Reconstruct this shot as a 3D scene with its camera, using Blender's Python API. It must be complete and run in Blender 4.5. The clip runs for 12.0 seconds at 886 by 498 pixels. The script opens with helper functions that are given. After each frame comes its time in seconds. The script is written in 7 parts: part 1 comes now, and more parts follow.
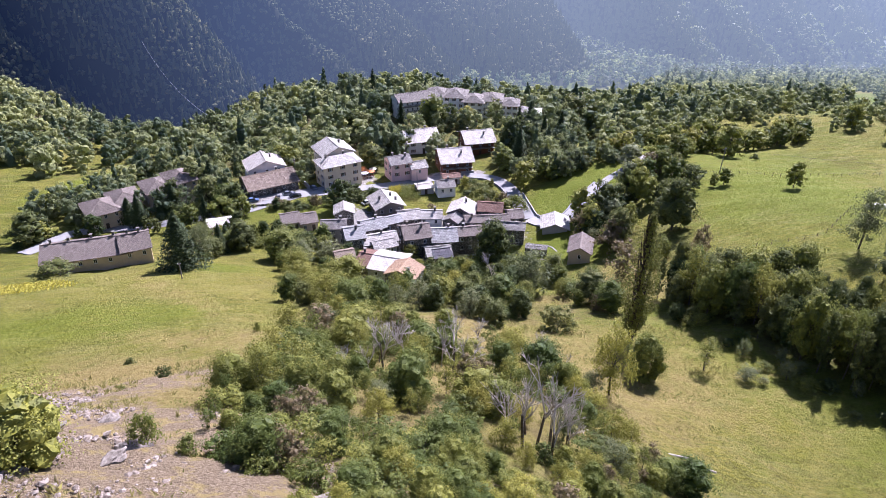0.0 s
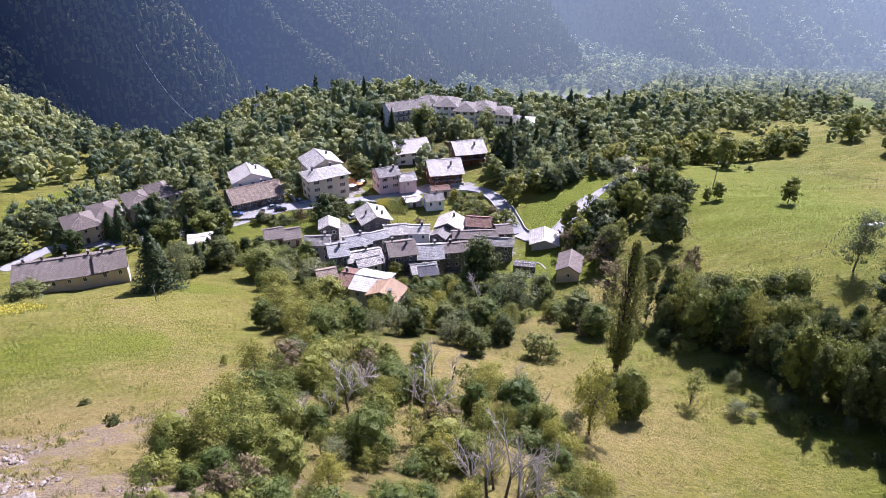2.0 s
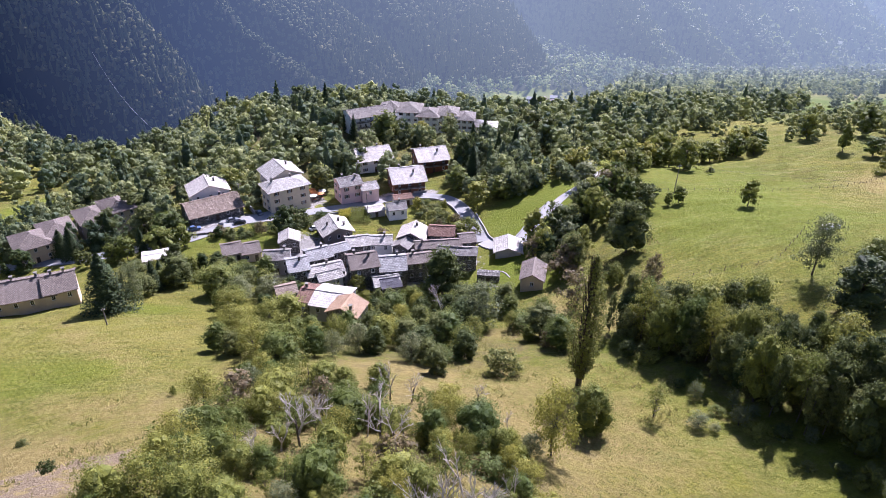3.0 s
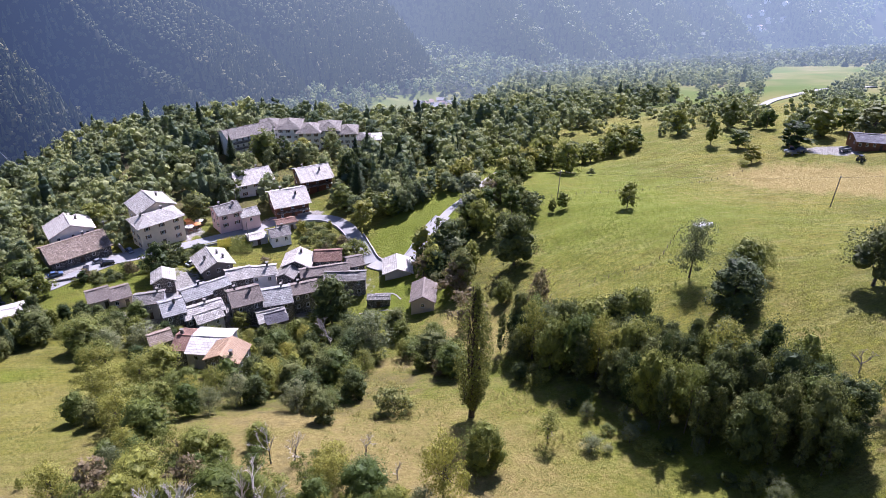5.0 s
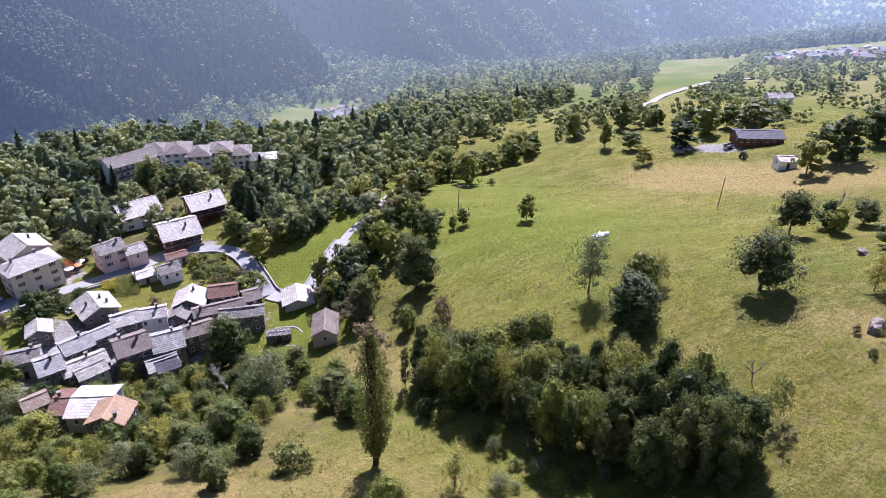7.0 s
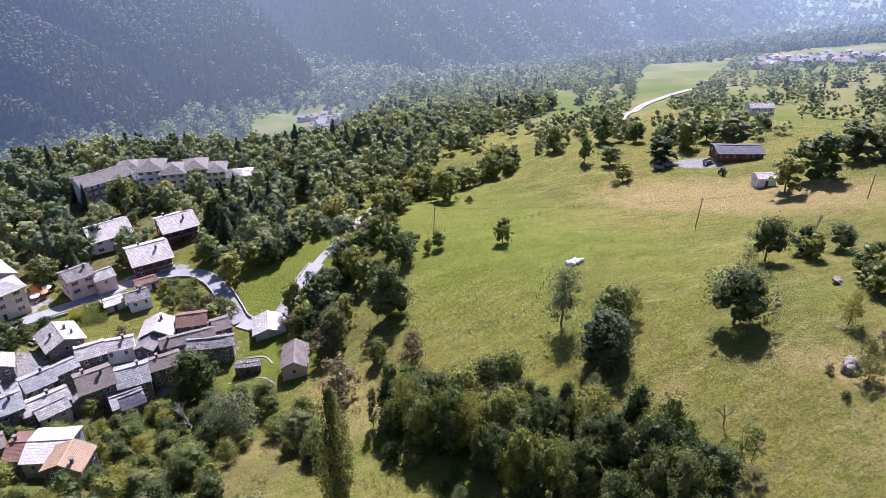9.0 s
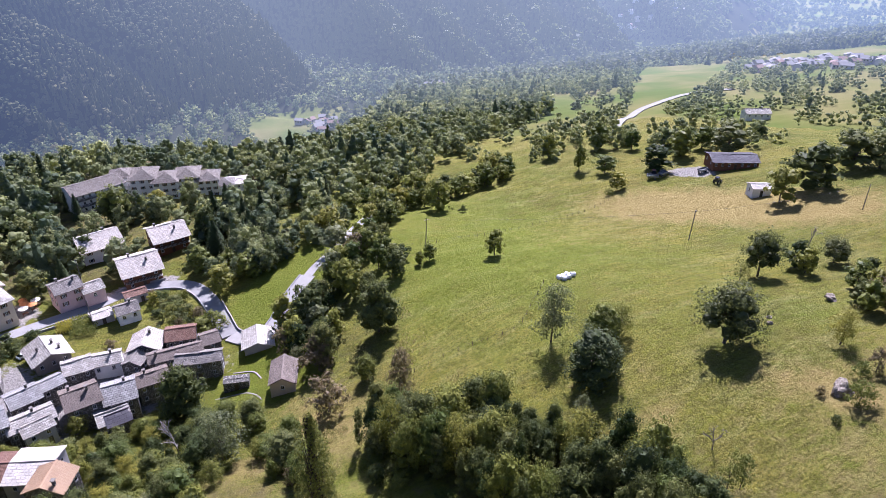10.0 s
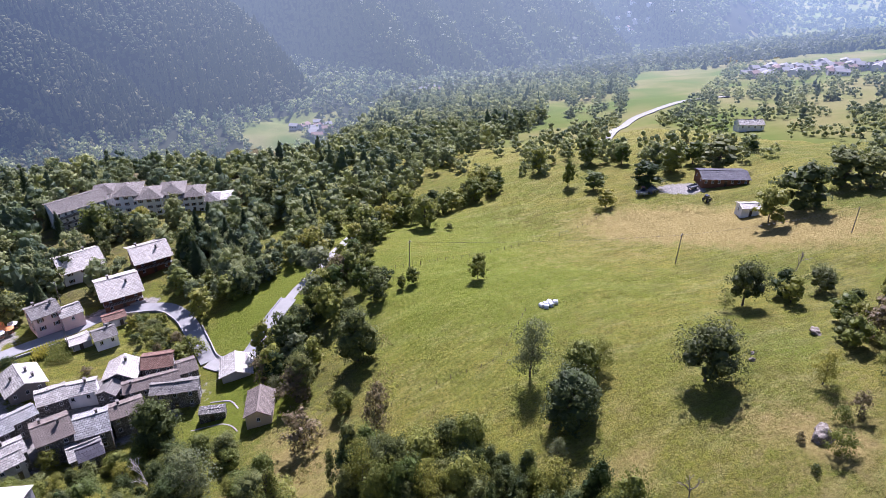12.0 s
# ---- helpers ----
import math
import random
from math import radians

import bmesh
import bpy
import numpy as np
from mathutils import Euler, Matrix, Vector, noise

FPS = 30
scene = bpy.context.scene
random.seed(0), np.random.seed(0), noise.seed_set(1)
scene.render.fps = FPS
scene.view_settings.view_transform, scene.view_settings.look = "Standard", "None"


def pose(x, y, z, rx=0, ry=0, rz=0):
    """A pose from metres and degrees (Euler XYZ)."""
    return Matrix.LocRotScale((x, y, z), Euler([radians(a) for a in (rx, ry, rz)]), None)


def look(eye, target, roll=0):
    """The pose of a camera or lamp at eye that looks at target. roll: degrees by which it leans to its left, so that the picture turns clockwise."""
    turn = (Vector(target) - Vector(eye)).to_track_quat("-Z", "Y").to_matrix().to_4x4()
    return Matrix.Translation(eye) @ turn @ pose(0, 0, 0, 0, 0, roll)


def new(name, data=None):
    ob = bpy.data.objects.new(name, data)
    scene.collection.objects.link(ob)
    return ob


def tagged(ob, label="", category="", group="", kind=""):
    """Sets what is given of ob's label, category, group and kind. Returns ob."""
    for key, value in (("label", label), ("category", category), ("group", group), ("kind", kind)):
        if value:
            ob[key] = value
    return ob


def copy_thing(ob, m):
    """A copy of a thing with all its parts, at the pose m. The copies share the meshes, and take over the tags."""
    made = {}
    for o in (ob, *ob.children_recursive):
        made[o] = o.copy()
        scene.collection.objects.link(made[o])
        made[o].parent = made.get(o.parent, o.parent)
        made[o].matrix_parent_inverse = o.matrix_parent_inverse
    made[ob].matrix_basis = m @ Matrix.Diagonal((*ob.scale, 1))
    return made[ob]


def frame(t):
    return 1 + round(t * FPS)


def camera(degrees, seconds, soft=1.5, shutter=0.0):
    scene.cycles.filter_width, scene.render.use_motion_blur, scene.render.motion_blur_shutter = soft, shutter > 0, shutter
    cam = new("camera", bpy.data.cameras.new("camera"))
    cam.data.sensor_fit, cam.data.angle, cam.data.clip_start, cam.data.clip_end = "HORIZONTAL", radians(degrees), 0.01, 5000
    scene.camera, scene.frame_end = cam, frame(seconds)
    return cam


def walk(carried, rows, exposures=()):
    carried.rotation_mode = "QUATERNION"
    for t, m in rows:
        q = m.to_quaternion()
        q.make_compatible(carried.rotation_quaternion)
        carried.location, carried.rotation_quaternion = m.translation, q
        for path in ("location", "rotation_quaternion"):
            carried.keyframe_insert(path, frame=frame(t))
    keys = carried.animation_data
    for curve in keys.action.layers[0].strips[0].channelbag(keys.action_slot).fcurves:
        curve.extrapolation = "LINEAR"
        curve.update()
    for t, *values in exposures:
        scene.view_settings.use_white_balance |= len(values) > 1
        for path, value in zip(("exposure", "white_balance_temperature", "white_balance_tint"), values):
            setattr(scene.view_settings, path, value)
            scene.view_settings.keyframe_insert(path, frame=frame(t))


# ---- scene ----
cam = camera(64.6, 12.0, 0.75)
METRES, EYE, TILT, LEAN, TURN = 54.0, 101.0, -30.2, -0.4, 0.0
ROWS = [
    (0.0, 0.0, 0.0, 0.0, 0.0, 0.0, -0.0),
    (0.5, 0.0154, 0.0196, 0.0171, 0.0, -0.0, -0.02),
    (1.0, 0.0332, 0.0414, 0.0374, 0.01, 0.01, -0.03),
    (1.5, 0.0525, 0.0641, 0.0616, 0.01, 0.04, -0.04),
    (2.0, 0.074, 0.0875, 0.0862, 0.0, 0.08, -0.04),
    (2.5, 0.0968, 0.1117, 0.1123, -0.82, 0.12, 0.46),
    (4.5, 0.1902, 0.2032, 0.2202, -8.37, -0.2, 4.84),
    (5.0, 0.2162, 0.2235, 0.247, -10.34, -0.37, 5.98),
    (5.5, 0.243, 0.2433, 0.2734, -12.27, -0.59, 7.08),
    (6.0, 0.2703, 0.2599, 0.3003, -14.23, -0.84, 8.2),
    (6.5, 0.2983, 0.2745, 0.3277, -15.88, -1.08, 9.13),
    (7.0, 0.3274, 0.2878, 0.3555, -17.35, -1.33, 9.93),
    (9.0, 0.4474, 0.3211, 0.4732, -18.25, -1.5, 10.37),
    (9.5, 0.4795, 0.3274, 0.5016, -18.25, -1.48, 10.37),
    (10.0, 0.5123, 0.3336, 0.5309, -18.27, -1.49, 10.39),
    (10.5, 0.5444, 0.3394, 0.5599, -18.28, -1.52, 10.4),
    (11.0, 0.5769, 0.346, 0.5883, -18.29, -1.52, 10.4),
    (11.5, 0.6092, 0.3516, 0.6168, -18.31, -1.54, 10.4),
    (12.0, 0.6419, 0.3576, 0.6453, -18.31, -1.55, 10.4),
]
walk(cam, [(t, pose(0, 0, EYE, TILT, LEAN, TURN) @ pose(METRES * x, METRES * y, METRES * z, 90 + pitch, roll, yaw)) for t, x, y, z, yaw, pitch, roll in ROWS], ((0.0, 1.52, 5400, 34), (12.0, 1.35, 5400, 34)))

# ---- daylight ----
SUN_AZ, SUN_EL = 27.0, 43.0          # degrees east of +y, and above the horizon
world = bpy.data.worlds.new("sky")
scene.world = world
world.use_nodes = True
_n = world.node_tree.nodes
_sky = _n.new("ShaderNodeTexSky")
_sky.sky_type, _sky.sun_disc = "NISHITA", False
_sky.sun_elevation, _sky.sun_rotation = radians(SUN_EL), radians(SUN_AZ)
_sky.air_density, _sky.dust_density, _sky.altitude = 1.0, 1.6, 900
_n["Background"].inputs[1].default_value = 0.057
world.node_tree.links.new(_sky.outputs[0], _n["Background"].inputs[0])
sun = new("sun", bpy.data.lights.new("sun", "SUN"))
sun.data.energy, sun.data.angle, sun.data.color = 5.0, radians(0.55), (1.0, 0.95, 0.86)
sun.matrix_world = look((0, 0, 0), (-math.sin(radians(SUN_AZ)) * math.cos(radians(SUN_EL)),
                                    -math.cos(radians(SUN_AZ)) * math.cos(radians(SUN_EL)), -math.sin(radians(SUN_EL))))


# ---- materials ----
class Mat:
    """A small helper to wire node materials."""

    def __init__(self, name, made=None):
        self.m = made or bpy.data.materials.new(name)
        self.m.use_nodes = True
        self.nt = self.m.node_tree
        self.bsdf = self.nt.nodes["Principled BSDF"]
        self.out = self.nt.nodes["Material Output"]

    def node(self, kind, **ins):
        n = self.nt.nodes.new(kind)
        for k, v in ins.items():
            n.inputs[k.replace("_", " ")].default_value = v
        return n

    def link(self, a, b):
        self.nt.links.new(a, b)

    def coords(self, kind="Object"):
        return self.nt.nodes.new("ShaderNodeTexCoord").outputs[kind]

    def noise(self, scale, detail=4.0, rough=0.55, vec=None):
        n = self.node("ShaderNodeTexNoise", Scale=scale, Detail=detail, Roughness=rough)
        self.link(vec if vec is not None else self.coords(), n.inputs["Vector"])
        return n.outputs["Fac"]

    def ramp(self, fac, *stops):
        n = self.nt.nodes.new("ShaderNodeValToRGB")
        el = n.color_ramp.elements
        while len(el) < len(stops):
            el.new(0.5)
        for e, (p, c) in zip(el, stops):
            e.position, e.color = p, (*c, 1.0)
        self.link(fac, n.inputs[0])
        return n.outputs[0]

    def mix(self, fac, a, b, kind="MIX"):
        n = self.nt.nodes.new("ShaderNodeMix")
        n.data_type, n.blend_type = "RGBA", kind
        for sock, v in ((n.inputs[0], fac), (n.inputs[6], a), (n.inputs[7], b)):
            if isinstance(v, (int, float)):
                sock.default_value = v
            elif isinstance(v, tuple):
                sock.default_value = (*v, 1.0)
            else:
                self.link(v, sock)
        return n.outputs[2]

    def math(self, op, a, b=0.0):
        n = self.nt.nodes.new("ShaderNodeMath")
        n.operation = op
        for sock, v in ((n.inputs[0], a), (n.inputs[1], b)):
            if isinstance(v, (int, float)):
                sock.default_value = v
            else:
                self.link(v, sock)
        return n.outputs[0]

    def attr(self, name):
        n = self.nt.nodes.new("ShaderNodeAttribute")
        n.attribute_name = name
        return n.outputs["Fac"]

    def random(self):
        return self.nt.nodes.new("ShaderNodeObjectInfo").outputs["Random"]

    def finish(self, col, rough=0.85, bump=None, depth=0.05, spec=0.3, metal=0.0):
        if isinstance(col, tuple):
            self.bsdf.inputs["Base Color"].default_value = (*col, 1.0)
        else:
            self.link(col, self.bsdf.inputs["Base Color"])
        if isinstance(rough, (int, float)):
            self.bsdf.inputs["Roughness"].default_value = rough
        else:
            self.link(rough, self.bsdf.inputs["Roughness"])
        self.bsdf.inputs["Specular IOR Level"].default_value = spec
        self.bsdf.inputs["Metallic"].default_value = metal
        if bump is not None:
            n = self.node("ShaderNodeBump", Distance=depth, Strength=1.0)
            self.link(bump, n.inputs["Height"])
            self.link(n.outputs[0], self.bsdf.inputs["Normal"])
        return self.m


def ground_material():
    k = Mat("meadow")
    co = k.coords()
    big, mid, fine, tiny = k.noise(0.022, 5, 0.6, co), k.noise(0.16, 6, 0.65, co), k.noise(1.5, 6, 0.75, co), k.noise(5.5, 4, 0.7, co)
    along = k.nt.nodes.new("ShaderNodeMapping")
    along.inputs["Scale"].default_value = (0.16, 0.85, 1.0)
    along.inputs["Rotation"].default_value = (0, 0, radians(14))
    k.link(co, along.inputs["Vector"])
    steps = k.noise(0.75, 5, 0.65, along.outputs[0])
    grass = k.ramp(big, (0.34, (0.080, 0.106, 0.008)), (0.46, (0.128, 0.146, 0.012)), (0.56, (0.180, 0.174, 0.019)), (0.68, (0.235, 0.205, 0.040)))
    grass = k.mix(k.math("MULTIPLY", k.ramp(k.noise(0.055, 6, 0.6, co), (0.50, (0, 0, 0)), (0.64, (1, 1, 1))), 0.60), grass, (0.098, 0.140, 0.010))
    grass = k.mix(k.math("MULTIPLY", k.ramp(mid, (0.47, (0, 0, 0)), (0.64, (1, 1, 1))), 0.50), grass, (0.225, 0.200, 0.040))
    grass = k.mix(k.math("MULTIPLY", k.ramp(k.noise(0.07, 7, 0.7, co), (0.50, (0, 0, 0)), (0.63, (1, 1, 1))), 0.50), grass, (0.185, 0.135, 0.034))
    band = k.nt.nodes.new("ShaderNodeMapping")
    band.inputs["Scale"].default_value = (0.30, 1.0, 1.0)
    band.inputs["Rotation"].default_value = (0, 0, radians(-22))
    k.link(co, band.inputs["Vector"])
    streak = k.noise(0.20, 6, 0.7, band.outputs[0])
    grass = k.mix(k.math("MULTIPLY", k.ramp(streak, (0.52, (0, 0, 0)), (0.66, (1, 1, 1))), 0.60), grass, (0.300, 0.275, 0.100))
    grass = k.mix(k.math("MULTIPLY", k.ramp(steps, (0.40, (1, 1, 1)), (0.55, (0, 0, 0))), 0.50), grass, (0.056, 0.062, 0.010))
    grass = k.mix(k.math("MULTIPLY", k.ramp(fine, (0.38, (1, 1, 1)), (0.54, (0, 0, 0))), 0.75), grass, (0.050, 0.056, 0.012))
    grass = k.mix(k.math("MULTIPLY", k.ramp(tiny, (0.46, (0, 0, 0)), (0.62, (1, 1, 1))), 0.45), grass, (0.28, 0.245, 0.060))
    dry = k.ramp(fine, (0.3, (0.165, 0.122, 0.036)), (0.6, (0.300, 0.238, 0.082)))
    wood = k.ramp(mid, (0.35, (0.055, 0.052, 0.022)), (0.65, (0.13, 0.105, 0.050)))
    flake = k.node("ShaderNodeTexVoronoi", Scale=1.6, Randomness=1.0)
    k.link(co, flake.inputs["Vector"])
    grit = k.noise(4.5, 8, 0.8, co)
    rock = k.ramp(grit, (0.36, (0.048, 0.036, 0.022)), (0.46, (0.215, 0.160, 0.092)), (0.57, (0.345, 0.270, 0.172)), (0.67, (0.460, 0.380, 0.280)))
    rock = k.mix(k.math("MULTIPLY", flake.outputs["Color"], 0.4), rock, (0.24, 0.175, 0.105))
    rock = k.mix(k.ramp(k.noise(0.45, 6, 0.7, co), (0.52, (0, 0, 0)), (0.60, (1, 1, 1))), rock, (0.33, 0.255, 0.10))
    rag = k.math("MULTIPLY", k.math("SUBTRACT", k.noise(0.30, 8, 0.7, co), 0.5), 1.7)

    def edge(name, soft=0.16):
        v = k.math("ADD", k.attr(name), rag)
        return k.ramp(v, (0.5 - soft, (0, 0, 0)), (0.5 + soft, (1, 1, 1)))

    col = k.mix(k.math("MULTIPLY", edge("lush", 0.35), 0.70), grass, k.mix(fine, (0.080, 0.112, 0.008), (0.175, 0.212, 0.016)))
    col = k.mix(k.math("MULTIPLY", edge("mown", 0.4), 0.58), col, k.mix(k.ramp(mid, (0.40, (0.000, 0.000, 0.000)), (0.60, (0.720, 0.720, 0.720))), k.mix(fine, (0.122, 0.126, 0.016), (0.259, 0.238, 0.047)), k.mix(fine, (0.158, 0.137, 0.032), (0.331, 0.288, 0.094))))
    col = k.mix(edge("dry", 0.3), col, dry)
    col = k.mix(edge("wood", 0.3), col, wood)
    col = k.mix(edge("rock", 0.10), col, rock)
    col = k.mix(edge("yard", 0.12), col, k.ramp(k.noise(1.2, 6, 0.7, co), (0.35, (0.20, 0.185, 0.16)), (0.65, (0.36, 0.335, 0.30))))
    h = k.math("ADD", k.math("MULTIPLY", fine, 0.9), k.math("ADD", k.math("MULTIPLY", steps, 0.35), k.math("ADD", k.math("MULTIPLY", tiny, 0.45), k.noise(0.55, 7, 0.75, co))))
    return k.finish(col, 0.95, h, 0.80, 0.1)


def leaf_material(name, dark, light, tint_by="object", trans=0.35, rough=0.6, spec=0.2, vary=1.0):
    """Leaves: base colour by tree, finer variation by leaf clump, some light passes through."""
    k = Mat(name)
    r = k.random() if tint_by == "object" else k.attr("tint")
    isl = k.nt.nodes.new("ShaderNodeNewGeometry").outputs["Random Per Island"]
    base = k.mix(r, dark, light)
    col = k.mix(1.0, base, k.ramp(isl, (0.0, tuple(0.9 - v * vary for v in (0.28, 0.24, 0.20))), (0.5, (0.88, 0.88, 0.88)), (1.0, tuple(0.9 + v * vary for v in (0.32, 0.28, 0.15)))), "MULTIPLY")
    k.finish(col, rough, None, 0, spec)
    tr = k.nt.nodes.new("ShaderNodeBsdfTranslucent")
    k.link(k.mix(0.35, col, (0.30, 0.33, 0.09)), tr.inputs[0])
    mx = k.nt.nodes.new("ShaderNodeMixShader")
    mx.inputs[0].default_value = trans
    k.link(k.bsdf.outputs[0], mx.inputs[1])
    k.link(tr.outputs[0], mx.inputs[2])
    k.link(mx.outputs[0], k.out.inputs[0])
    return k.m


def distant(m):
    """Far backdrop surface: its own colour, plus haze put in as emission, stronger with distance and towards the sun.
    """
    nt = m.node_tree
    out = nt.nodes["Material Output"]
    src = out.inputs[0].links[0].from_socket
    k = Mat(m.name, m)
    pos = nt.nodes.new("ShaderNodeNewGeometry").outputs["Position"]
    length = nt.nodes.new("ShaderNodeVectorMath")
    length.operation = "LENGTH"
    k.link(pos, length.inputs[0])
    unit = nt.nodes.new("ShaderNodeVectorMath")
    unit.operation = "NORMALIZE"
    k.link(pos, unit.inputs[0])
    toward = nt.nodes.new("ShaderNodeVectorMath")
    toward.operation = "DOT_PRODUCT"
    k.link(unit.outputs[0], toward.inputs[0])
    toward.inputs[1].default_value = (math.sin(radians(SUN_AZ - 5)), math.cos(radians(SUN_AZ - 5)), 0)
    haze = k.math("SUBTRACT", 1.0, k.math("POWER", 2.718, k.math("MULTIPLY", k.math("SUBTRACT", length.outputs["Value"], 480.0), -1 / 1500.0)))
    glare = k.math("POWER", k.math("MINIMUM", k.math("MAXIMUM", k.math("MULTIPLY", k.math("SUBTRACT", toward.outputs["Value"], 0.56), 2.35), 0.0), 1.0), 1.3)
    # haze painted as emission: dark blue away from the sun, paler towards it
    haze_glow = nt.nodes.new("ShaderNodeEmission")
    k.link(k.ramp(glare, (0.0, (0.005, 0.012, 0.034)), (0.45, (0.094, 0.133, 0.202)), (1.0, (0.23, 0.28, 0.315))), haze_glow.inputs[0])
    k.link(k.math("MAXIMUM", haze, 0.0), haze_glow.inputs[1])
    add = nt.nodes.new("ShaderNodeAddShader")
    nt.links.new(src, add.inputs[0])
    nt.links.new(haze_glow.outputs[0], add.inputs[1])
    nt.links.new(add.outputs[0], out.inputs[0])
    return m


def field_material(name):
    """Far hay fields and pastures, in broad patches."""
    k = Mat(name)
    a, b = k.noise(0.013, 3, 0.5), k.noise(0.12, 6, 0.7)
    col = k.ramp(a, (0.38, (0.080, 0.112, 0.026)), (0.50, (0.125, 0.132, 0.042)), (0.62, (0.175, 0.155, 0.066)))
    return k.finish(k.mix(k.math("MULTIPLY", b, 0.6), col, (0.085, 0.095, 0.030)), 1.0, b, 0.3, 0.0)


def bark_material(name, a, b):
    k = Mat(name)
    n = k.noise(3.0, 6, 0.7)
    return k.finish(k.ramp(n, (0.35, a), (0.65, b)), 0.9, n, 0.08, 0.15)


def slab_material(name, dark, light, size=0.8, rough=0.55, gap=0.5):
    """A roof laid in stone slabs or tiles: courses with uneven tone and relief."""
    k = Mat(name)
    co = k.coords("UV")
    br = k.node("ShaderNodeTexBrick", Scale=1.0, Mortar_Size=0.045, Mortar_Smooth=0.25, Bias=0.0, Brick_Width=size, Row_Height=size * 0.72)
    br.inputs["Color1"].default_value = (0.0, 0.0, 0.0, 1)
    br.inputs["Color2"].default_value = (1.0, 1.0, 1.0, 1)
    br.inputs["Mortar"].default_value = (0.12, 0.12, 0.12, 1)
    warp = k.node("ShaderNodeTexNoise", Scale=2.2, Detail=3.0)
    k.link(co, warp.inputs["Vector"])
    bent = k.nt.nodes.new("ShaderNodeVectorMath")
    bent.operation = "MULTIPLY_ADD"
    bent.inputs[1].default_value = (0.22, 0.22, 0.0)
    k.link(warp.outputs["Color"], bent.inputs[0])
    k.link(co, bent.inputs[2])
    k.link(bent.outputs[0], br.inputs["Vector"])
    stain = k.noise(0.5, 6, 0.7, co)
    col = k.mix(br.outputs["Color"], dark, light)
    col = k.mix(k.math("MULTIPLY", br.outputs["Fac"], 0.85), col, tuple(c * 0.28 for c in dark))
    col = k.mix(k.math("MULTIPLY", k.ramp(stain, (0.42, (0, 0, 0)), (0.7, (1, 1, 1))), gap), col, tuple(c * 0.45 for c in dark))
    col = k.mix(k.math("MULTIPLY", k.random(), 0.25), col, light)
    h = k.math("ADD", k.math("MULTIPLY", k.math("SUBTRACT", 1.0, br.outputs["Fac"]), 0.6), k.math("MULTIPLY", br.outputs["Color"], 0.6))
    return k.finish(col, rough, k.math("ADD", h, k.noise(6, 4, 0.6, co)), 0.10, 0.12)


def plaster_material(name, col, dirt=0.35):
    k = Mat(name)
    a, b = k.noise(0.5, 6, 0.65), k.noise(7.0, 5, 0.7)
    c = k.mix(k.math("MULTIPLY", k.ramp(a, (0.42, (0, 0, 0)), (0.72, (1, 1, 1))), dirt), col, tuple(v * 0.6 for v in col))
    c = k.mix(k.math("MULTIPLY", b, 0.25), c, tuple(v * 0.75 for v in col))
    return k.finish(c, 0.9, b, 0.02, 0.2)


def masonry_material(name, a, b, scale=2.6):
    k = Mat(name)
    v = k.node("ShaderNodeTexVoronoi", Scale=scale, Randomness=0.9)
    k.link(k.coords(), v.inputs["Vector"])
    col = k.mix(v.outputs["Color"], a, b)
    col = k.mix(k.ramp(v.outputs["Distance"], (0.28, (0, 0, 0)), (0.5, (1, 1, 1))), col, tuple(c * 0.4 for c in a))
    return k.finish(col, 0.92, k.math("SUBTRACT", 1.0, v.outputs["Distance"]), 0.06, 0.2)


def timber_material(name, a, b):
    k = Mat(name)
    w = k.node("ShaderNodeTexWave", Scale=2.4, Distortion=1.5, Detail=3.0)
    k.link(k.coords(), w.inputs["Vector"])
    n = k.noise(1.3, 6, 0.7)
    return k.finish(k.mix(n, k.mix(w.outputs["Fac"], a, b), a), 0.75, w.outputs["Fac"], 0.02, 0.3)


def plain_material(name, col, rough=0.6, metal=0.0, var=0.2, spec=0.4):
    k = Mat(name)
    n = k.noise(4.0, 5, 0.65)
    return k.finish(k.mix(k.math("MULTIPLY", n, var * 2), col, tuple(c * 0.6 for c in col)), rough, None, 0, spec, metal)


def scree_material(name):
    k = Mat(name)
    isl = k.nt.nodes.new("ShaderNodeNewGeometry").outputs["Random Per Island"]
    col = k.ramp(isl, (0.0, (0.15, 0.115, 0.082)), (0.5, (0.32, 0.255, 0.19)), (1.0, (0.54, 0.46, 0.37)))
    n = k.noise(6.0, 6, 0.75)
    return k.finish(k.mix(n, col, (0.15, 0.125, 0.10)), 0.95, n, 0.06, 0.1)


def paving_material(name, a, b):
    k = Mat(name)
    f, g = k.noise(0.35, 6, 0.65), k.noise(9.0, 4, 0.6)
    col = k.mix(g, k.mix(k.ramp(f, (0.35, (0, 0, 0)), (0.65, (1, 1, 1))), a, b), tuple(c * 0.8 for c in a))
    return k.finish(col, 0.85, g, 0.01, 0.3)


M_GROUND = ground_material()
M_LEAF = leaf_material("leaves", (0.070, 0.105, 0.018), (0.255, 0.255, 0.042))
M_LEAF_YELLOW = leaf_material("leaves_yellowing", (0.15, 0.165, 0.026), (0.32, 0.29, 0.040))
M_LEAF_DARK = leaf_material("leaves_dark", (0.036, 0.060, 0.017), (0.185, 0.190, 0.058), trans=0.28, spec=0.1)
M_LEAF_GREY = leaf_material("leaves_silvery", (0.13, 0.15, 0.065), (0.24, 0.25, 0.115))
M_LEAF_RUST = leaf_material("leaves_rust", (0.140, 0.100, 0.050), (0.215, 0.160, 0.085))
M_NEEDLE = leaf_material("needles", (0.034, 0.054, 0.020), (0.075, 0.098, 0.036), trans=0.15, spec=0.1)
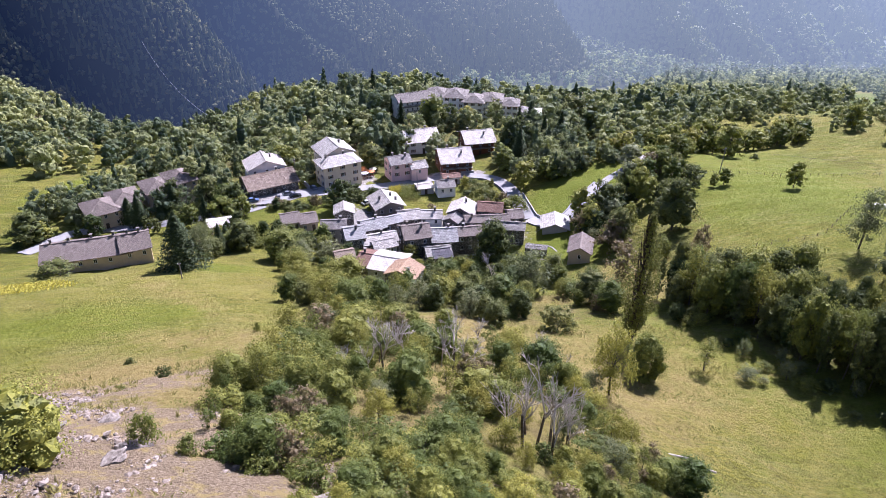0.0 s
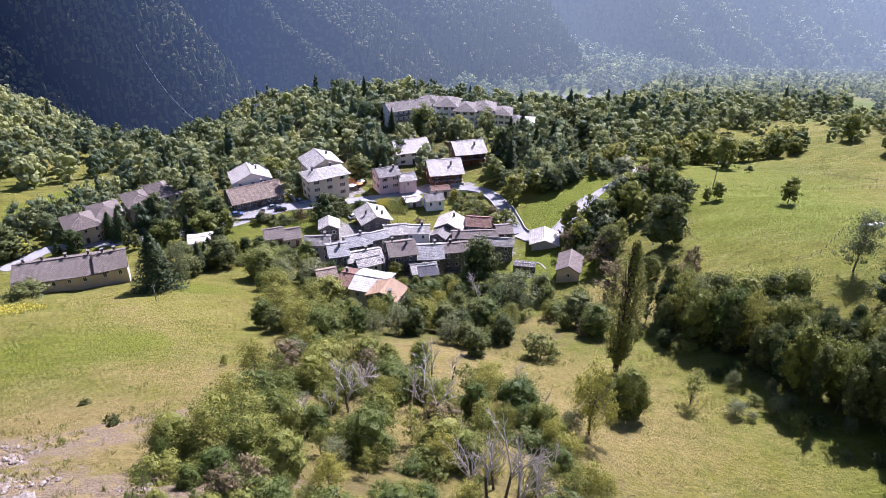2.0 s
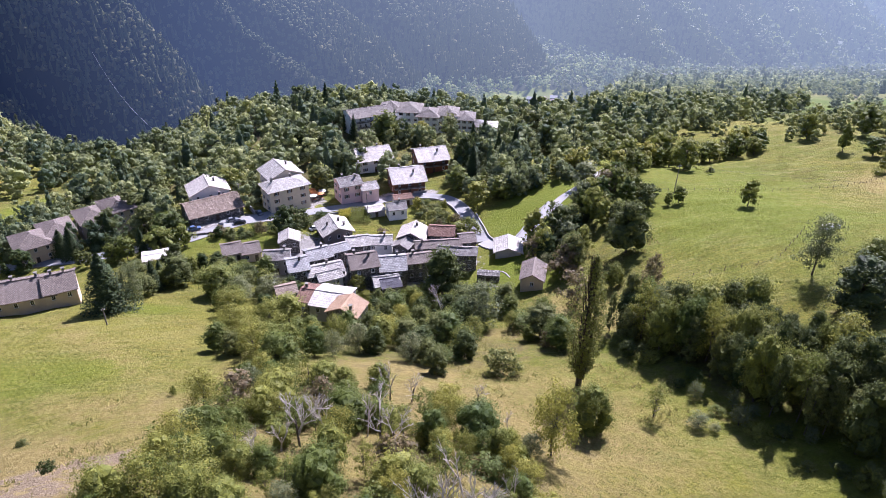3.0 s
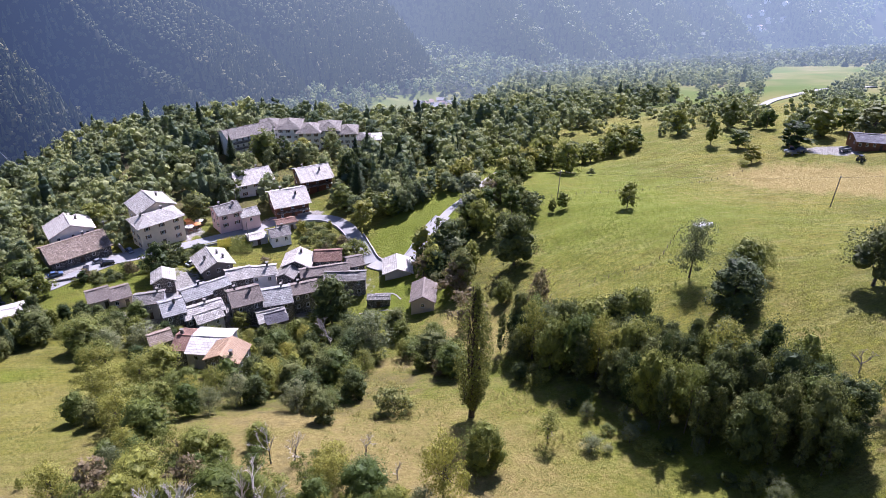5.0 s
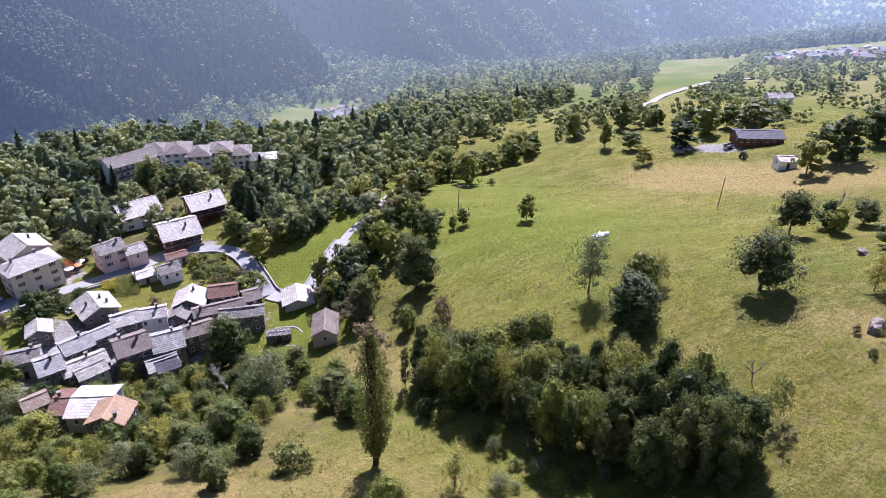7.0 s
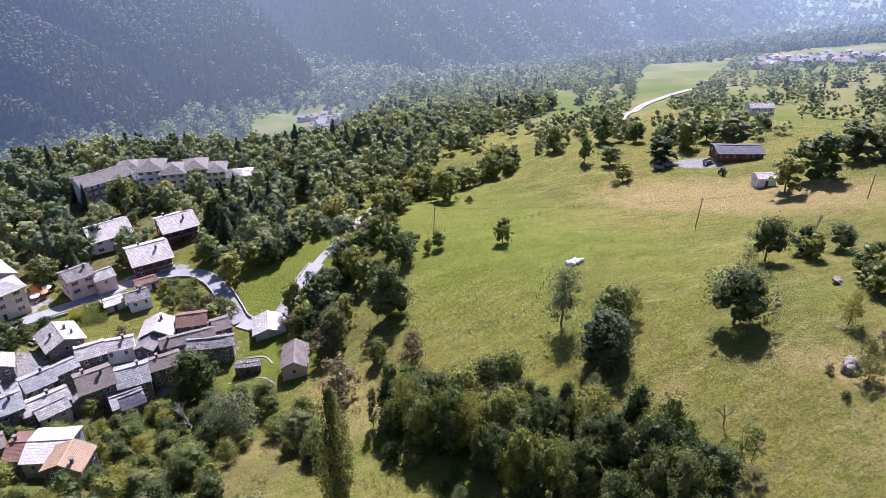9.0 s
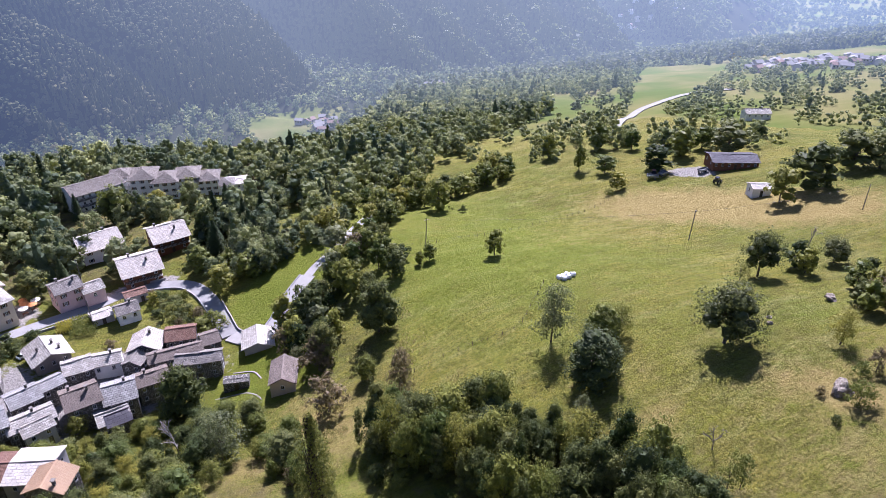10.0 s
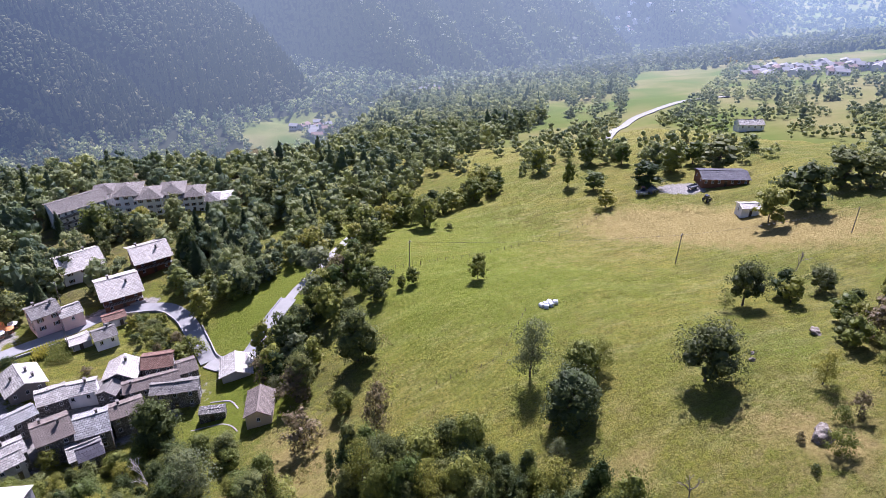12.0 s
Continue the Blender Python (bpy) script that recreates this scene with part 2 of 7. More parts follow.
M_WOODS = leaf_material("woodland_leaves", (0.098, 0.140, 0.082), (0.435, 0.445, 0.180), "attr", 0.50, 0.68, 0.18, 0.6)
# distant() adds haze emission to these leaves, ground and fields beyond 480 m
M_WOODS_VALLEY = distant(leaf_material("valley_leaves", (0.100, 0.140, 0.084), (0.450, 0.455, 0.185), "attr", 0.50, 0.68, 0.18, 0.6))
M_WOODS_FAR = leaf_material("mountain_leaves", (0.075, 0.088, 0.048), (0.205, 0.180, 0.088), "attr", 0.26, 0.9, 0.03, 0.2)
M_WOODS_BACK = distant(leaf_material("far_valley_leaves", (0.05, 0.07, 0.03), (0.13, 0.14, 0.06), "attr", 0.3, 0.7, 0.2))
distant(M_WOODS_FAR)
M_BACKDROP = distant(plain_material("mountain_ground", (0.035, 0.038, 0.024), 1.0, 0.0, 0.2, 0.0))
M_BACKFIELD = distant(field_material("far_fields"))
M_LEAF_SPREAD = leaf_material("walnut_leaves", (0.060, 0.074, 0.022), (0.125, 0.135, 0.042))
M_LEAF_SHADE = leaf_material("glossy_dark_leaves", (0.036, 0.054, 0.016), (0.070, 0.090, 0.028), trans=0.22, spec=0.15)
M_BARK = bark_material("bark", (0.06, 0.048, 0.036), (0.15, 0.125, 0.10))
M_POPLAR_BARK = bark_material("poplar_bark", (0.035, 0.028, 0.021), (0.10, 0.080, 0.058))
M_DEADWOOD = bark_material("dead_wood", (0.32, 0.28, 0.23), (0.58, 0.52, 0.45))
M_STONE_ROOF = slab_material("stone_slab_roof", (0.264, 0.240, 0.204), (0.528, 0.488, 0.424))
M_STONE_ROOF_WARM = slab_material("warm_stone_slab_roof", (0.368, 0.328, 0.276), (0.608, 0.552, 0.476), 0.8, 0.55, 0.35)
M_STONE_ROOF_RUST = slab_material("lichened_slab_roof", (0.192, 0.140, 0.100), (0.368, 0.288, 0.220), 0.7, 0.7)
M_STONE_ROOF_DARK = slab_material("dark_stone_slab_roof", (0.152, 0.136, 0.120), (0.304, 0.276, 0.240), 0.7)
M_STONE_ROOF_BLUE = slab_material("blue_grey_slab_roof", (0.224, 0.216, 0.200), (0.400, 0.388, 0.360), 0.8, 0.55, 0.2)
M_TILE_BROWN = slab_material("brown_tile_roof", (0.172, 0.136, 0.110), (0.296, 0.244, 0.204), 0.4, 0.6)
M_TILE_HOTEL = slab_material("grey_brown_tile_roof", (0.188, 0.164, 0.138), (0.304, 0.268, 0.228), 0.45, 0.75)
M_TILE_RED = slab_material("red_tile_roof", (0.192, 0.100, 0.068), (0.320, 0.200, 0.148), 0.4, 0.7)
M_TILE_ORANGE = slab_material("orange_tile_roof", (0.385, 0.240, 0.138), (0.520, 0.370, 0.240), 0.4, 0.7, 0.5)
M_SHEET_DARK = slab_material("dark_sheet_roof", (0.055, 0.05, 0.06), (0.085, 0.08, 0.09), 1.6, 0.45, 0.2)
M_SHEET_WHITE = slab_material("pale_sheet_roof", (0.480, 0.436, 0.380), (0.624, 0.576, 0.512), 1.0, 0.6, 0.75)
M_PLASTER_CREAM = plaster_material("cream_plaster", (0.72, 0.60, 0.44))
M_PLASTER_PINK = plaster_material("pink_plaster", (0.68, 0.49, 0.46))
M_PLASTER_WHITE = plaster_material("white_plaster", (0.80, 0.78, 0.75))
M_PLASTER_BEIGE = plaster_material("beige_plaster", (0.52, 0.42, 0.31))
M_PLASTER_GREY = plaster_material("grey_plaster", (0.40, 0.38, 0.36), 0.6)
M_MASONRY = masonry_material("rubble_masonry", (0.20, 0.185, 0.165), (0.40, 0.37, 0.33))
M_TIMBER = timber_material("stained_timber", (0.13, 0.055, 0.030), (0.24, 0.11, 0.06))
M_TIMBER_DARK = timber_material("dark_timber", (0.050, 0.034, 0.024), (0.10, 0.07, 0.05))
M_TIMBER_GREY = timber_material("weathered_timber", (0.16, 0.14, 0.12), (0.27, 0.24, 0.21))
M_ASPHALT = paving_material("old_asphalt", (0.218, 0.211, 0.199), (0.304, 0.292, 0.273))
M_ASPHALT_PALE = paving_material("sunbleached_asphalt", (0.273, 0.261, 0.238), (0.359, 0.343, 0.312))
M_CONCRETE = paving_material("concrete", (0.281, 0.269, 0.257), (0.390, 0.374, 0.359))
M_GRAVEL = paving_material("gravel", (0.281, 0.257, 0.226), (0.390, 0.367, 0.335))
M_GLASS_DARK = plain_material("window_glass", (0.02, 0.024, 0.03), 0.08, 0.0, 0.1, 0.8)
M_WHITE = plain_material("white_paint", (0.75, 0.74, 0.72), 0.6)
M_SHUTTER = plain_material("brown_shutter", (0.11, 0.055, 0.032), 0.7)
M_METAL = plain_material("grey_metal", (0.32, 0.33, 0.34), 0.45, 0.7)
M_COPPER = plain_material("dark_flashing", (0.055, 0.05, 0.048), 0.5, 0.3)
M_LEAF_POPLAR = leaf_material("poplar_leaves", (0.085, 0.100, 0.018), (0.24, 0.225, 0.034))
M_LEAF_GOLD = leaf_material("golden_leaves", (0.40, 0.36, 0.04), (0.52, 0.46, 0.06))
M_TUFT = leaf_material("grass_tufts", (0.150, 0.165, 0.036), (0.270, 0.255, 0.070), "attr", 0.65)
M_TUFT_DRY = leaf_material("dry_grass_tufts", (0.22, 0.185, 0.062), (0.38, 0.31, 0.12), "attr", 0.65)
M_TWIG = bark_material("grey_twigs", (0.17, 0.14, 0.14), (0.32, 0.28, 0.28))
M_ROCK = bark_material("lichened_rock", (0.12, 0.100, 0.078), (0.30, 0.26, 0.21))
M_SCREE = scree_material("broken_stone")
M_RUBBER = plain_material("tyre_rubber", (0.03, 0.03, 0.03), 0.8)
M_CANVAS_ORANGE = plain_material("orange_canvas", (0.62, 0.24, 0.08), 0.8)
# far house walls and roofs carry the same added haze emission
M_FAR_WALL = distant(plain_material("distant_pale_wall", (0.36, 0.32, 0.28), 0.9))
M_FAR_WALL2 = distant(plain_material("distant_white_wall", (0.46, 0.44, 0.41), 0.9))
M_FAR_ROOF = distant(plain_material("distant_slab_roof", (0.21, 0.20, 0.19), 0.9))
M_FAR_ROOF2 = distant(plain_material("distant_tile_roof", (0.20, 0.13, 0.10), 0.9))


# ---- the land ----
SLOPE = [41.93, 3.58, -20.58, 0.25, 1.01, 0.17]
HILLOCKS = [      # heights of broad swells, rows along y, columns along x
    (10.6, 17.2, 19.2, 21.3, 5.8, 2.6, 6.2, 3.1, 0.7, 0.2),
    (3.7, -1.5, -6.5, 8.1, -7.9, -6.9, 6.3, 3.5, 1.1, 1),
    (2.1, -3, -8.8, 9.5, 1.6, -9.3, -0.4, 0.2, -0, 1.4),
    (2.8, 8.5, 10.5, -0.8, 2.7, 3.2, 5.1, 1.1, -2.4, 0.9),
    (-6.5, -11, -1.7, -10.5, -12.3, 0.1, 4, -2.1, -1.3, 3.2),
    (1.1, -1.8, 4.6, 7.4, -3.5, 2.1, -1.5, -3, -0.2, -2.1),
    (1.3, 0.9, -1, -3.7, -0.8, 7.6, -2, 1.2, 1, -5.2),
    (-3, -2.7, 1.2, -1.1, -1.1, 0.1, -5.7, 0.4, 3.1, 1),
    (-1.5, -0.4, 4.7, 6, 3.9, 0.7, -2.5, -1.6, -2.6, -2.2),
]


def smooth(a, b, v):
    u = np.clip((v - a) / (b - a), 0, 1)
    return u * u * (3 - 2 * u)


def bench_height(x, y):
    x, y = np.clip(x, -260, 330), np.clip(y, -60, 380)
    u, v = x / 100, y / 100
    z = SLOPE[0] + SLOPE[1] * u + SLOPE[2] * v + SLOPE[3] * u * v + SLOPE[4] * u * u + SLOPE[5] * v * v
    for gy, row in zip(np.linspace(0, 330, 9), HILLOCKS):
        for gx, a in zip(np.linspace(-150, 250, 10), row):
            z = z + a * np.exp(-((x - gx) ** 2 + (y - gy) ** 2) / (2 * 44.0 ** 2))
    return z

def mountain_height(x, y):
    """The steep side across the valley: spurs that break off sharply on their right; each hollow then comes forward to the next spur."""
    foot = 838 + 0.26 * x + 0.0003 * np.maximum(x - 250, 0) ** 2 - 0.15 * np.maximum(-x - 100, 0)
    lean = np.interp(x, [-500, -160, 160, 800], [1.3, 0.95, 0.30, 0.12])
    steep = np.interp(x, [-340, -270, -190, 40, 500], [1.2, 1.05, 0.60, 0.46, 0.44])
    u = x + lean * (y - foot)
    for at, back, w in ((-470, 120, 60), (-340, 80, 40), (-165, 190, 80), (-60, 55, 26), (50, 60, 28), (222, 320, 125), (400, 70, 30), (485, 90, 38), (590, 70, 32), (690, 90, 38), (800, 420, 165)):
        d = u - at
        foot = foot + back * np.where(d < 0, np.exp(-(d / 12.0) ** 2), np.clip(1 - d / w, 0, 1))
    return -160 + steep * (y - foot - 4 * np.cos(u / 15.0))


def far_h(x, y):
    """The bench falling to the river, its wooded edge, the valley floor and the mountain beyond."""
    z = -12 - 0.245 * (y - 300)
    edge = np.interp(x, [-320, -150, -40, 80, 120, 160, 200, 250, 300, 380], [440, 450, 425, 420, 450, 535, 620, 760, 900, 1100])
    z = z + 9 * smooth(70, -20, x) * smooth(300, 350, y) - 95 * smooth(0, 130, y - edge)
    q = ((x + 122) * 375 + (y - 274) * 145) / 402.0
    z = z - 42 * np.exp(-(q / 60.0) ** 2) * smooth(285, 390, y)
    z = np.maximum(z, -158 - 30 * smooth(-80, -330, x) - 0.085 * np.clip(np.hypot(x - 150, y - 800), 0, 2200) * smooth(200, 900, x + 0.4 * (y - 800)))
    return np.maximum(z, np.minimum(mountain_height(x, y), 620))


def ground_height(x,y):
    x=np.asarray(x,float); y=np.asarray(y,float)
    w=smooth(300,400,y+0.0*x); w=np.maximum(w,smooth(240,330,x)); w=np.maximum(w,smooth(-170,-260,x)*smooth(150,300,y))
    return bench_height(x,y)*(1-w)+far_h(x,y)*w


def gz(x, y):
    return float(ground_height(x, y))


def blob(x, y, cx, cy, rx, ry, turn=0.0):
    """1 inside a soft-edged oval, 0 well outside it."""
    c, s = math.cos(radians(turn)), math.sin(radians(turn))
    u, v = ((x - cx) * c + (y - cy) * s) / rx, (-(x - cx) * s + (y - cy) * c) / ry
    return np.clip(1.6 - np.sqrt(u * u + v * v) * 1.1, 0, 1)


def spread(lo, hi, step, out_lo, out_hi, near_lo, near_hi, cell, grow=1.13):
    """Grid lines: fine between lo and hi, at most one cell apart out to near_lo and near_hi, then wider."""
    mid = list(np.arange(lo, hi + 0.1, step))
    d, v = step, lo
    while v > out_lo:
        d = min(d * grow, cell if v > near_lo else 120)
        v -= d
        mid.insert(0, v)
    d, v = step, hi
    while v < out_hi:
        d = min(d * grow, cell if v < near_hi else 60)
        v += d
        mid.append(v)
    return np.array(mid)


def mesh_object(name, verts, faces, material, parent=None, smooth_faces=False):
    me = bpy.data.meshes.new(name)
    me.from_pydata([tuple(map(float, v)) for v in verts], [], [tuple(map(int, f)) for f in faces])
    me.materials.append(material)
    if smooth_faces:
        me.polygons.foreach_set("use_smooth", np.ones(len(me.polygons), bool))
    me.update()
    ob = new(name, me)
    ob.parent = parent
    return ob


MAIN_ROAD = [(-56.6, 218.3), (-44.6, 220.7), (-31.6, 226.8), (-20.9, 232.3), (-9.3, 237.6), (-0.6, 242.6), (7.5, 243.7), (17.6, 240.0), (23.1, 231.9), (26.0, 221.7), (27.7, 212.0), (29.3, 203.9), (33.1, 199.8), (38.0, 198.2), (42.6, 202.2), (48.5, 211.6), (55.4, 220.2)]
UPPER_ROAD = [(49.1, 211.4), (57.2, 222.6), (66.6, 232.6), (81.1, 253.4), (100.4, 285.2), (116.7, 301.9)]
LOWER_ROAD = [(-124.9, 180.6), (-117.5, 198.2), (-90.6, 199.3), (-76.8, 201.6), (-65.0, 205.0), (-57.5, 211.6), (-46.5, 222.1), (-37.9, 228.5)]
FAR_ROAD = [(232.8, 319.8), (308.1, 404.4), (351.7, 438.7), (399.7, 467.4), (427.1, 470.7), (447.2, 464.9)]


def road_distance(x, y):
    """Metres to the nearest village road."""
    best = np.full(x.shape, 1e3)
    near = (x > -140) & (x < 130) & (y > 160) & (y < 310)
    for line in (MAIN_ROAD, UPPER_ROAD, LOWER_ROAD):
        for (ax, ay), (bx, by) in zip(line, line[1:]):
            dx, dy = bx - ax, by - ay
            t = np.clip(((x - ax) * dx + (y - ay) * dy) / (dx * dx + dy * dy), 0, 1)
            best = np.where(near, np.minimum(best, np.hypot(x - ax - t * dx, y - ay - t * dy)), best)
    return best


def village_flat(x, y):
    return np.clip(blob(x, y, -10, 205, 60, 50), 0, 1)


def far_floor(x, y):
    """A little above the floor of the far valley."""
    return -140 - 0.085 * np.clip(np.hypot(x - 150, y - 800), 0, 2200)


def make_ground():
    xs, ys = spread(-150, 290, 2.6, -4000, 4500, -650, 1000, 13.0), spread(0, 330, 2.6, -900, 4600, -60, 1450, 11.0)
    gx, gy = np.meshgrid(xs, ys)
    z = ground_height(gx, gy)
    rough = np.zeros_like(z)
    for (j, i), h in np.ndenumerate(z):
        p = Vector((gx[j, i], gy[j, i], 0))
        rough[j, i] = 0.7 * noise.noise(p / 9.0) + (0.45 * noise.noise(p / 3.1) if abs(gx[j, i]) < 320 and gy[j, i] < 350 else (7 * noise.noise(p / 60.0) + 3 * noise.noise(p / 24.0)) * (gy[j, i] > 830) + 4 * noise.noise(p / 40.0) * (h < -60))
    z = z + rough * (1 - village_flat(gx, gy)) * smooth(3, 8, road_distance(gx, gy))
    rock = 0.72 * blob(gx, gy, -30, 27, 40, 14, 10) + 0.52 * blob(gx, gy, -36, 52, 25, 9, -46) + 0.62 * blob(gx, gy, -31, 69, 5, 2.5, 20) + 0.5 * blob(gx, gy, -34, 62, 18, 6, 20) + 0.5 * blob(gx, gy, -16, 48, 12, 5, 30)
    z = z + rock * np.array([[1.1 * noise.noise(Vector((x, y, 3)) / 2.4) for x in xs] if y < 90 and y > -30 else [0] * len(xs) for y in ys])
    n = len(xs)
    faces = [(j * n + i, j * n + i + 1, (j + 1) * n + i + 1, (j + 1) * n + i) for j in range(len(ys) - 1) for i in range(n - 1)]
    ob = mesh_object("ground", np.stack([gx.ravel(), gy.ravel(), z.ravel()], 1), faces, M_GROUND, None, True)
    ob.data.materials.append(M_BACKDROP)
    ob.data.materials.append(M_BACKFIELD)
    mid = (gx[:-1, :-1] + gx[1:, 1:]) / 2, (gy[:-1, :-1] + gy[1:, 1:]) / 2
    far = np.hypot(*mid)
    floor = (z[:-1, :-1] + z[1:, 1:]) / 2 < far_floor(*mid)
    slot = np.where((far > 1150) & (mid[0] > 560) & floor | (far > 430) & (mid[0] > 190) & (mid[1] < 760) & (mid[0] > 0.35 * mid[1]) | (blob(mid[0], mid[1], 150, 795, 66, 62) > 0.5), 2, np.where((mid[1] > 620) & (mid[0] < -120) | (mid[1] > 760) & (mid[0] < 560 + 0.2 * mid[1]) | (far > 1150), 1, 0))
    ob.data.polygons.foreach_set("material_index", slot.ravel().astype(np.int32))
    dry = 0.55 * blob(gx, gy, 3, 112, 10, 4, -12) + 0.5 * blob(gx, gy, 32, 143, 11, 5, 25) + 0.45 * blob(gx, gy, -40, 67, 24, 8, -38) + 0.42 * blob(gx, gy, -57, 123, 27, 4, -44) + 0.3 * blob(gx, gy, -44, 92, 16, 5, -20) + 0.26 * blob(gx, gy, 150, 205, 40, 14, 15) + blob(gx, gy, 200, 194, 48, 19, -48) + 0.36 * blob(gx, gy, -30, 60, 60, 26, 25) + 0.32 * blob(gx, gy, 28, 100, 45, 26) + 0.36 * blob(gx, gy, 0, 78, 40, 40) + 0.34 * blob(gx, gy, 128, 82, 40, 24, 20) + 0.22 * blob(gx, gy, 95, 112, 30, 12, 30) + 0.5 * blob(gx, gy, 96, 103, 8, 3.5, 30) + 0.4 * blob(gx, gy, 124, 99, 9, 4, -20) + 0.7 * blob(gx, gy, 127, 90, 5, 3.5, -40) + 0.45 * blob(gx, gy, 163, 187, 7, 4, -30) + 0.3 * smooth(250, 300, gy) * smooth(160, 200, gx) + 0.62 * blob(gx, gy, 46, 150, 10, 16, 15) + 0.3 * blob(gx, gy, 30, 135, 22, 10)
    strip = blob(gx, gy, -137, 252, 36, 9, 69)
    sward = 0.75 * blob(gx, gy, -62, 105, 27, 13, 12) + 0.8 * blob(gx, gy, -55, 148, 10, 5, 0)
    lush = sward + 0.42 * blob(gx, gy, 105, 165, 55, 50) + 0.9 * strip + 0.8 * blob(gx, gy, 105, 590, 42, 95) + 0.25 * smooth(240, 300, gy) * smooth(130, 175, gx) + 0.8 * blob(gx, gy, 45, 222, 9, 20, -45) + 0.25 * blob(gx, gy, 0, 215, 55, 34) + 0.4 * blob(gx, gy, -60, 195, 40, 20) + 0.6 * blob(gx, gy, 105, 235, 45, 60) + 0.7 * blob(gx, gy, 38, 180, 14, 14) + 0.7 * blob(gx, gy, 47, 215, 10, 26, -25) + 0.75 * blob(gx, gy, 60, 92, 12, 40, 30)
    wood = (0.9 * (gy > 330) * (gx < 60 + 0.25 * (gy - 330)) + 0.3 * blob(gx, gy, 0, 70, 34, 34) + 0.6 * blob(gx, gy, 75, 104, 28, 9, -42) + 0.4 * blob(gx, gy, 0, 130, 40, 18)
            + 0.35 * blob(gx, gy, 62, 185, 12, 40, -15) + 0.8 * (gy > 700) + 0.6 * blob(gx, gy, -60, 300, 90, 60))
    wood = (wood + 0.12 * blob(gx, gy, 130, 86, 46, 28, 20)) * (1 - strip) * (1 - np.minimum(1, 1.5 * blob(gx, gy, 105, 590, 42, 95)))
    yard = (0.6 * blob(gx, gy, -28, 204, 7, 9) + 0.6 * blob(gx, gy, 0, 207, 12, 4, 10) + 0.55 * blob(gx, gy, 10, 246, 10, 4) + 0.95 * blob(gx, gy, -6, 190, 30, 13, 8) + 0.8 * blob(gx, gy, -24, 181, 14, 9, 8) + 0.9 * blob(gx, gy, -30, 241, 6, 8) + 0.85 * blob(gx, gy, -55, 219, 16, 5, 25)
            + 0.9 * blob(gx, gy, 3, 245, 10, 4, 8) + 0.9 * blob(gx, gy, 214, 236, 10, 6, -30))
    mown = 0.15 * blob(gx, gy, 122, 92, 38, 26, 20) + 0.9 * blob(gx, gy, -62, 108, 52, 50, 20) * (1 - np.minimum(1, 1.1 * sward)) + 0.7 * blob(gx, gy, 48, 90, 14, 34, 30)
    for key, field in (("mown", mown), ("yard", yard), ("rock", rock), ("dry", dry), ("lush", lush), ("wood", wood)):
        at = ob.data.attributes.new(key, "FLOAT", "POINT")
        at.data.foreach_set("value", np.clip(field, 0, 1).ravel().astype(np.float32))
    tagged(ob, "sloping alpine meadow with dry patches and rock", "ground", kind="structure")


make_ground()


# ---- roads ----
def glide(pts, step=1.4):
    """Points along a smooth line through pts."""
    P = [Vector((*p, 0)) for p in pts]
    P = [2 * P[0] - P[1], *P, 2 * P[-1] - P[-2]]
    out = []
    for a, b, c, d in zip(P, P[1:], P[2:], P[3:]):
        n = max(2, int((c - b).length / step))
        for i in range(n):
            t = i / n
            out.append(0.5 * (2 * b + (c - a) * t + (2 * a - 5 * b + 4 * c - d) * t * t + (3 * b - a - 3 * c + d) * t ** 3))
    return [(p.x, p.y) for p in out + [P[-2]]]


def ribbon(name, label, pts, width, material, lift=0.14, skirt=0.8, category="road", step=1.4, kind="structure", side=0.0, height=0.0):
    """A strip laid along the ground, with a solid edge; side moves it off the line, height makes a low wall of it."""
    line = glide(pts, step)
    bm = bmesh.new()
    rows = []
    for i, (x, y) in enumerate(line):
        x0, y0 = line[max(0, i - 1)]
        x1, y1 = line[min(len(line) - 1, i + 1)]
        d = Vector((x1 - x0, y1 - y0)).normalized()
        nx, ny = -d.y, d.x
        z = gz(x + nx * side, y + ny * side)
        a, b = (x + nx * (side + width / 2), y + ny * (side + width / 2)), (x + nx * (side - width / 2), y + ny * (side - width / 2))
        za, zb = (max(gz(*a), z - 0.1) + lift + height, max(gz(*b), z - 0.1) + lift + height) if not height else (z + lift + height,) * 2
        rows.append([bm.verts.new(v) for v in ((*a, za - skirt - height), (*a, za), (*b, zb), (*b, zb - skirt - height))])
    for r, s in zip(rows, rows[1:]):
        for j in range(3):
            bm.faces.new((r[j], s[j], s[j + 1], r[j + 1]))
    bm.faces.new(rows[0]), bm.faces.new(list(reversed(rows[-1])))
    bmesh.ops.recalc_face_normals(bm, faces=bm.faces)
    me = bpy.data.meshes.new(name)
    bm.to_mesh(me)
    bm.free()
    me.materials.append(material)
    return tagged(new(name, me), label, category, kind=kind)


ribbon("road", "grey asphalt village road winding between houses", MAIN_ROAD[:12], 5.0, M_ASPHALT)
ribbon("road", "sunbleached asphalt road past the roadside hut", MAIN_ROAD[11:], 5.0, M_ASPHALT_PALE, 0.15)
ribbon("road", "pale asphalt road climbing along the meadow edge", UPPER_ROAD, 3.0, M_ASPHALT_PALE)
ribbon("road", "grey asphalt road past the row houses", LOWER_ROAD, 5.5, M_ASPHALT)
ribbon("road", "pale asphalt road through far fields", FAR_ROAD, 5.0, M_ASPHALT, 0.6, 2.0, step=6)
ribbon("parapet", "low pale stone wall edging the road", MAIN_ROAD[9:17], 0.35, M_CONCRETE, 0, 0.5, "wall", 1.4, "structure", 2.75, 0.75)
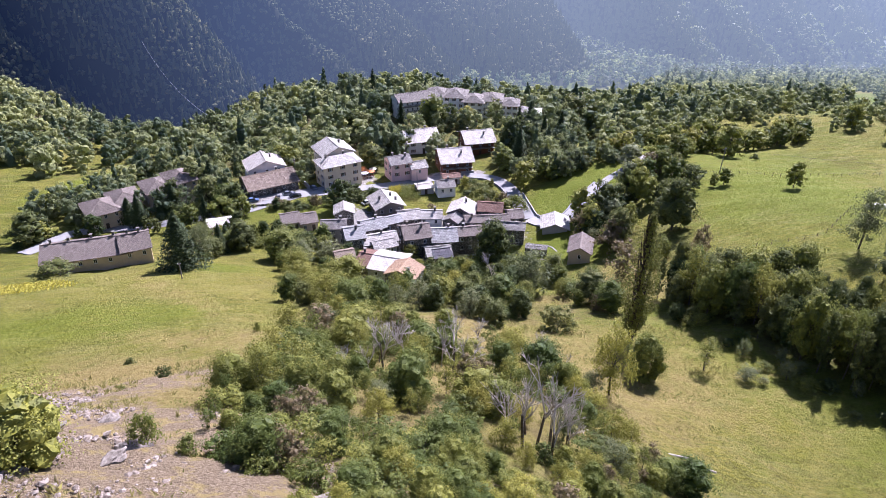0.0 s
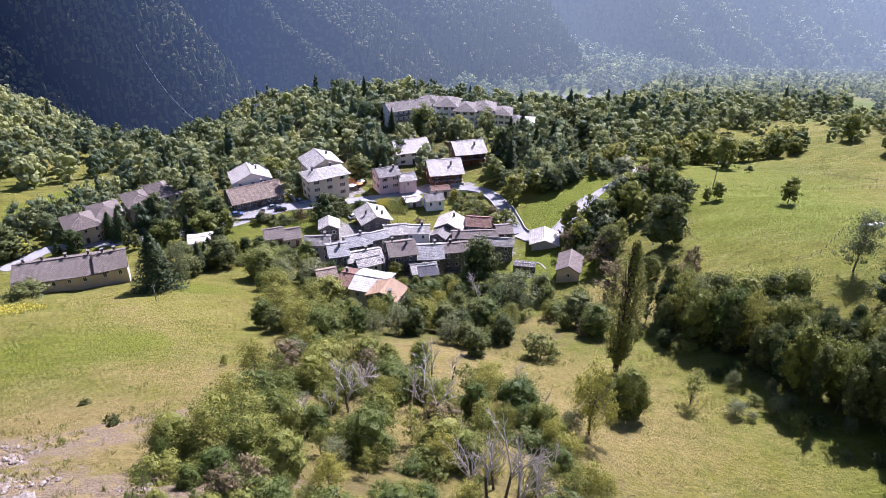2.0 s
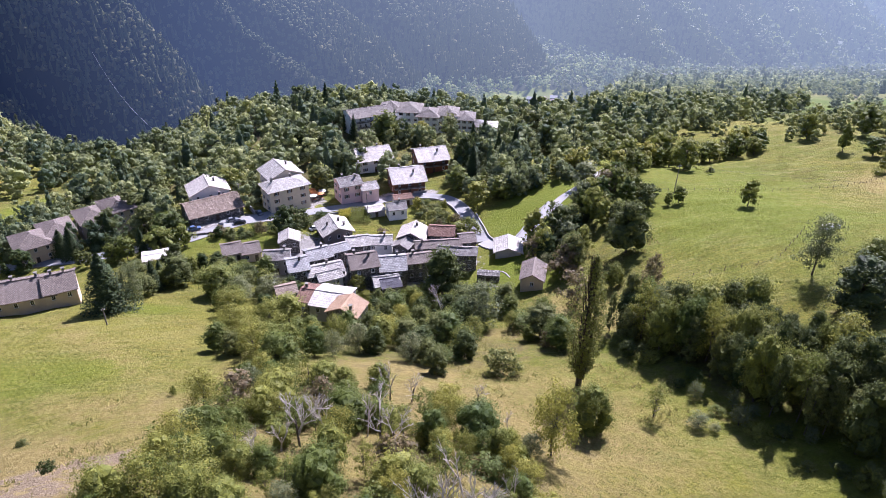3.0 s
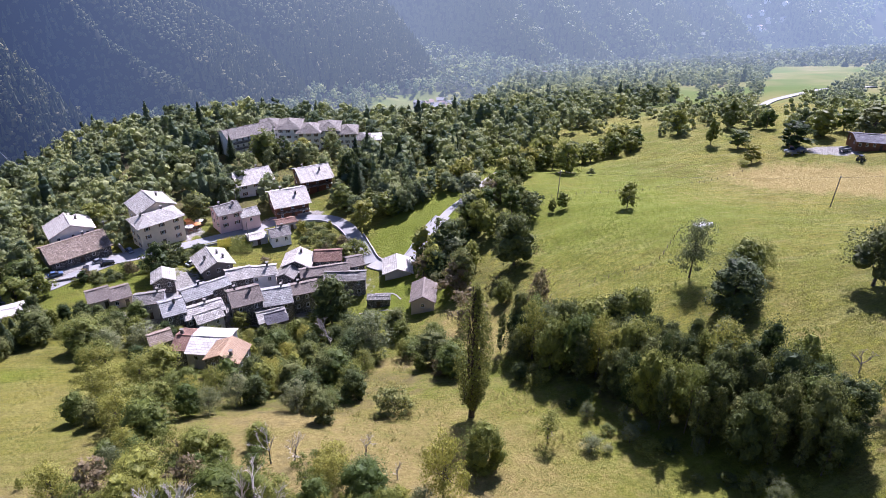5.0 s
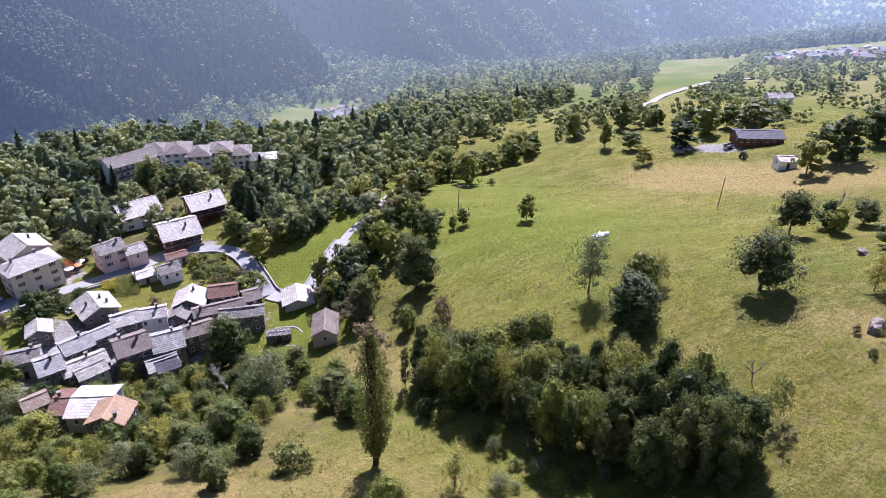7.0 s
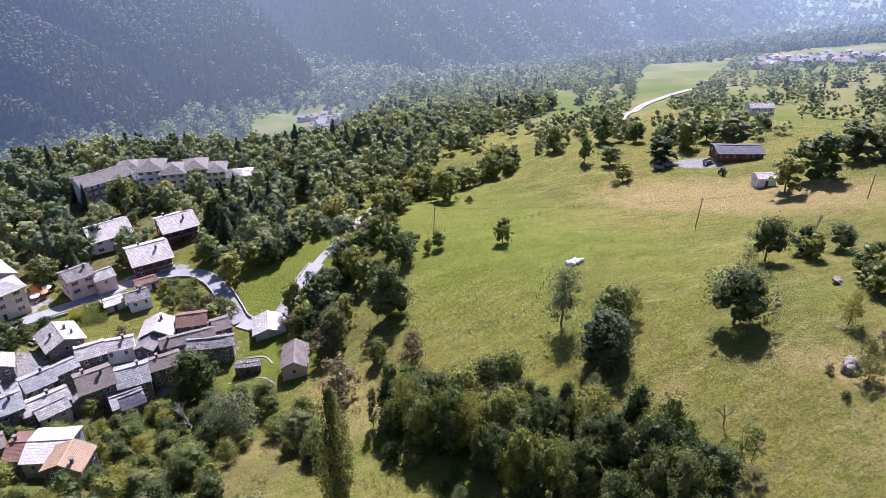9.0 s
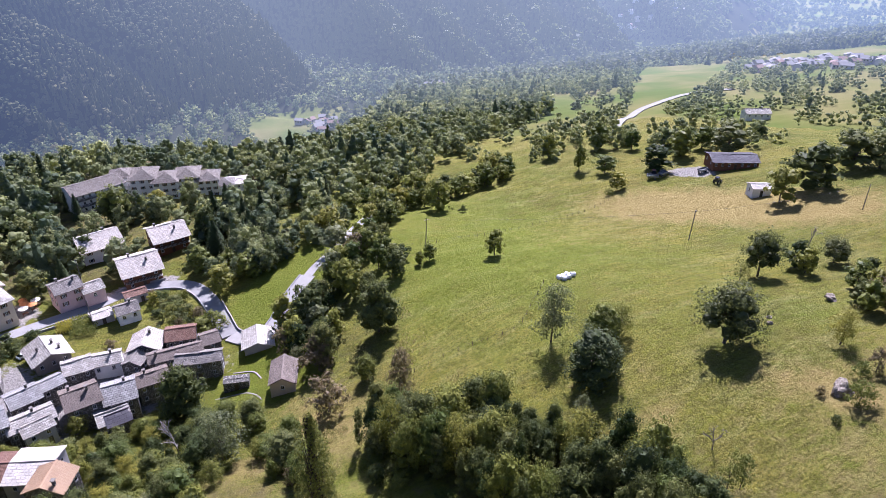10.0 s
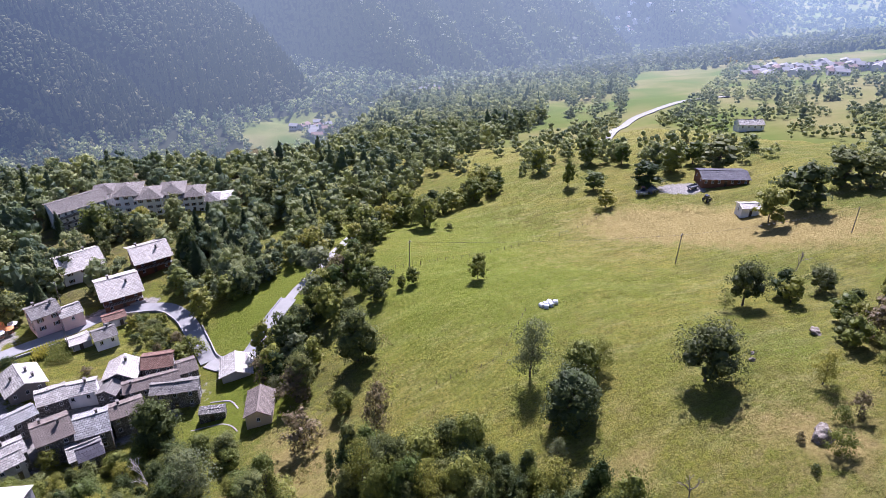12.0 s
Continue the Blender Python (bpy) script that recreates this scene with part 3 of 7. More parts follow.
ribbon("parapet", "low pale stone wall edging the road bend", MAIN_ROAD[6:11], 0.35, M_CONCRETE, 0, 0.5, "wall", 1.4, "structure", -2.75, 0.75)


# ---- buildings ----
def part(name, bm, material, parent, label=""):
    """Links a bmesh as one mesh object under a thing or under a part."""
    me = bpy.data.meshes.new(name)
    bm.normal_update()
    bm.to_mesh(me)
    bm.free()
    me.materials.append(material)
    ob = new(name, me)
    ob.parent = parent
    if label:
        ob["label"] = label
    return ob


def box(bm, x0, x1, y0, y1, z0, z1, bevel=0.0):
    r = bmesh.ops.create_cube(bm, size=1.0, matrix=Matrix.LocRotScale(((x0 + x1) / 2, (y0 + y1) / 2, (z0 + z1) / 2), None, (x1 - x0, y1 - y0, z1 - z0)))
    if bevel:
        bmesh.ops.bevel(bm, geom=list({e for v in r["verts"] for e in v.link_edges}), offset=bevel, segments=1, affect="EDGES")
    return r


def boxed(*dims, bevel=0.0):
    bm = bmesh.new()
    box(bm, *dims, bevel=bevel)
    return bm


def slab(quad, thick, lift=0.0, uneven=0.0, rnd=None, cuts=1):
    """A sloping roof slab from its four upper corners, with texture coordinates in metres along its courses."""
    bm = bmesh.new()
    uv = bm.loops.layers.uv.new("UVMap")
    a, b, c, d = (Vector(q) for q in quad)      # eave start, eave end, ridge end, ridge start
    nrm = (b - a).cross(d - a).normalized()
    nu, nv = max(1, int((b - a).length / 1.3 * cuts)), max(1, int((d - a).length / 1.3 * cuts))
    grid = []
    for j in range(nv + 1):
        row = []
        for i in range(nu + 1):
            s, t = i / nu, j / nv
            p = (a * (1 - s) + b * s) * (1 - t) + (d * (1 - s) + c * s) * t
            if uneven:
                p = p + nrm * rnd.uniform(-uneven, uneven) + Vector((rnd.uniform(-1, 1), rnd.uniform(-1, 1), 0)) * uneven * 0.8 * (j == 0)
                p = p - Vector((0, 0, uneven * 1.6 * math.sin(math.pi * s)))
            row.append((bm.verts.new(p + nrm * lift), bm.verts.new(p - nrm * (thick - lift)), p))
        grid.append(row)

    def face(vs, co):
        f = bm.faces.new(vs)
        for lp, q in zip(f.loops, co):
            lp[uv].uv = q

    u, v = (b - a).normalized(), (d - a) - (d - a).project(b - a)
    v = v.normalized() if v.length > 1e-6 else Vector((0, 0, 1))
    at = lambda g: ((g[2] - a).dot(u), (g[2] - a).dot(v))
    for j in range(nv):
        for i in range(nu):
            g = [grid[j][i], grid[j][i + 1], grid[j + 1][i + 1], grid[j + 1][i]]
            if len({tuple(round(x, 4) for x in h[2]) for h in g}) < 3:
                continue
            face([h[0] for h in g], [at(h) for h in g])
            face([h[1] for h in reversed(g)], [at(h) for h in reversed(g)])
    rim = [grid[0][i] for i in range(nu + 1)] + [grid[j][nu] for j in range(1, nv + 1)] + [grid[nv][i] for i in range(nu - 1, -1, -1)] + [grid[j][0] for j in range(nv - 1, 0, -1)]
    for g, h in zip(rim, rim[1:] + rim[:1]):
        if (g[2] - h[2]).length > 1e-4:
            face([g[0], g[1], h[1], h[0]], [(at(g)[0], 0), (at(g)[0], thick), (at(h)[0], thick), (at(h)[0], 0)])
    bmesh.ops.remove_doubles(bm, verts=bm.verts, dist=1e-4)
    return bm


def window_part(parent, x, y, z, w, h, face=-1, shutters=None, frame_mat=None, axis="x"):
    """A window set into the wall: frame proud of it, dark pane, sill, and open shutters where the house has them."""
    rot = {("x", -1): 0, ("x", 1): 180, ("y", 1): 90, ("y", -1): -90}[(axis, face)]
    b = bmesh.new()
    t = 0.07
    for d in ((-w / 2, w / 2, -0.06, 0.05, h / 2 - t, h / 2), (-w / 2, w / 2, -0.06, 0.05, -h / 2, -h / 2 + t), (-w / 2, -w / 2 + t, -0.06, 0.05, -h / 2 + t, h / 2 - t),
              (w / 2 - t, w / 2, -0.06, 0.05, -h / 2 + t, h / 2 - t), (-t / 3, t / 3, -0.03, 0.05, -h / 2 + t, h / 2 - t)):
        box(b, *d)
    win = part("window", b, frame_mat or M_WHITE, parent)
    win.matrix_local = pose(x, y, z, 0, 0, rot)
    part("pane", boxed(-w / 2 + t, w / 2 - t, -0.012, 0.04, -h / 2 + t, h / 2 - t), M_GLASS_DARK, win)
    part("sill", boxed(-w / 2 - 0.1, w / 2 + 0.1, -0.16, 0.0, -h / 2 - 0.09, -h / 2 - 0.004), M_CONCRETE, win)
    if shutters:
        for s in (-1, 1):
            a0, a1 = sorted((s * (w / 2 + 0.02), s * (w / 2 + w * 0.52)))
            part("shutter", boxed(a0, a1, -0.075, -0.02, -h / 2, h / 2, bevel=0.01), shutters, win)
    return win


def chimney_part(roof, x, y, z, h=1.5, s=0.55, mat=None):
    ch = part("chimney", boxed(x - s / 2, x + s / 2, y - s / 2, y + s / 2, z - 1.0, z + h, bevel=0.02), mat or M_MASONRY, roof)
    b = bmesh.new()
    box(b, x - s * 0.75, x + s * 0.75, y - s * 0.75, y + s * 0.75, z + h + 0.25, z + h + 0.34)
    for sx in (-1, 1):
        for sy in (-1, 1):
            box(b, x + sx * s * 0.4 - 0.06, x + sx * s * 0.4 + 0.06, y + sy * s * 0.4 - 0.06, y + sy * s * 0.4 + 0.06, z + h, z + h + 0.25)
    part("chimney_cap", b, M_STONE_ROOF_DARK, ch)


def gable_body(w, d, h, rise, ridge, base):
    """Walls up to the roof, with the gables."""
    bm = bmesh.new()
    if ridge == "w":
        prof = [(-d / 2, base), (d / 2, base), (d / 2, h), (0, h + rise), (-d / 2, h)]
        pts = [[(-w / 2, y, z) for y, z in prof], [(w / 2, y, z) for y, z in prof]]
    else:
        prof = [(-w / 2, base), (w / 2, base), (w / 2, h), (0, h + rise), (-w / 2, h)]
        pts = [[(x, -d / 2, z) for x, z in prof], [(x, d / 2, z) for x, z in prof]]
    va, vb = ([bm.verts.new(p) for p in side] for side in pts)
    bm.faces.new(va), bm.faces.new(list(reversed(vb)))
    for i in range(5):
        j = (i + 1) % 5
        bm.faces.new((va[j], va[i], vb[i], vb[j]))
    bmesh.ops.recalc_face_normals(bm, faces=bm.faces)
    return bm


HOUSE_SPOTS = []


def house(name, label, x, y, yaw, w, d, h, ridge="w", pitch=0.42, over=0.5, roof=None, wall=None, rows=1, cols=2, side=1, shutters=None,
          chimneys=((0.25, 0.15),), hip=False, door=True, uneven=0.05, win=(0.9, 1.25), parent=None, thick=0.2, group="", top=None, roof2=None, balconies=0):
    """A house: x, y its middle on the plan, yaw the turn of its front, w by d its walls, h the eaves above the ground."""
    roof, wall = roof or M_STONE_ROOF, wall or M_PLASTER_GREY
    rnd = random.Random(f"{name}{x}{y}")
    m = pose(x, y, 0, 0, 0, yaw)
    corners = [m @ Vector((sx * w / 2, sy * d / 2, 0)) for sx in (-1, 1) for sy in (-1, 1)]
    low = min(gz(p.x, p.y) for p in corners)
    front = m @ Vector((0, -d / 2, 0))
    z0 = gz(front.x, front.y) if top is None else top - h
    base = low - z0 - 0.6
    ob = new(name)
    ob.empty_display_size = 0.5
    ob.matrix_world = Matrix.Translation((0, 0, z0)) @ m
    tagged(ob, label, "house", group)
    half = (d if ridge == "w" else w) / 2
    rise = half * pitch
    if hip:
        part("wall", boxed(-w / 2, w / 2, -d / 2, d / 2, base, h), wall, ob)
        e, r = over, max(0.0, (w - d) / 2)
        q = max(0.0, (d - w) / 2)
        rise = min(w, d) / 2 * pitch
        z1, z2 = h - over * pitch, h + rise + 0.02
        A, B, C, D = (-w / 2 - e, -d / 2 - e, z1), (w / 2 + e, -d / 2 - e, z1), (w / 2 + e, d / 2 + e, z1), (-w / 2 - e, d / 2 + e, z1)
        P, Q = ((-r, -q, z2), (r, q, z2)) if w >= d else ((0, -q, z2), (0, q, z2))
        if w >= d:
            quads = [(A, B, Q, P), (B, C, Q, Q), (C, D, P, Q), (D, A, P, P)]
        else:
            quads = [(A, B, P, P), (B, C, Q, P), (C, D, Q, Q), (D, A, P, Q)]
        roofs = [part("roof", slab(quad, thick, 0.03, 0.0, rnd), roof, ob) for quad in quads]
    else:
        part("wall", gable_body(w, d, h - 0.10, rise - 0.08, ridge, base), wall, ob)
        z1, z2 = h - over * pitch + 0.10, h + rise + 0.10
        if ridge == "w":
            x0, x1, e = -w / 2 - over * 0.8, w / 2 + over * 0.8, d / 2 + over
            quads = [((x0, -e, z1), (x1, -e, z1), (x1, 0, z2), (x0, 0, z2)), ((x1, e, z1), (x0, e, z1), (x0, 0, z2), (x1, 0, z2))]
        else:
            y0, y1, e = -d / 2 - over * 0.8, d / 2 + over * 0.8, w / 2 + over
            quads = [((e, y0, z1), (e, y1, z1), (0, y1, z2), (0, y0, z2)), ((-e, y1, z1), (-e, y0, z1), (0, y0, z2), (0, y1, z2))]
        roofs = [part("roof", slab(quad, thick, 0.0, uneven, rnd), m2, ob) for quad, m2 in zip(quads, (roof, roof2 or roof))]
        if ridge == "w":
            ridge_bm = boxed(x0, x1, -0.16, 0.16, z2 - 0.06, z2 + 0.06, bevel=0.03)
        else:
            ridge_bm = boxed(-0.16, 0.16, y0, y1, z2 - 0.06, z2 + 0.06, bevel=0.03)
        part("ridge_cap", ridge_bm, roof, roofs[0])
    for u, v in chimneys:
        cx, cy = u * w, v * d
        run = abs(cy) if ridge == "w" else abs(cx)
        chimney_part(roofs[0 if cy < 0 else -1], cx, cy, h + rise - run * pitch, 1.0)
    ww, wh = win
    storey = 2.75
    for r in range(rows):
        zc = h - 1.35 - r * storey
        if zc < 0.7:
            break
        for c in range(cols):
            xc = -w / 2 + w * (c + 0.5) / cols
            if door and r == rows - 1 and c == cols // 2 and zc < 2.2:
                dr = part("door", boxed(xc - 0.5, xc + 0.5, -d / 2 - 0.05, -d / 2 + 0.03, max(base, -0.3), 2.05, bevel=0.01), M_TIMBER_DARK, ob)
                part("door_frame", boxed(xc - 0.62, xc + 0.62, -d / 2 - 0.03, -d / 2 + 0.03, 2.05, 2.2), M_TIMBER_GREY, dr)
                continue
            window_part(ob, xc, -d / 2, zc, ww, wh, -1, shutters)
        for s in range(side):
            yc = -d / 2 + d * (s + 0.5) / side
            for f in (-1, 1):
                window_part(ob, f * w / 2, yc, zc, ww, wh, f, shutters, axis="y")
    for b in range(balconies):
        zb = h - 2.6 - b * storey
        bal = part("balcony", boxed(-w / 2, w / 2, -d / 2 - 1.3, -d / 2 + 0.02, zb - 0.16, zb), M_CONCRETE, ob)
        rail = bmesh.new()
        box(rail, -w / 2, w / 2, -d / 2 - 1.3, -d / 2 - 1.22, zb + 0.92, zb + 1.0)
        for i in range(int(w / 0.45)):
            xr = -w / 2 + 0.2 + i * 0.45
            box(rail, xr, xr + 0.22, -d / 2 - 1.28, -d / 2 - 1.24, zb, zb + 0.92)
        part("railing", rail, M_TIMBER_DARK, bal)
    HOUSE_SPOTS.append((x, y, 0.55 * max(w, d)))
    return ob


house("village_house", "cream three-storey village house with brown shutters", -37.1, 233.8, 30, 14.2, 8.5, 8.8, hip=True, pitch=0.40, over=0.8, roof=M_STONE_ROOF, wall=M_PLASTER_CREAM,
      rows=3, cols=3, side=2, shutters=M_SHUTTER, chimneys=((0.2, 0.2), (-0.3, 0.1)))
house("village_house", "tall rear block with a pale stone-slab gable roof", -40.2, 244.6, 30, 11.8, 11, 10.0, "d", 0.42, 0.8, M_STONE_ROOF, M_PLASTER_CREAM, 3, 3, 2, M_SHUTTER)
house("village_house", "pink two-storey house with brown shutters", -16.0, 241.8, 24, 8.0, 8, 7.2, "w", 0.40, 0.5, M_STONE_ROOF_DARK, M_PLASTER_PINK, 2, 2, 2, M_SHUTTER, ((0.3, -0.1), (-0.2, 0.2)))
house("village_house", "small pink annex with a stone-slab roof", -9.0, 242.0, 20, 6.2, 6.5, 5.2, "w", 0.45, 0.4, M_STONE_ROOF, M_PLASTER_PINK, 1, 1, 1, None, ())
house("chalet", "red-brown timber chalet with a pale stone roof", 4.8, 252.6, 12, 11.6, 13.5, 5.3, "w", 0.40, 1.2, M_STONE_ROOF_WARM, M_TIMBER, 2, 3, 2, None, ((0.2, -0.2), (-0.2, 0.1)), balconies=1)
house("chalet", "timber chalet with a broad stone-slab roof", 14.4, 273.6, 14, 11.5, 13, 5.8, "w", 0.40, 1.2, M_STONE_ROOF_WARM, M_TIMBER, 2, 3, 2, None, ((0.2, -0.2), (-0.3, 0.1)), balconies=1)
house("chalet", "white chalet with a pale stone roof", -9.2, 279.0, 18, 13.5, 13, 5.5, "w", 0.42, 1.0, M_STONE_ROOF_WARM, M_PLASTER_WHITE, 2, 3, 2, M_SHUTTER, ((0.2, 0.1),))
house("shed", "low shed with a red tile roof", 3.5, 236.6, 14, 6.6, 4, 3.0, "w", 0.35, 0.3, M_TILE_RED, M_PLASTER_GREY, 1, 2, 1, None, ())
house("village_house", "small grey house with a dark slab roof", 1.4, 226.2, 14, 6.2, 6, 4.0, "w", 0.45, 0.4, M_STONE_ROOF_DARK, M_PLASTER_WHITE, 1, 2, 1, None, ((0.2, 0.1),))
house("shed", "low outbuilding with a pale roof", -6.0, 228.0, 18, 5.8, 5, 2.4, "w", 0.25, 0.3, M_STONE_ROOF_WARM, M_PLASTER_GREY, 1, 1, 1, None, ())
house("village_house", "dark gabled house with a bright slab roof", -18.2, 209.3, 22, 9.0, 9.5, 3.9, "d", 0.42, 0.9, M_SHEET_WHITE, M_TIMBER_GREY, 2, 3, 2, None, ((0.2, 0.1), (0.3, -0.2), (-0.25, 0.0)), roof2=M_STONE_ROOF)
house("village_house", "small gabled stone house", -30.8, 199.0, 8, 5.8, 6, 4.0, "d", 0.45, 0.5, M_STONE_ROOF, M_MASONRY, 1, 2, 1, None, ())
house("village_house", "old stone house with a brown-grey slab roof", -31.8, 183.9, 4, 7.2, 6, 5, "w", 0.4, 0.4, M_STONE_ROOF_DARK, M_PLASTER_GREY, 2, 3, 1, None, ((0.3, 0.1),))
house("village_house", "narrow stone house in the old core", -25.1, 176.7, 18, 5.5, 8, 6, "w", 0.42, 0.4, M_STONE_ROOF_BLUE, M_MASONRY, 2, 2, 1, None, ((0.1, -0.1),))
house("village_house", "long stone house with grey slab roof", -17.9, 176.7, 20, 10.1, 6, 5.5, "w", 0.42, 0.4, M_STONE_ROOF, M_MASONRY, 2, 4, 1, None, ((0.1, 0.1),))
house("village_house", "low stone house with a bright slab roof", -16.4, 174.3, 24, 6.4, 5, 5, "w", 0.42, 0.5, M_STONE_ROOF, M_PLASTER_GREY, 2, 2, 1, None, ())
house("village_house", "stone house with a blue-grey slab roof", -20.8, 187.2, 24, 7, 7, 5.5, "w", 0.42, 0.4, M_STONE_ROOF_BLUE, M_MASONRY, 2, 2, 1, None, ((0.2, 0.1),))
house("village_house", "stone house with a blue-grey slab roof", -15.5, 191.2, 26, 6, 5, 6, "w", 0.42, 0.4, M_STONE_ROOF_BLUE, M_MASONRY, 2, 2, 1, None, ())
house("village_house", "tall rubble-stone house with brown tile roof", -7.6, 181.9, 15, 8, 9, 7, "w", 0.45, 0.4, M_TILE_BROWN, M_MASONRY, 3, 2, 2, None, ((0.2, -0.1), (-0.25, 0.2)))
house("village_house", "stone house with a new blue-grey slab roof", 0.9, 182.3, 6, 7.4, 9, 6.5, "w", 0.45, 0.4, M_STONE_ROOF_BLUE, M_MASONRY, 3, 2, 2, None, ((0.2, 0.1),))
house("village_house", "long dark house with a brown tile roof", 8.4, 186.2, 10, 7.8, 6, 6.5, "w", 0.42, 0.4, M_TILE_BROWN, M_MASONRY, 2, 3, 1, None, ((-0.2, 0.1),))
house("village_house", "low stone outbuilding with a worn slab roof", -0.9, 175.9, 14, 7.1, 6, 4, "w", 0.4, 0.4, M_STONE_ROOF, M_MASONRY, 1, 2, 1, None, (), uneven=0.1)
house("village_house", "low outbuilding roofed in dark sheets", 0.2, 175.1, 14, 5.4, 6, 3.6, "w", 0.4, 0.3, M_SHEET_DARK, M_MASONRY, 1, 1, 1, None, ())
house("village_house", "half-ruined stone house with a broken slab roof", 20.2, 190.9, -9, 11.5, 5, 6, "w", 0.4, 0.5, M_STONE_ROOF_DARK, M_MASONRY, 2, 3, 1, None, (), uneven=0.16)
house("village_house", "long stone house with a brown tile roof", 14.4, 194.9, 5, 13.8, 5, 6.5, "w", 0.42, 0.4, M_TILE_BROWN, M_MASONRY, 2, 4, 1, None, ((-0.35, -0.1),))
house("village_house", "old house with a red-brown tile roof", 16.2, 205.0, -6, 8.0, 7, 5.5, "w", 0.42, 0.4, M_TILE_RED, M_MASONRY, 2, 3, 1, None, ())
house("village_house", "narrow house with a brown tile roof", 23.5, 198.8, 9, 4.6, 6, 5.5, "w", 0.42, 0.4, M_TILE_BROWN, M_MASONRY, 2, 1, 1, None, ())
house("village_house", "stone house with a pale slab roof", 7.1, 204.0, -13, 8.4, 8, 5.5, "d", 0.5, 0.5, M_STONE_ROOF_WARM, M_MASONRY, 2, 2, 1, None, ((0.1, 0.2),))
house("village_house", "small stone house with dark gables", 4.0, 197.5, -24, 5.1, 5, 5, "d", 0.5, 0.3, M_STONE_ROOF_DARK, M_MASONRY, 1, 2, 1, None, ())
house("village_house", "stone house with a sagging old slab roof", -10.3, 200.6, 11, 7, 7, 4, "w", 0.4, 0.4, M_STONE_ROOF, M_MASONRY, 1, 2, 1, None, (), uneven=0.12)
house("village_house", "low house with a bright slab roof", -3.4, 201.1, 0, 7.5, 6, 4.5, "w", 0.4, 0.4, M_STONE_ROOF, M_PLASTER_WHITE, 1, 2, 1, None, ((0.2, 0.0),))
house("village_house", "old house with a low-pitched pale sheet roof", -13.0, 153.8, -16, 8.4, 9.4, 4.6, "w", 0.24, 0.4, M_SHEET_WHITE, M_PLASTER_GREY, 2, 2, 2, None, ((0.3, -0.25),))
house("village_house", "narrow old house with a weathered red tile roof", -19.1, 155.6, -16, 3.4, 8.0, 4.7, "w", 0.27, 0.3, M_TILE_RED, M_MASONRY, 2, 1, 1, None, ((-0.2, 0.1),))
house("village_house", "old house with an orange tile roof", -8.9, 146.4, -21, 7.6, 6.4, 4.5, "d", 0.45, 0.4, M_TILE_ORANGE, M_MASONRY, 2, 2, 2, None, ((0.25, -0.3),), roof2=M_TILE_ORANGE)
house("village_house", "small stone house with a mossy slab roof", -25.8, 161.4, 20, 5, 5, 4, "w", 0.4, 0.4, M_STONE_ROOF_RUST, M_MASONRY, 1, 1, 1, None, ())
house("hut", "roadside hut, one roof slope pale sheet, one slabs", 36.1, 195.9, -6, 7.6, 8, 1.9, "d", 0.38, 0.8, M_SHEET_WHITE, M_PLASTER_GREY, 1, 1, 1, None, (), roof2=M_STONE_ROOF, win=(0.7, 0.7))
house("barn", "plastered stone barn with brown slab roof", 39.8, 172.4, -14, 6.1, 9, 3.6, "d", 0.55, 0.5, M_TILE_BROWN, M_PLASTER_BEIGE, 1, 1, 0, None, ())
house("row_house", "row house with a brown hipped roof", -111.3, 205.2, 35, 10.1, 12, 6, "w", 0.45, 0.7, M_TILE_BROWN, M_PLASTER_BEIGE, 2, 3, 3, None, (), hip=True, group="row houses")
house("row_house", "row house with a brown hipped roof", -106.6, 212.3, 35, 9, 12, 6.5, "w", 0.45, 0.7, M_TILE_BROWN, M_PLASTER_BEIGE, 2, 3, 3, None, (), hip=True, group="row houses")
house("row_house", "row house with a brown hipped roof", -98.1, 219.9, 35, 9, 12, 7, "w", 0.45, 0.7, M_TILE_BROWN, M_PLASTER_BEIGE, 2, 3, 3, None, (), hip=True, group="row houses")
house("row_house", "row house with a brown hipped roof", -91.5, 224.3, 35, 9, 12, 8, "w", 0.45, 0.7, M_TILE_BROWN, M_PLASTER_BEIGE, 2, 3, 3, None, (), hip=True, group="row houses")
house("village_house", "long low house with brown tile roof and chimneys", -90.0, 155.2, 18, 21.0, 11, 3.6, "w", 0.42, 0.5, M_TILE_BROWN, M_PLASTER_BEIGE, 1, 6, 1, None, ((-0.4, 0.05), (-0.2, 0.05), (0.05, 0.05), (0.3, 0.05)))
house("village_house", "end block of the long low house", -79.4, 158.2, 25, 7, 10, 4.5, "w", 0.42, 0.5, M_TILE_BROWN, M_PLASTER_BEIGE, 1, 2, 1, None, ((0.2, 0.05), (-0.2, 0.05)))
house("village_house", "white gabled house with grey slab roof", -65.5, 240.0, 24, 13, 10, 6, "d", 0.42, 0.7, M_STONE_ROOF_WARM, M_PLASTER_WHITE, 2, 3, 2, None, ((0.2, 0.1),))
house("village_house", "low stone house with a weathered slab roof", -61.2, 227.2, 30, 17.6, 12.5, 3.2, "w", 0.42, 0.7, M_STONE_ROOF_RUST, M_MASONRY, 1, 5, 1, None, ((0.2, 0.1),))
house("garage", "garage row with a flat pale roof", -66.9, 187.3, 18, 7.5, 6, 2.6, "w", 0.12, 0.2, M_SHEET_WHITE, M_PLASTER_GREY, 1, 3, 1, None, ())
house("village_house", "small house with dark brown roof", -46.3, 190.8, 20, 5.5, 7, 3, "w", 0.42, 0.4, M_TILE_BROWN, M_PLASTER_BEIGE, 1, 2, 1, None, ())
house("village_house", "small house with dark brown roof", -41.2, 191.7, 20, 5.2, 7, 3, "w", 0.42, 0.4, M_TILE_BROWN, M_PLASTER_BEIGE, 1, 2, 1, None, ())
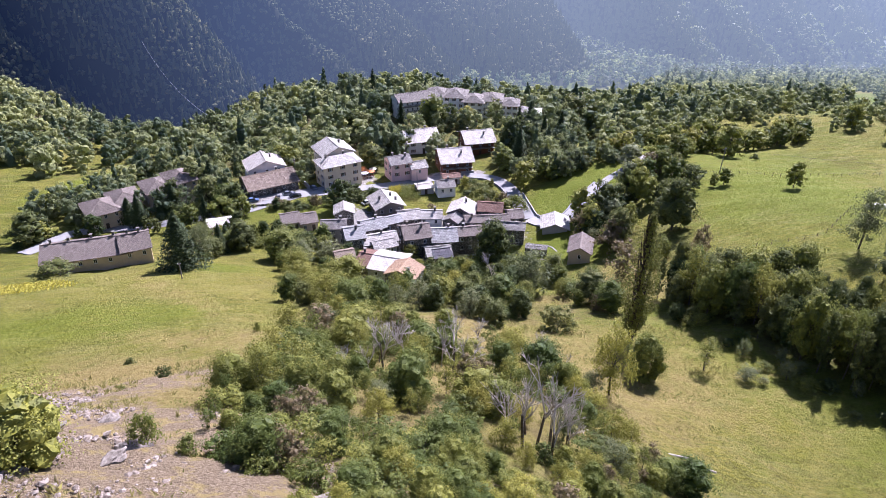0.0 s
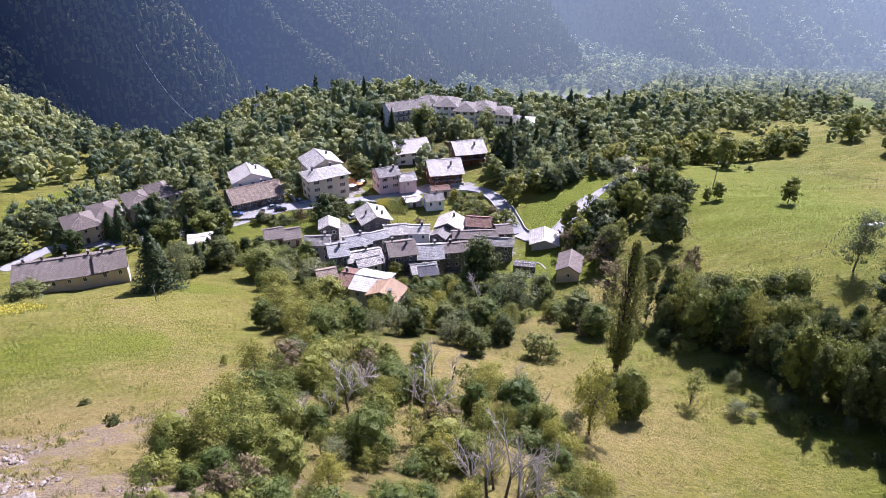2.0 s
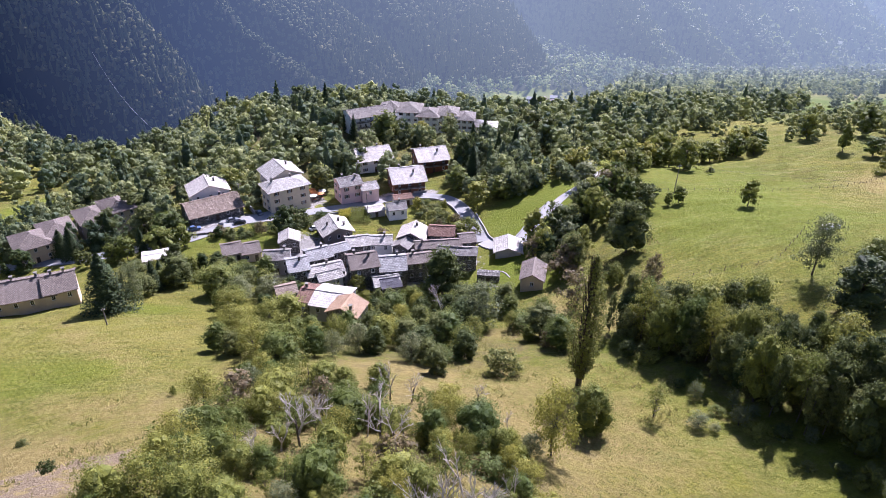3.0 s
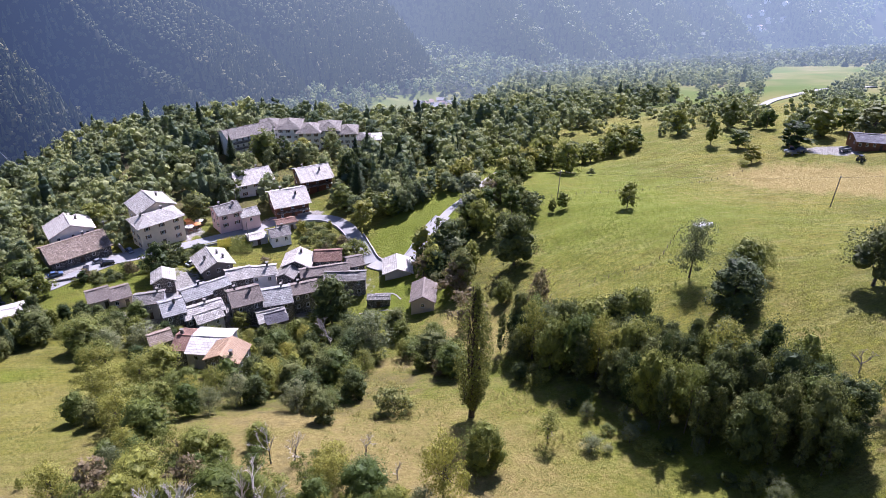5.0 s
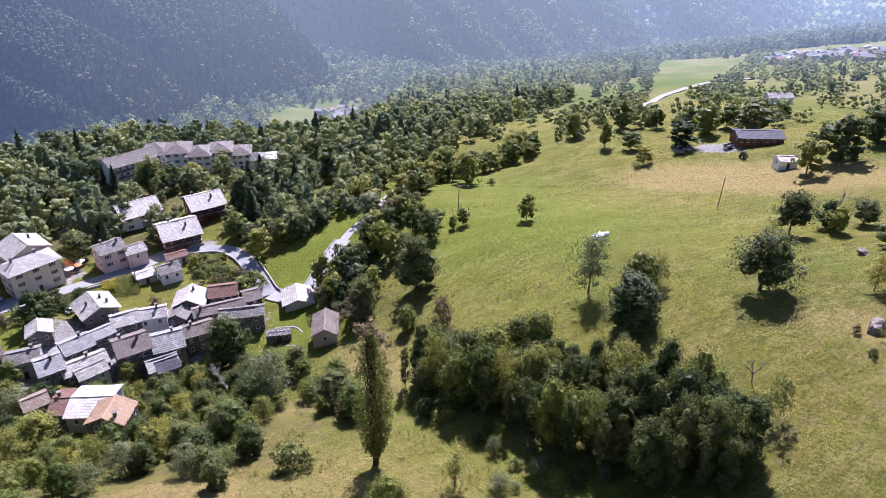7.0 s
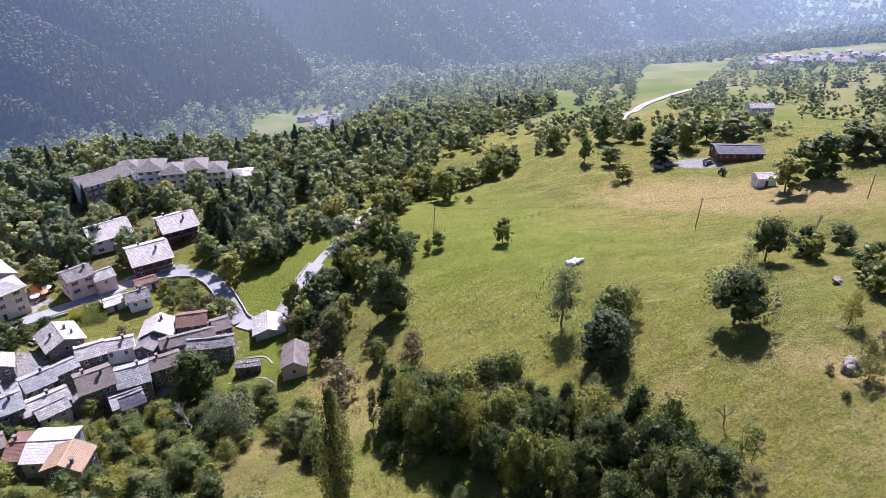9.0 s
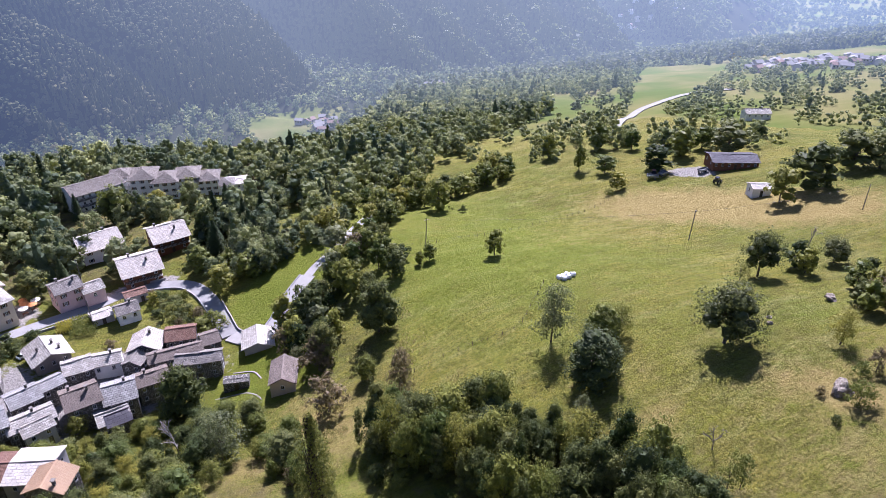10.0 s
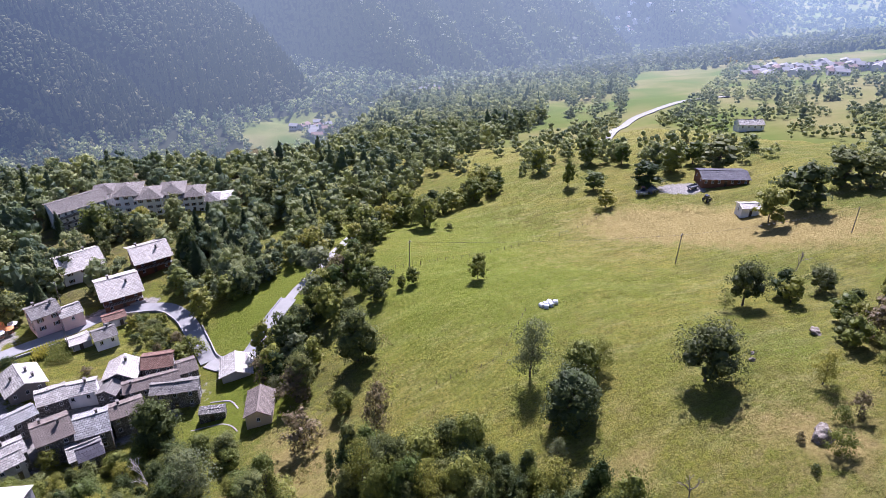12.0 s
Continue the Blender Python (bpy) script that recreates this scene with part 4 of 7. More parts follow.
house("hotel_wing", "long four-storey hotel wing with dark balconies", -12.6, 328.0, 24, 20.5, 12, 9, "w", 0.35, 0.9, M_TILE_HOTEL, M_PLASTER_WHITE, 4, 8, 2, None, (), balconies=3)
house("hotel_wing", "tall white hotel block with hipped roof", 7.0, 334.5, -8, 10.5, 13, 9.4, "w", 0.46, 0.8, M_TILE_HOTEL, M_PLASTER_WHITE, 3, 3, 3, M_SHUTTER, (), hip=True)
house("hotel_wing", "white hotel block set forward, hipped roof", 15.8, 330.0, -8, 10, 12, 8.2, "w", 0.46, 0.8, M_TILE_HOTEL, M_PLASTER_WHITE, 3, 3, 3, M_SHUTTER, (), hip=True)
house("hotel_wing", "white hotel block with a grey-brown hipped roof", 24.8, 331.5, -8, 9.5, 12, 8.9, "w", 0.46, 0.8, M_TILE_HOTEL, M_PLASTER_WHITE, 3, 3, 3, M_SHUTTER, (), hip=True)
house("hotel_wing", "white end block of the hotel", 33.0, 328.5, -8, 8.5, 11, 7.6, "w", 0.46, 0.8, M_TILE_HOTEL, M_PLASTER_WHITE, 3, 3, 3, M_SHUTTER, (), hip=True)
house("hotel_wing", "rear hotel block with a brown hipped roof", -2.0, 338.5, -4, 9, 10, 9.5, "w", 0.5, 0.7, M_TILE_HOTEL, M_PLASTER_WHITE, 3, 3, 2, None, (), hip=True)
house("hotel_wing", "low hotel pavilion with a grey pyramid roof", 39.0, 327.0, -8, 8, 8, 4.5, "w", 0.5, 0.6, M_STONE_ROOF_DARK, M_PLASTER_WHITE, 1, 3, 2, None, (), hip=True)
house("hotel_wing", "low hotel wing with a pale flat roof", 44.5, 330.0, -8, 8.5, 8, 4, "w", 0.12, 0.6, M_SHEET_WHITE, M_PLASTER_WHITE, 1, 4, 2, None, ())
house("cow_barn", "long low cow barn with a dark metal roof", 230.5, 233.5, -22, 18.0, 10, 3.2, "w", 0.26, 0.7, M_SHEET_DARK, M_TIMBER, 1, 7, 2, None, ())
house("shed", "small farm shed with a pale roof", 212.5, 200.0, -20, 6.5, 5, 3, "w", 0.3, 0.4, M_SHEET_WHITE, M_PLASTER_WHITE, 1, 1, 1, None, ())
house("farmhouse", "lone farmhouse with a grey roof in the fields", 335.5, 328.4, -20, 14.1, 8, 4, "w", 0.4, 0.5, M_STONE_ROOF, M_PLASTER_WHITE, 2, 4, 2, None, ((0.2, 0.1),))


# ---- trees and woods ----
def leaf_tris(centres, normals, sizes, rng):
    """One tilted blade at each centre, as corners of triangles."""
    n = len(centres)
    nrm = normals / np.maximum(np.linalg.norm(normals, axis=1, keepdims=True), 1e-6)
    ref = rng.normal(size=(n, 3))
    u = np.cross(nrm, ref)
    u /= np.maximum(np.linalg.norm(u, axis=1, keepdims=True), 1e-6)
    v = np.cross(nrm, u)
    s = sizes[:, None] * 0.5
    st = rng.uniform(0.6, 1.0, (n, 1))
    return np.stack([centres - (u + v * st * 0.8) * s, centres + (u * 1.1 - v * st * 0.5) * s + nrm * s * 0.25, centres + (u * 0.1 + v * st * 1.2) * s - nrm * s * 0.15], 1)


def unit_clump(fine):
    bm = bmesh.new()
    bmesh.ops.create_icosphere(bm, subdivisions=fine, radius=1.0)
    co = np.array([v.co[:] for v in bm.verts])
    tri = np.array([[v.index for v in f.verts] for f in bm.faces])
    bm.free()
    return co, tri


COARSE = unit_clump(1)


def clump_tris(rng, centres, radii, flat=0.85, unit=COARSE):
    """Lumpy masses of foliage round the centres, as corners of triangles."""
    k = len(centres)
    a = rng.uniform(0, 6.283, k)
    c, s = np.cos(a)[:, None], np.sin(a)[:, None]
    co = unit[0][None] * rng.uniform(0.72, 1.25, (k, len(unit[0]), 1))
    co = np.stack([co[..., 0] * c - co[..., 1] * s, co[..., 0] * s + co[..., 1] * c, co[..., 2] * flat], 2)
    co = co * np.asarray(radii)[:, None, None] + centres[:, None, :]
    return co[:, unit[1]].reshape(-1, 3, 3)


def tri_mesh(name, tris, material, tint=None):
    n = len(tris)
    me = bpy.data.meshes.new(name)
    me.vertices.add(3 * n)
    me.vertices.foreach_set("co", tris.astype(np.float32).ravel())
    me.loops.add(3 * n)
    me.loops.foreach_set("vertex_index", np.arange(3 * n, dtype=np.int32))
    me.polygons.add(n)
    me.polygons.foreach_set("loop_start", np.arange(0, 3 * n, 3, dtype=np.int32))
    me.update(calc_edges=True)
    me.materials.append(material)
    if tint is not None:
        at = me.attributes.new("tint", "FLOAT", "POINT")
        at.data.foreach_set("value", np.repeat(tint, 3).astype(np.float32))
    return me


def leaf_mesh(name, centres, normals, sizes, rng, material, tint=None):
    """Many small leaf clumps in one mesh."""
    return tri_mesh(name, leaf_tris(centres, normals, sizes, rng), material, tint)


def crown_points(rng, n, height, radius, lobes, base=0.28, tall=False, gaps=0.25):
    """Leaf places and outward directions of one crown made of lobes, its foot at the origin."""
    lob = []
    for i in range(lobes):
        f = (i + 0.5) / lobes
        z = height * (base + (0.94 - base) * f)
        reach = radius * (math.sin(math.pi * min(0.98, 0.22 + 0.74 * f)) ** 0.8) * (0.55 if not tall else 0.45)
        a = i * 2.4 + rng.uniform(-0.5, 0.5)
        r = radius * rng.uniform(0.38, 0.6) * (1.0 if not tall else 0.85)
        lob.append((reach * math.cos(a), reach * math.sin(a), z, r))
    lob = np.array(lob)
    w = lob[:, 3] ** 2
    clumps = max(10, n // 24)
    pick = rng.choice(lobes, clumps, p=w / w.sum())
    d = rng.normal(size=(clumps, 3))
    d /= np.linalg.norm(d, axis=1, keepdims=True)
    d[:, 2] = np.where(d[:, 2] < -0.45, -d[:, 2], d[:, 2])
    rr = lob[pick, 3] * rng.uniform(0.35, 1.0 + gaps, clumps) ** 0.6
    centre = lob[pick, :3] + d * rr[:, None] * np.array([1, 1, 1.35 if tall else 0.9])
    own = rng.choice(clumps, n, p=(lambda q: q / q.sum())(rng.uniform(0.3, 1.6, clumps)))
    e = rng.normal(size=(n, 3)) * np.array([1, 1, 0.62])
    size = radius * (0.17 if n > 400 else 0.24) * rng.uniform(0.6, 1.35, clumps)
    p = centre[own] + e * size[own, None] * 0.75
    p[:, 2] = np.maximum(p[:, 2], height * base * 0.5)
    up, out = height / np.percentile(p[:, 2], 99.5), radius / np.percentile(np.hypot(p[:, 0], p[:, 1]), 96)
    p *= np.array([out, out, up])
    lob = lob * np.array([out, out, up, out])
    nrm = d[own] * 0.6 + e * 0.7 + rng.normal(scale=0.3, size=(n, 3)) + np.array([0, 0, 0.5])
    return p, nrm, lob


def limb(bm, a, b, r0, r1, sides=6):
    a, b = Vector(a), Vector(b)
    ax = (b - a).normalized()
    u = ax.orthogonal().normalized()
    v = ax.cross(u)
    ra = [bm.verts.new(a + (u * math.cos(t) + v * math.sin(t)) * r0) for t in np.linspace(0, 2 * math.pi, sides, endpoint=False)]
    rb = [bm.verts.new(b + (u * math.cos(t) + v * math.sin(t)) * r1) for t in np.linspace(0, 2 * math.pi, sides, endpoint=False)]
    for i in range(sides):
        j = (i + 1) % sides
        bm.faces.new((ra[i], ra[j], rb[j], rb[i]))
    if r1 > 0.02:
        bm.faces.new(rb)


def trunk_bmesh(rng, height, radius, lob, thick):
    bm = bmesh.new()
    top = Vector((rng.uniform(-0.3, 0.3), rng.uniform(-0.3, 0.3), height * 0.55))
    bend = Vector((rng.uniform(-0.25, 0.25), rng.uniform(-0.25, 0.25), height * 0.25))
    limb(bm, (0, 0, -0.8), bend, thick, thick * 0.75, 8)
    limb(bm, bend, top, thick * 0.75, thick * 0.4, 8)
    for x, y, z, r in lob:
        f = rng.uniform(0.3, 0.95)
        root = bend.lerp(top, f)
        mid = root.lerp(Vector((x, y, z)), 0.5) + Vector((0, 0, -0.1 * r))
        limb(bm, root, mid, thick * 0.33, thick * 0.2, 4)
        limb(bm, mid, (x, y, z + 0.2 * r), thick * 0.2, 0.015, 3)
    return bm


PROTO = {}


def prototype(kind, seed, height, radius, lobes, leaves, size, mat, base=0.25, tall=False, thick=0.2, gaps=0.25):
    rng = np.random.default_rng(seed)
    p, nrm, lob = crown_points(rng, leaves, height, radius, lobes, base, tall, gaps)
    blades = leaf_tris(p, nrm, size * rng.uniform(0.6, 1.3, leaves), rng)
    if kind in ("dark", "shade", "slim", "dense", "broad", "spread"):
        blades = np.concatenate([blades, clump_tris(rng, lob[:, :3], lob[:, 3] * (0.48 if kind == "spread" else 0.56), 0.85, unit_clump(2))])
    elif kind.endswith("_far"):
        blades = np.concatenate([blades, clump_tris(rng, lob[:, :3], lob[:, 3] * 0.58)])
    crown = tri_mesh("crown", blades, mat)
    bm = trunk_bmesh(rng, height, radius, lob, thick)
    trunk = bpy.data.meshes.new("trunk")
    bm.to_mesh(trunk)
    bm.free()
    trunk.materials.append(M_BARK)
    PROTO.setdefault(kind, []).append((trunk, crown, height, radius))


for _s in range(5):
    prototype("broad", 10 + _s, 10.0, 4.2, 20, 4200, 0.31, M_LEAF, 0.22, thick=0.24)
    prototype("dark", 30 + _s, 10.0, 4.0, 20, 4000, 0.32, M_LEAF_DARK, 0.16, thick=0.24)
for _s in range(3):
    prototype("yellow", 50 + _s, 8.0, 3.0, 15, 4500, 0.22, M_LEAF_YELLOW, 0.2, thick=0.16)
    prototype("silver", 60 + _s, 8.0, 3.4, 16, 3600, 0.27, M_LEAF_GREY, 0.2, thick=0.18, gaps=0.4)
    prototype("bush", 70 + _s, 3.0, 1.9, 10, 1800, 0.21, M_LEAF, 0.12, thick=0.08)
    prototype("bush_dark", 75 + _s, 3.0, 1.9, 10, 1400, 0.27, M_LEAF_DARK, 0.12, thick=0.08)
    prototype("thin", 80 + _s, 9.0, 2.4, 13, 1700, 0.26, M_LEAF, 0.3, thick=0.12, gaps=0.6)
    prototype("rust", 90 + _s, 5.0, 2.2, 10, 1400, 0.32, M_LEAF_RUST, 0.15, thick=0.12, gaps=0.4)
    prototype("spread", 110 + _s, 10.0, 5.4, 17, 3600, 0.36, M_LEAF_SPREAD, 0.30, thick=0.3, gaps=0.36)
    prototype("shade", 120 + _s, 10.0, 4.2, 22, 4800, 0.30, M_LEAF_SHADE, 0.06, thick=0.26)
    prototype("slim", 95 + _s, 12.0, 2.3, 16, 3200, 0.30, M_LEAF_DARK, 0.15, True, 0.18)

for _s in range(4):
    prototype("broad_far", 310 + _s, 10.0, 4.2, 15, 950, 0.66, M_LEAF, 0.2, thick=0.24)
    prototype("dark_far", 330 + _s, 10.0, 4.0, 15, 950, 0.66, M_LEAF_DARK, 0.16, thick=0.24)
    prototype("yellow_far", 350 + _s, 8.0, 3.0, 12, 800, 0.6, M_LEAF_YELLOW, 0.2, thick=0.16)
    prototype("silver_far", 360 + _s, 8.0, 3.4, 12, 800, 0.56, M_LEAF_GREY, 0.2, thick=0.18)

for _s in range(4):
    prototype("dense", 410 + _s, 8.0, 3.8, 20, 7000, 0.20, M_LEAF, 0.1, thick=0.18)

TREE_WORDS = {"dense": "dense rounded green tree in the scrub", "broad": "leafy green broadleaf tree on the slope", "dark": "dense dark green broadleaf tree", "shade": "broad dark-leaved tree with branches down to the grass", "yellow": "broadleaf tree with yellowing autumn leaves", "silver": "tree with pale silvery-green leaves",
              "bush": "rounded green bush in the grass", "bush_dark": "dark green shrub in the grass", "thin": "thin open tree with sparse green leaves", "rust": "shrub with rust-brown autumn leaves",
              "slim": "slender upright green tree", "spread": "spreading walnut tree with an open crown", "fir": "dark green conifer with drooping branches", "poplar": "tall slender poplar, yellowing near its top"}


def tree(kind, x, y, height=None, width=1.0, lean=0.0, name="tree"):
    """Plants one tree; height in metres, width relative to the kind's own."""
    pool = PROTO.get(kind + "_far", PROTO[kind]) if math.hypot(x, y) > 190 else PROTO[kind]
    trunk, crown, h0, r0 = pool[int(abs(x * 7.3 + y * 3.1)) % len(pool)]
    s = (height or h0) / h0
    ob = new({"bush": "bush", "bush_dark": "bush", "fir": "conifer", "thin": "sapling", "rust": "shrub", "yellow": "autumn_tree", "silver": "willow_tree", "poplar": "poplar", "dense": "scrub_tree", "slim": "slender_tree", "spread": "walnut_tree"}.get(kind, name))
    ob.matrix_world = pose(x, y, gz(x, y) - 0.1, lean, 0, (x * 37 + y * 91) % 360) @ Matrix.Diagonal((s * width, s * width, s, 1))
    tagged(ob, TREE_WORDS[kind], "bush" if kind.startswith("bush") else "tree")
    for nm, me in (("trunk", trunk), ("crown", crown)):
        p = new(nm, me)
        p.parent = ob
    return ob


def conifer_points(rng, n, height, radius):
    t = rng.uniform(0.0, 1.0, n) ** 1.3
    z = height * (0.08 + 0.92 * t)
    layers = 11
    r = radius * (1 - t) ** 0.85 * (0.55 + 0.45 * ((t * layers) % 1.0 < 0.6)) * rng.uniform(0.35, 1.08, n)
    a = rng.uniform(0, 2 * math.pi, n)
    p = np.stack([r * np.cos(a), r * np.sin(a), z - 0.25 * r], 1)
    nrm = np.stack([np.cos(a) * 0.7, np.sin(a) * 0.7, np.full(n, 0.8)], 1) + rng.normal(scale=0.4, size=(n, 3))
    return p, nrm


for _s in range(3):
    _rng = np.random.default_rng(200 + _s)
    _p, _q = conifer_points(_rng, 7000, 14.0, 3.6)
    _me = leaf_mesh("crown", _p, _q, 0.36 * _rng.uniform(0.6, 1.3, 7000), _rng, M_NEEDLE)
    _bm = bmesh.new()
    limb(_bm, (0, 0, -0.8), (0, 0, 13.5), 0.26, 0.03, 8)
    _t = bpy.data.meshes.new("trunk")
    _bm.to_mesh(_t)
    _bm.free()
    _t.materials.append(M_BARK)
    PROTO.setdefault("fir", []).append((_t, _me, 14.0, 3.6))


MEDIUM = unit_clump(2)


def wood(name, label, region, count, seed, tall=(8, 14), wide=(2.6, 4.4), per=90, leaf=1.25, mat=None, conifers=0.2, keep=None, sink=0.6, lobes=7, apart=0.0):
    """A wood of many trees as one mass: region is (x0, x1, y0, y1), keep(x, y) says where trees stand."""
    rng = np.random.default_rng(seed)
    x0, x1, y0, y1 = region
    xy = np.stack([rng.uniform(x0, x1, count * 5), rng.uniform(y0, y1, count * 5)], 1)
    if keep is not None:
        xy = xy[keep(xy[:, 0], xy[:, 1], rng)]
    if apart:
        taken, free = set(), []
        for i, (x, y) in enumerate(xy):
            cell = (int(x // apart), int(y // apart))
            if cell not in taken:
                taken.add(cell)
                free.append(i)
        xy = xy[free]
    xy = xy[:count]
    zs = ground_height(xy[:, 0], xy[:, 1])
    shapes = []
    for i in range(8):
        p, q, lob = crown_points(rng, per, 1.0, 0.36, lobes or 9, 0.16)
        lob = lob[:lobes]
        shapes.append((p, q, lob[:, :3], lob[:, 3] * 0.60))
    for i in range(4):
        p, q = conifer_points(rng, per, 1.0, 0.24)
        t = np.linspace(0.12, 0.86, max(0, lobes - 2))
        cc = np.stack([rng.normal(scale=0.015, size=len(t)), rng.normal(scale=0.015, size=len(t)), t], 1)
        shapes.append((p, q, cc, 0.26 * (1 - t) ** 0.8 + 0.015))
    B, T = [], []
    for (x, y), z in zip(xy, zs):
        fir = rng.random() < conifers
        p, q, cc, cr = shapes[rng.integers(8, 12) if fir else rng.integers(0, 8)]
        h = rng.uniform(*tall) * (1.3 if fir else 1.0)
        w = rng.uniform(*wide) / 0.36 * (1.0 if fir else 1.0)
        a = rng.uniform(0, 6.283)
        c, s = math.cos(a), math.sin(a)
        turn = np.array([[c, s, 0], [-s, c, 0], [0, 0, 1]])
        foot = np.array([x, y, z - sink])
        sc = np.array([w, w, h])
        blades = leaf_tris((p * sc) @ turn + foot, q @ turn, leaf * (w * 0.36 / 3.5) * rng.uniform(0.6, 1.3, len(p)), rng)
        mass = clump_tris(rng, (cc * sc) @ turn + foot, cr * w, 1.5 if fir else 0.95, MEDIUM if per > 150 and not fir else COARSE)
        B.append(np.concatenate([blades, mass]))
        patch = 0.55 * noise.noise(Vector((x / 38, y / 38, seed)))
        T.append(np.full(len(B[-1]), min(1.0, max(0.0, rng.beta(1.2, 1.6) + patch)) if not fir else rng.uniform(0, 0.1)))
    me = tri_mesh(name, np.concatenate(B), mat or M_WOODS, np.concatenate(T))
    return tagged(new(name, me), label, "woodland", kind="stuff")


def inside(poly, x, y):
    """Whether points lie in a polygon of the plan."""
    hit = np.zeros(np.shape(x), bool)
    for (ax, ay), (bx, by) in zip(poly, poly[1:] + poly[:1]):
        if ay != by:
            hit ^= ((ay > y) != (by > y)) & (x < (bx - ax) * (y - ay) / (by - ay) + ax)
    return hit


def open_ground(x, y):
    """Verges and lawns that stay clear of trees."""
    hit = inside(AREA_VERGE, x, y)
    for area in AREA_LAWNS:
        hit = hit | inside(area, x, y)
    return hit


def house_gap(x, y):
    """Metres to the nearest house's middle, less its half size."""
    best = np.full(np.shape(x), 1e3)
    for hx, hy, r in HOUSE_SPOTS:
        best = np.minimum(best, np.hypot(x - hx, y - hy) - r)
    return best


HILL_TREES = [
    ("broad", 108.1, 195.4, 8.4, 0.88),
    ("yellow", 86.8, 203.3, 4.6, 0.90),
    ("broad", 90.5, 204.4, 6.0, 0.90),
    ("silver", 95.1, 137.9, 14.5, 0.72),
    ("broad", 101.6, 128.9, 11.2, 0.98),
    ("yellow", 107.7, 130.8, 8.2, 0.90),
    ("shade", 95.0, 121.0, 12.4, 1.22),
    ("silver", 87.9, 112.8, 5.8, 0.74),
    ("spread", 122.4, 116.2, 13.4, 1.00),
    ("spread", 154.7, 140.6, 12.6, 0.78),
    ("dark", 167.0, 140.9, 8.2, 1.22),
    ("thin", 148.0, 139.7, 5.4, 1.45),
    ("spread", 177.4, 138.5, 7.8, 1.08),
    ("yellow", 139.0, 104.0, 8.2, 0.93),
    ("bush_dark", 121.7, 252.8, 2.6, 1.06),
    ("bush_dark", 85.8, 235.9, 4.4, 0.85),
    ("bush", 125.9, 88.6, 5.0, 0.76),
    ("thin", 97.0, 85.5, 9.5, 0.80),
    ("thin", 99.2, 85.0, 7.6, 0.80),
    ("rust", 61.3, 142.5, 13.2, 0.52),
    ("rust", 123.3, 93.9, 2.2, 0.90),
    ("rust", 135.6, 93.6, 5.2, 0.80),
    ("bush", 132.6, 94.2, 3.2, 0.85),
    ("bush_dark", 120.0, 87.4, 1.5, 0.90),
    ("rust", 93.0, 89.4, 3.0, 0.90),
    ("rust", 88.6, 113.6, 3.4, 0.70),
    ("broad", 165.0, 136.1, 7.6, 0.89),
]
CREST_TREES = [
    ("broad", 183.5, 297.7, 12.0, 0.78),
    ("broad", 181.2, 267.3, 12.4, 0.64),
    ("broad", 186.7, 256.5, 8.0, 1.56),
    ("yellow", 180.2, 237.4, 7.2, 1.45),
    ("bush", 173.3, 233.2, 3.0, 1.12),
    ("dark", 204.1, 246.7, 11.2, 1.59),
    ("broad", 223.9, 255.7, 14.0, 1.02),
    ("dark", 226.5, 191.3, 16.8, 1.44),
    ("yellow", 210.7, 188.5, 12.4, 1.26),
    ("dark", 253.1, 198.5, 14.2, 1.62),
    ("dark", 241.6, 248.0, 14.0, 1.71),
    ("broad", 275.2, 264.7, 4.2, 2.20),
    ("broad", 238.8, 260.5, 10.4, 1.13),
    ("broad", 215.1, 278.5, 9.4, 0.97),
    ("broad", 204.6, 289.7, 13.8, 1.12),
    ("dark", 257.5, 191.2, 12.8, 1.56),
]
MEADOW_TREES = [
    ("dense", 34.4, 91.5, 9.2, 0.85),
    ("yellow", 25.9, 81.3, 13.8, 0.67),
    ("thin", 46.9, 96.9, 7.0, 1.21),
    ("bush_dark", 23.1, 112.1, 5.4, 1.02),
    ("yellow", 25.2, 112.7, 3.4, 1.59),
    ("silver", 53.5, 94.0, 2.6, 1.69),
    ("silver", 55.7, 92.6, 1.6, 1.43),
    ("dense", -25.6, 30.7, 6.0, 1.15),
    ("bush_dark", -43.8, 77.5, 1.2, 1.16),
    ("bush_dark", -33.8, 66.3, 1.8, 0.85),
    ("bush", -20.4, 35.4, 3.0, 0.62),
    ("bush", -17.2, 34.6, 1.8, 0.77),
    ("bush", -30.2, 93.4, 1.8, 0.57),
    ("bush_dark", -92.0, 142.9, 4.0, 2.02),
    ("bush", -35.6, 59.9, 0.8, 1.00),
    ("bush", -26.0, 93.0, 2.0, 0.96),
]
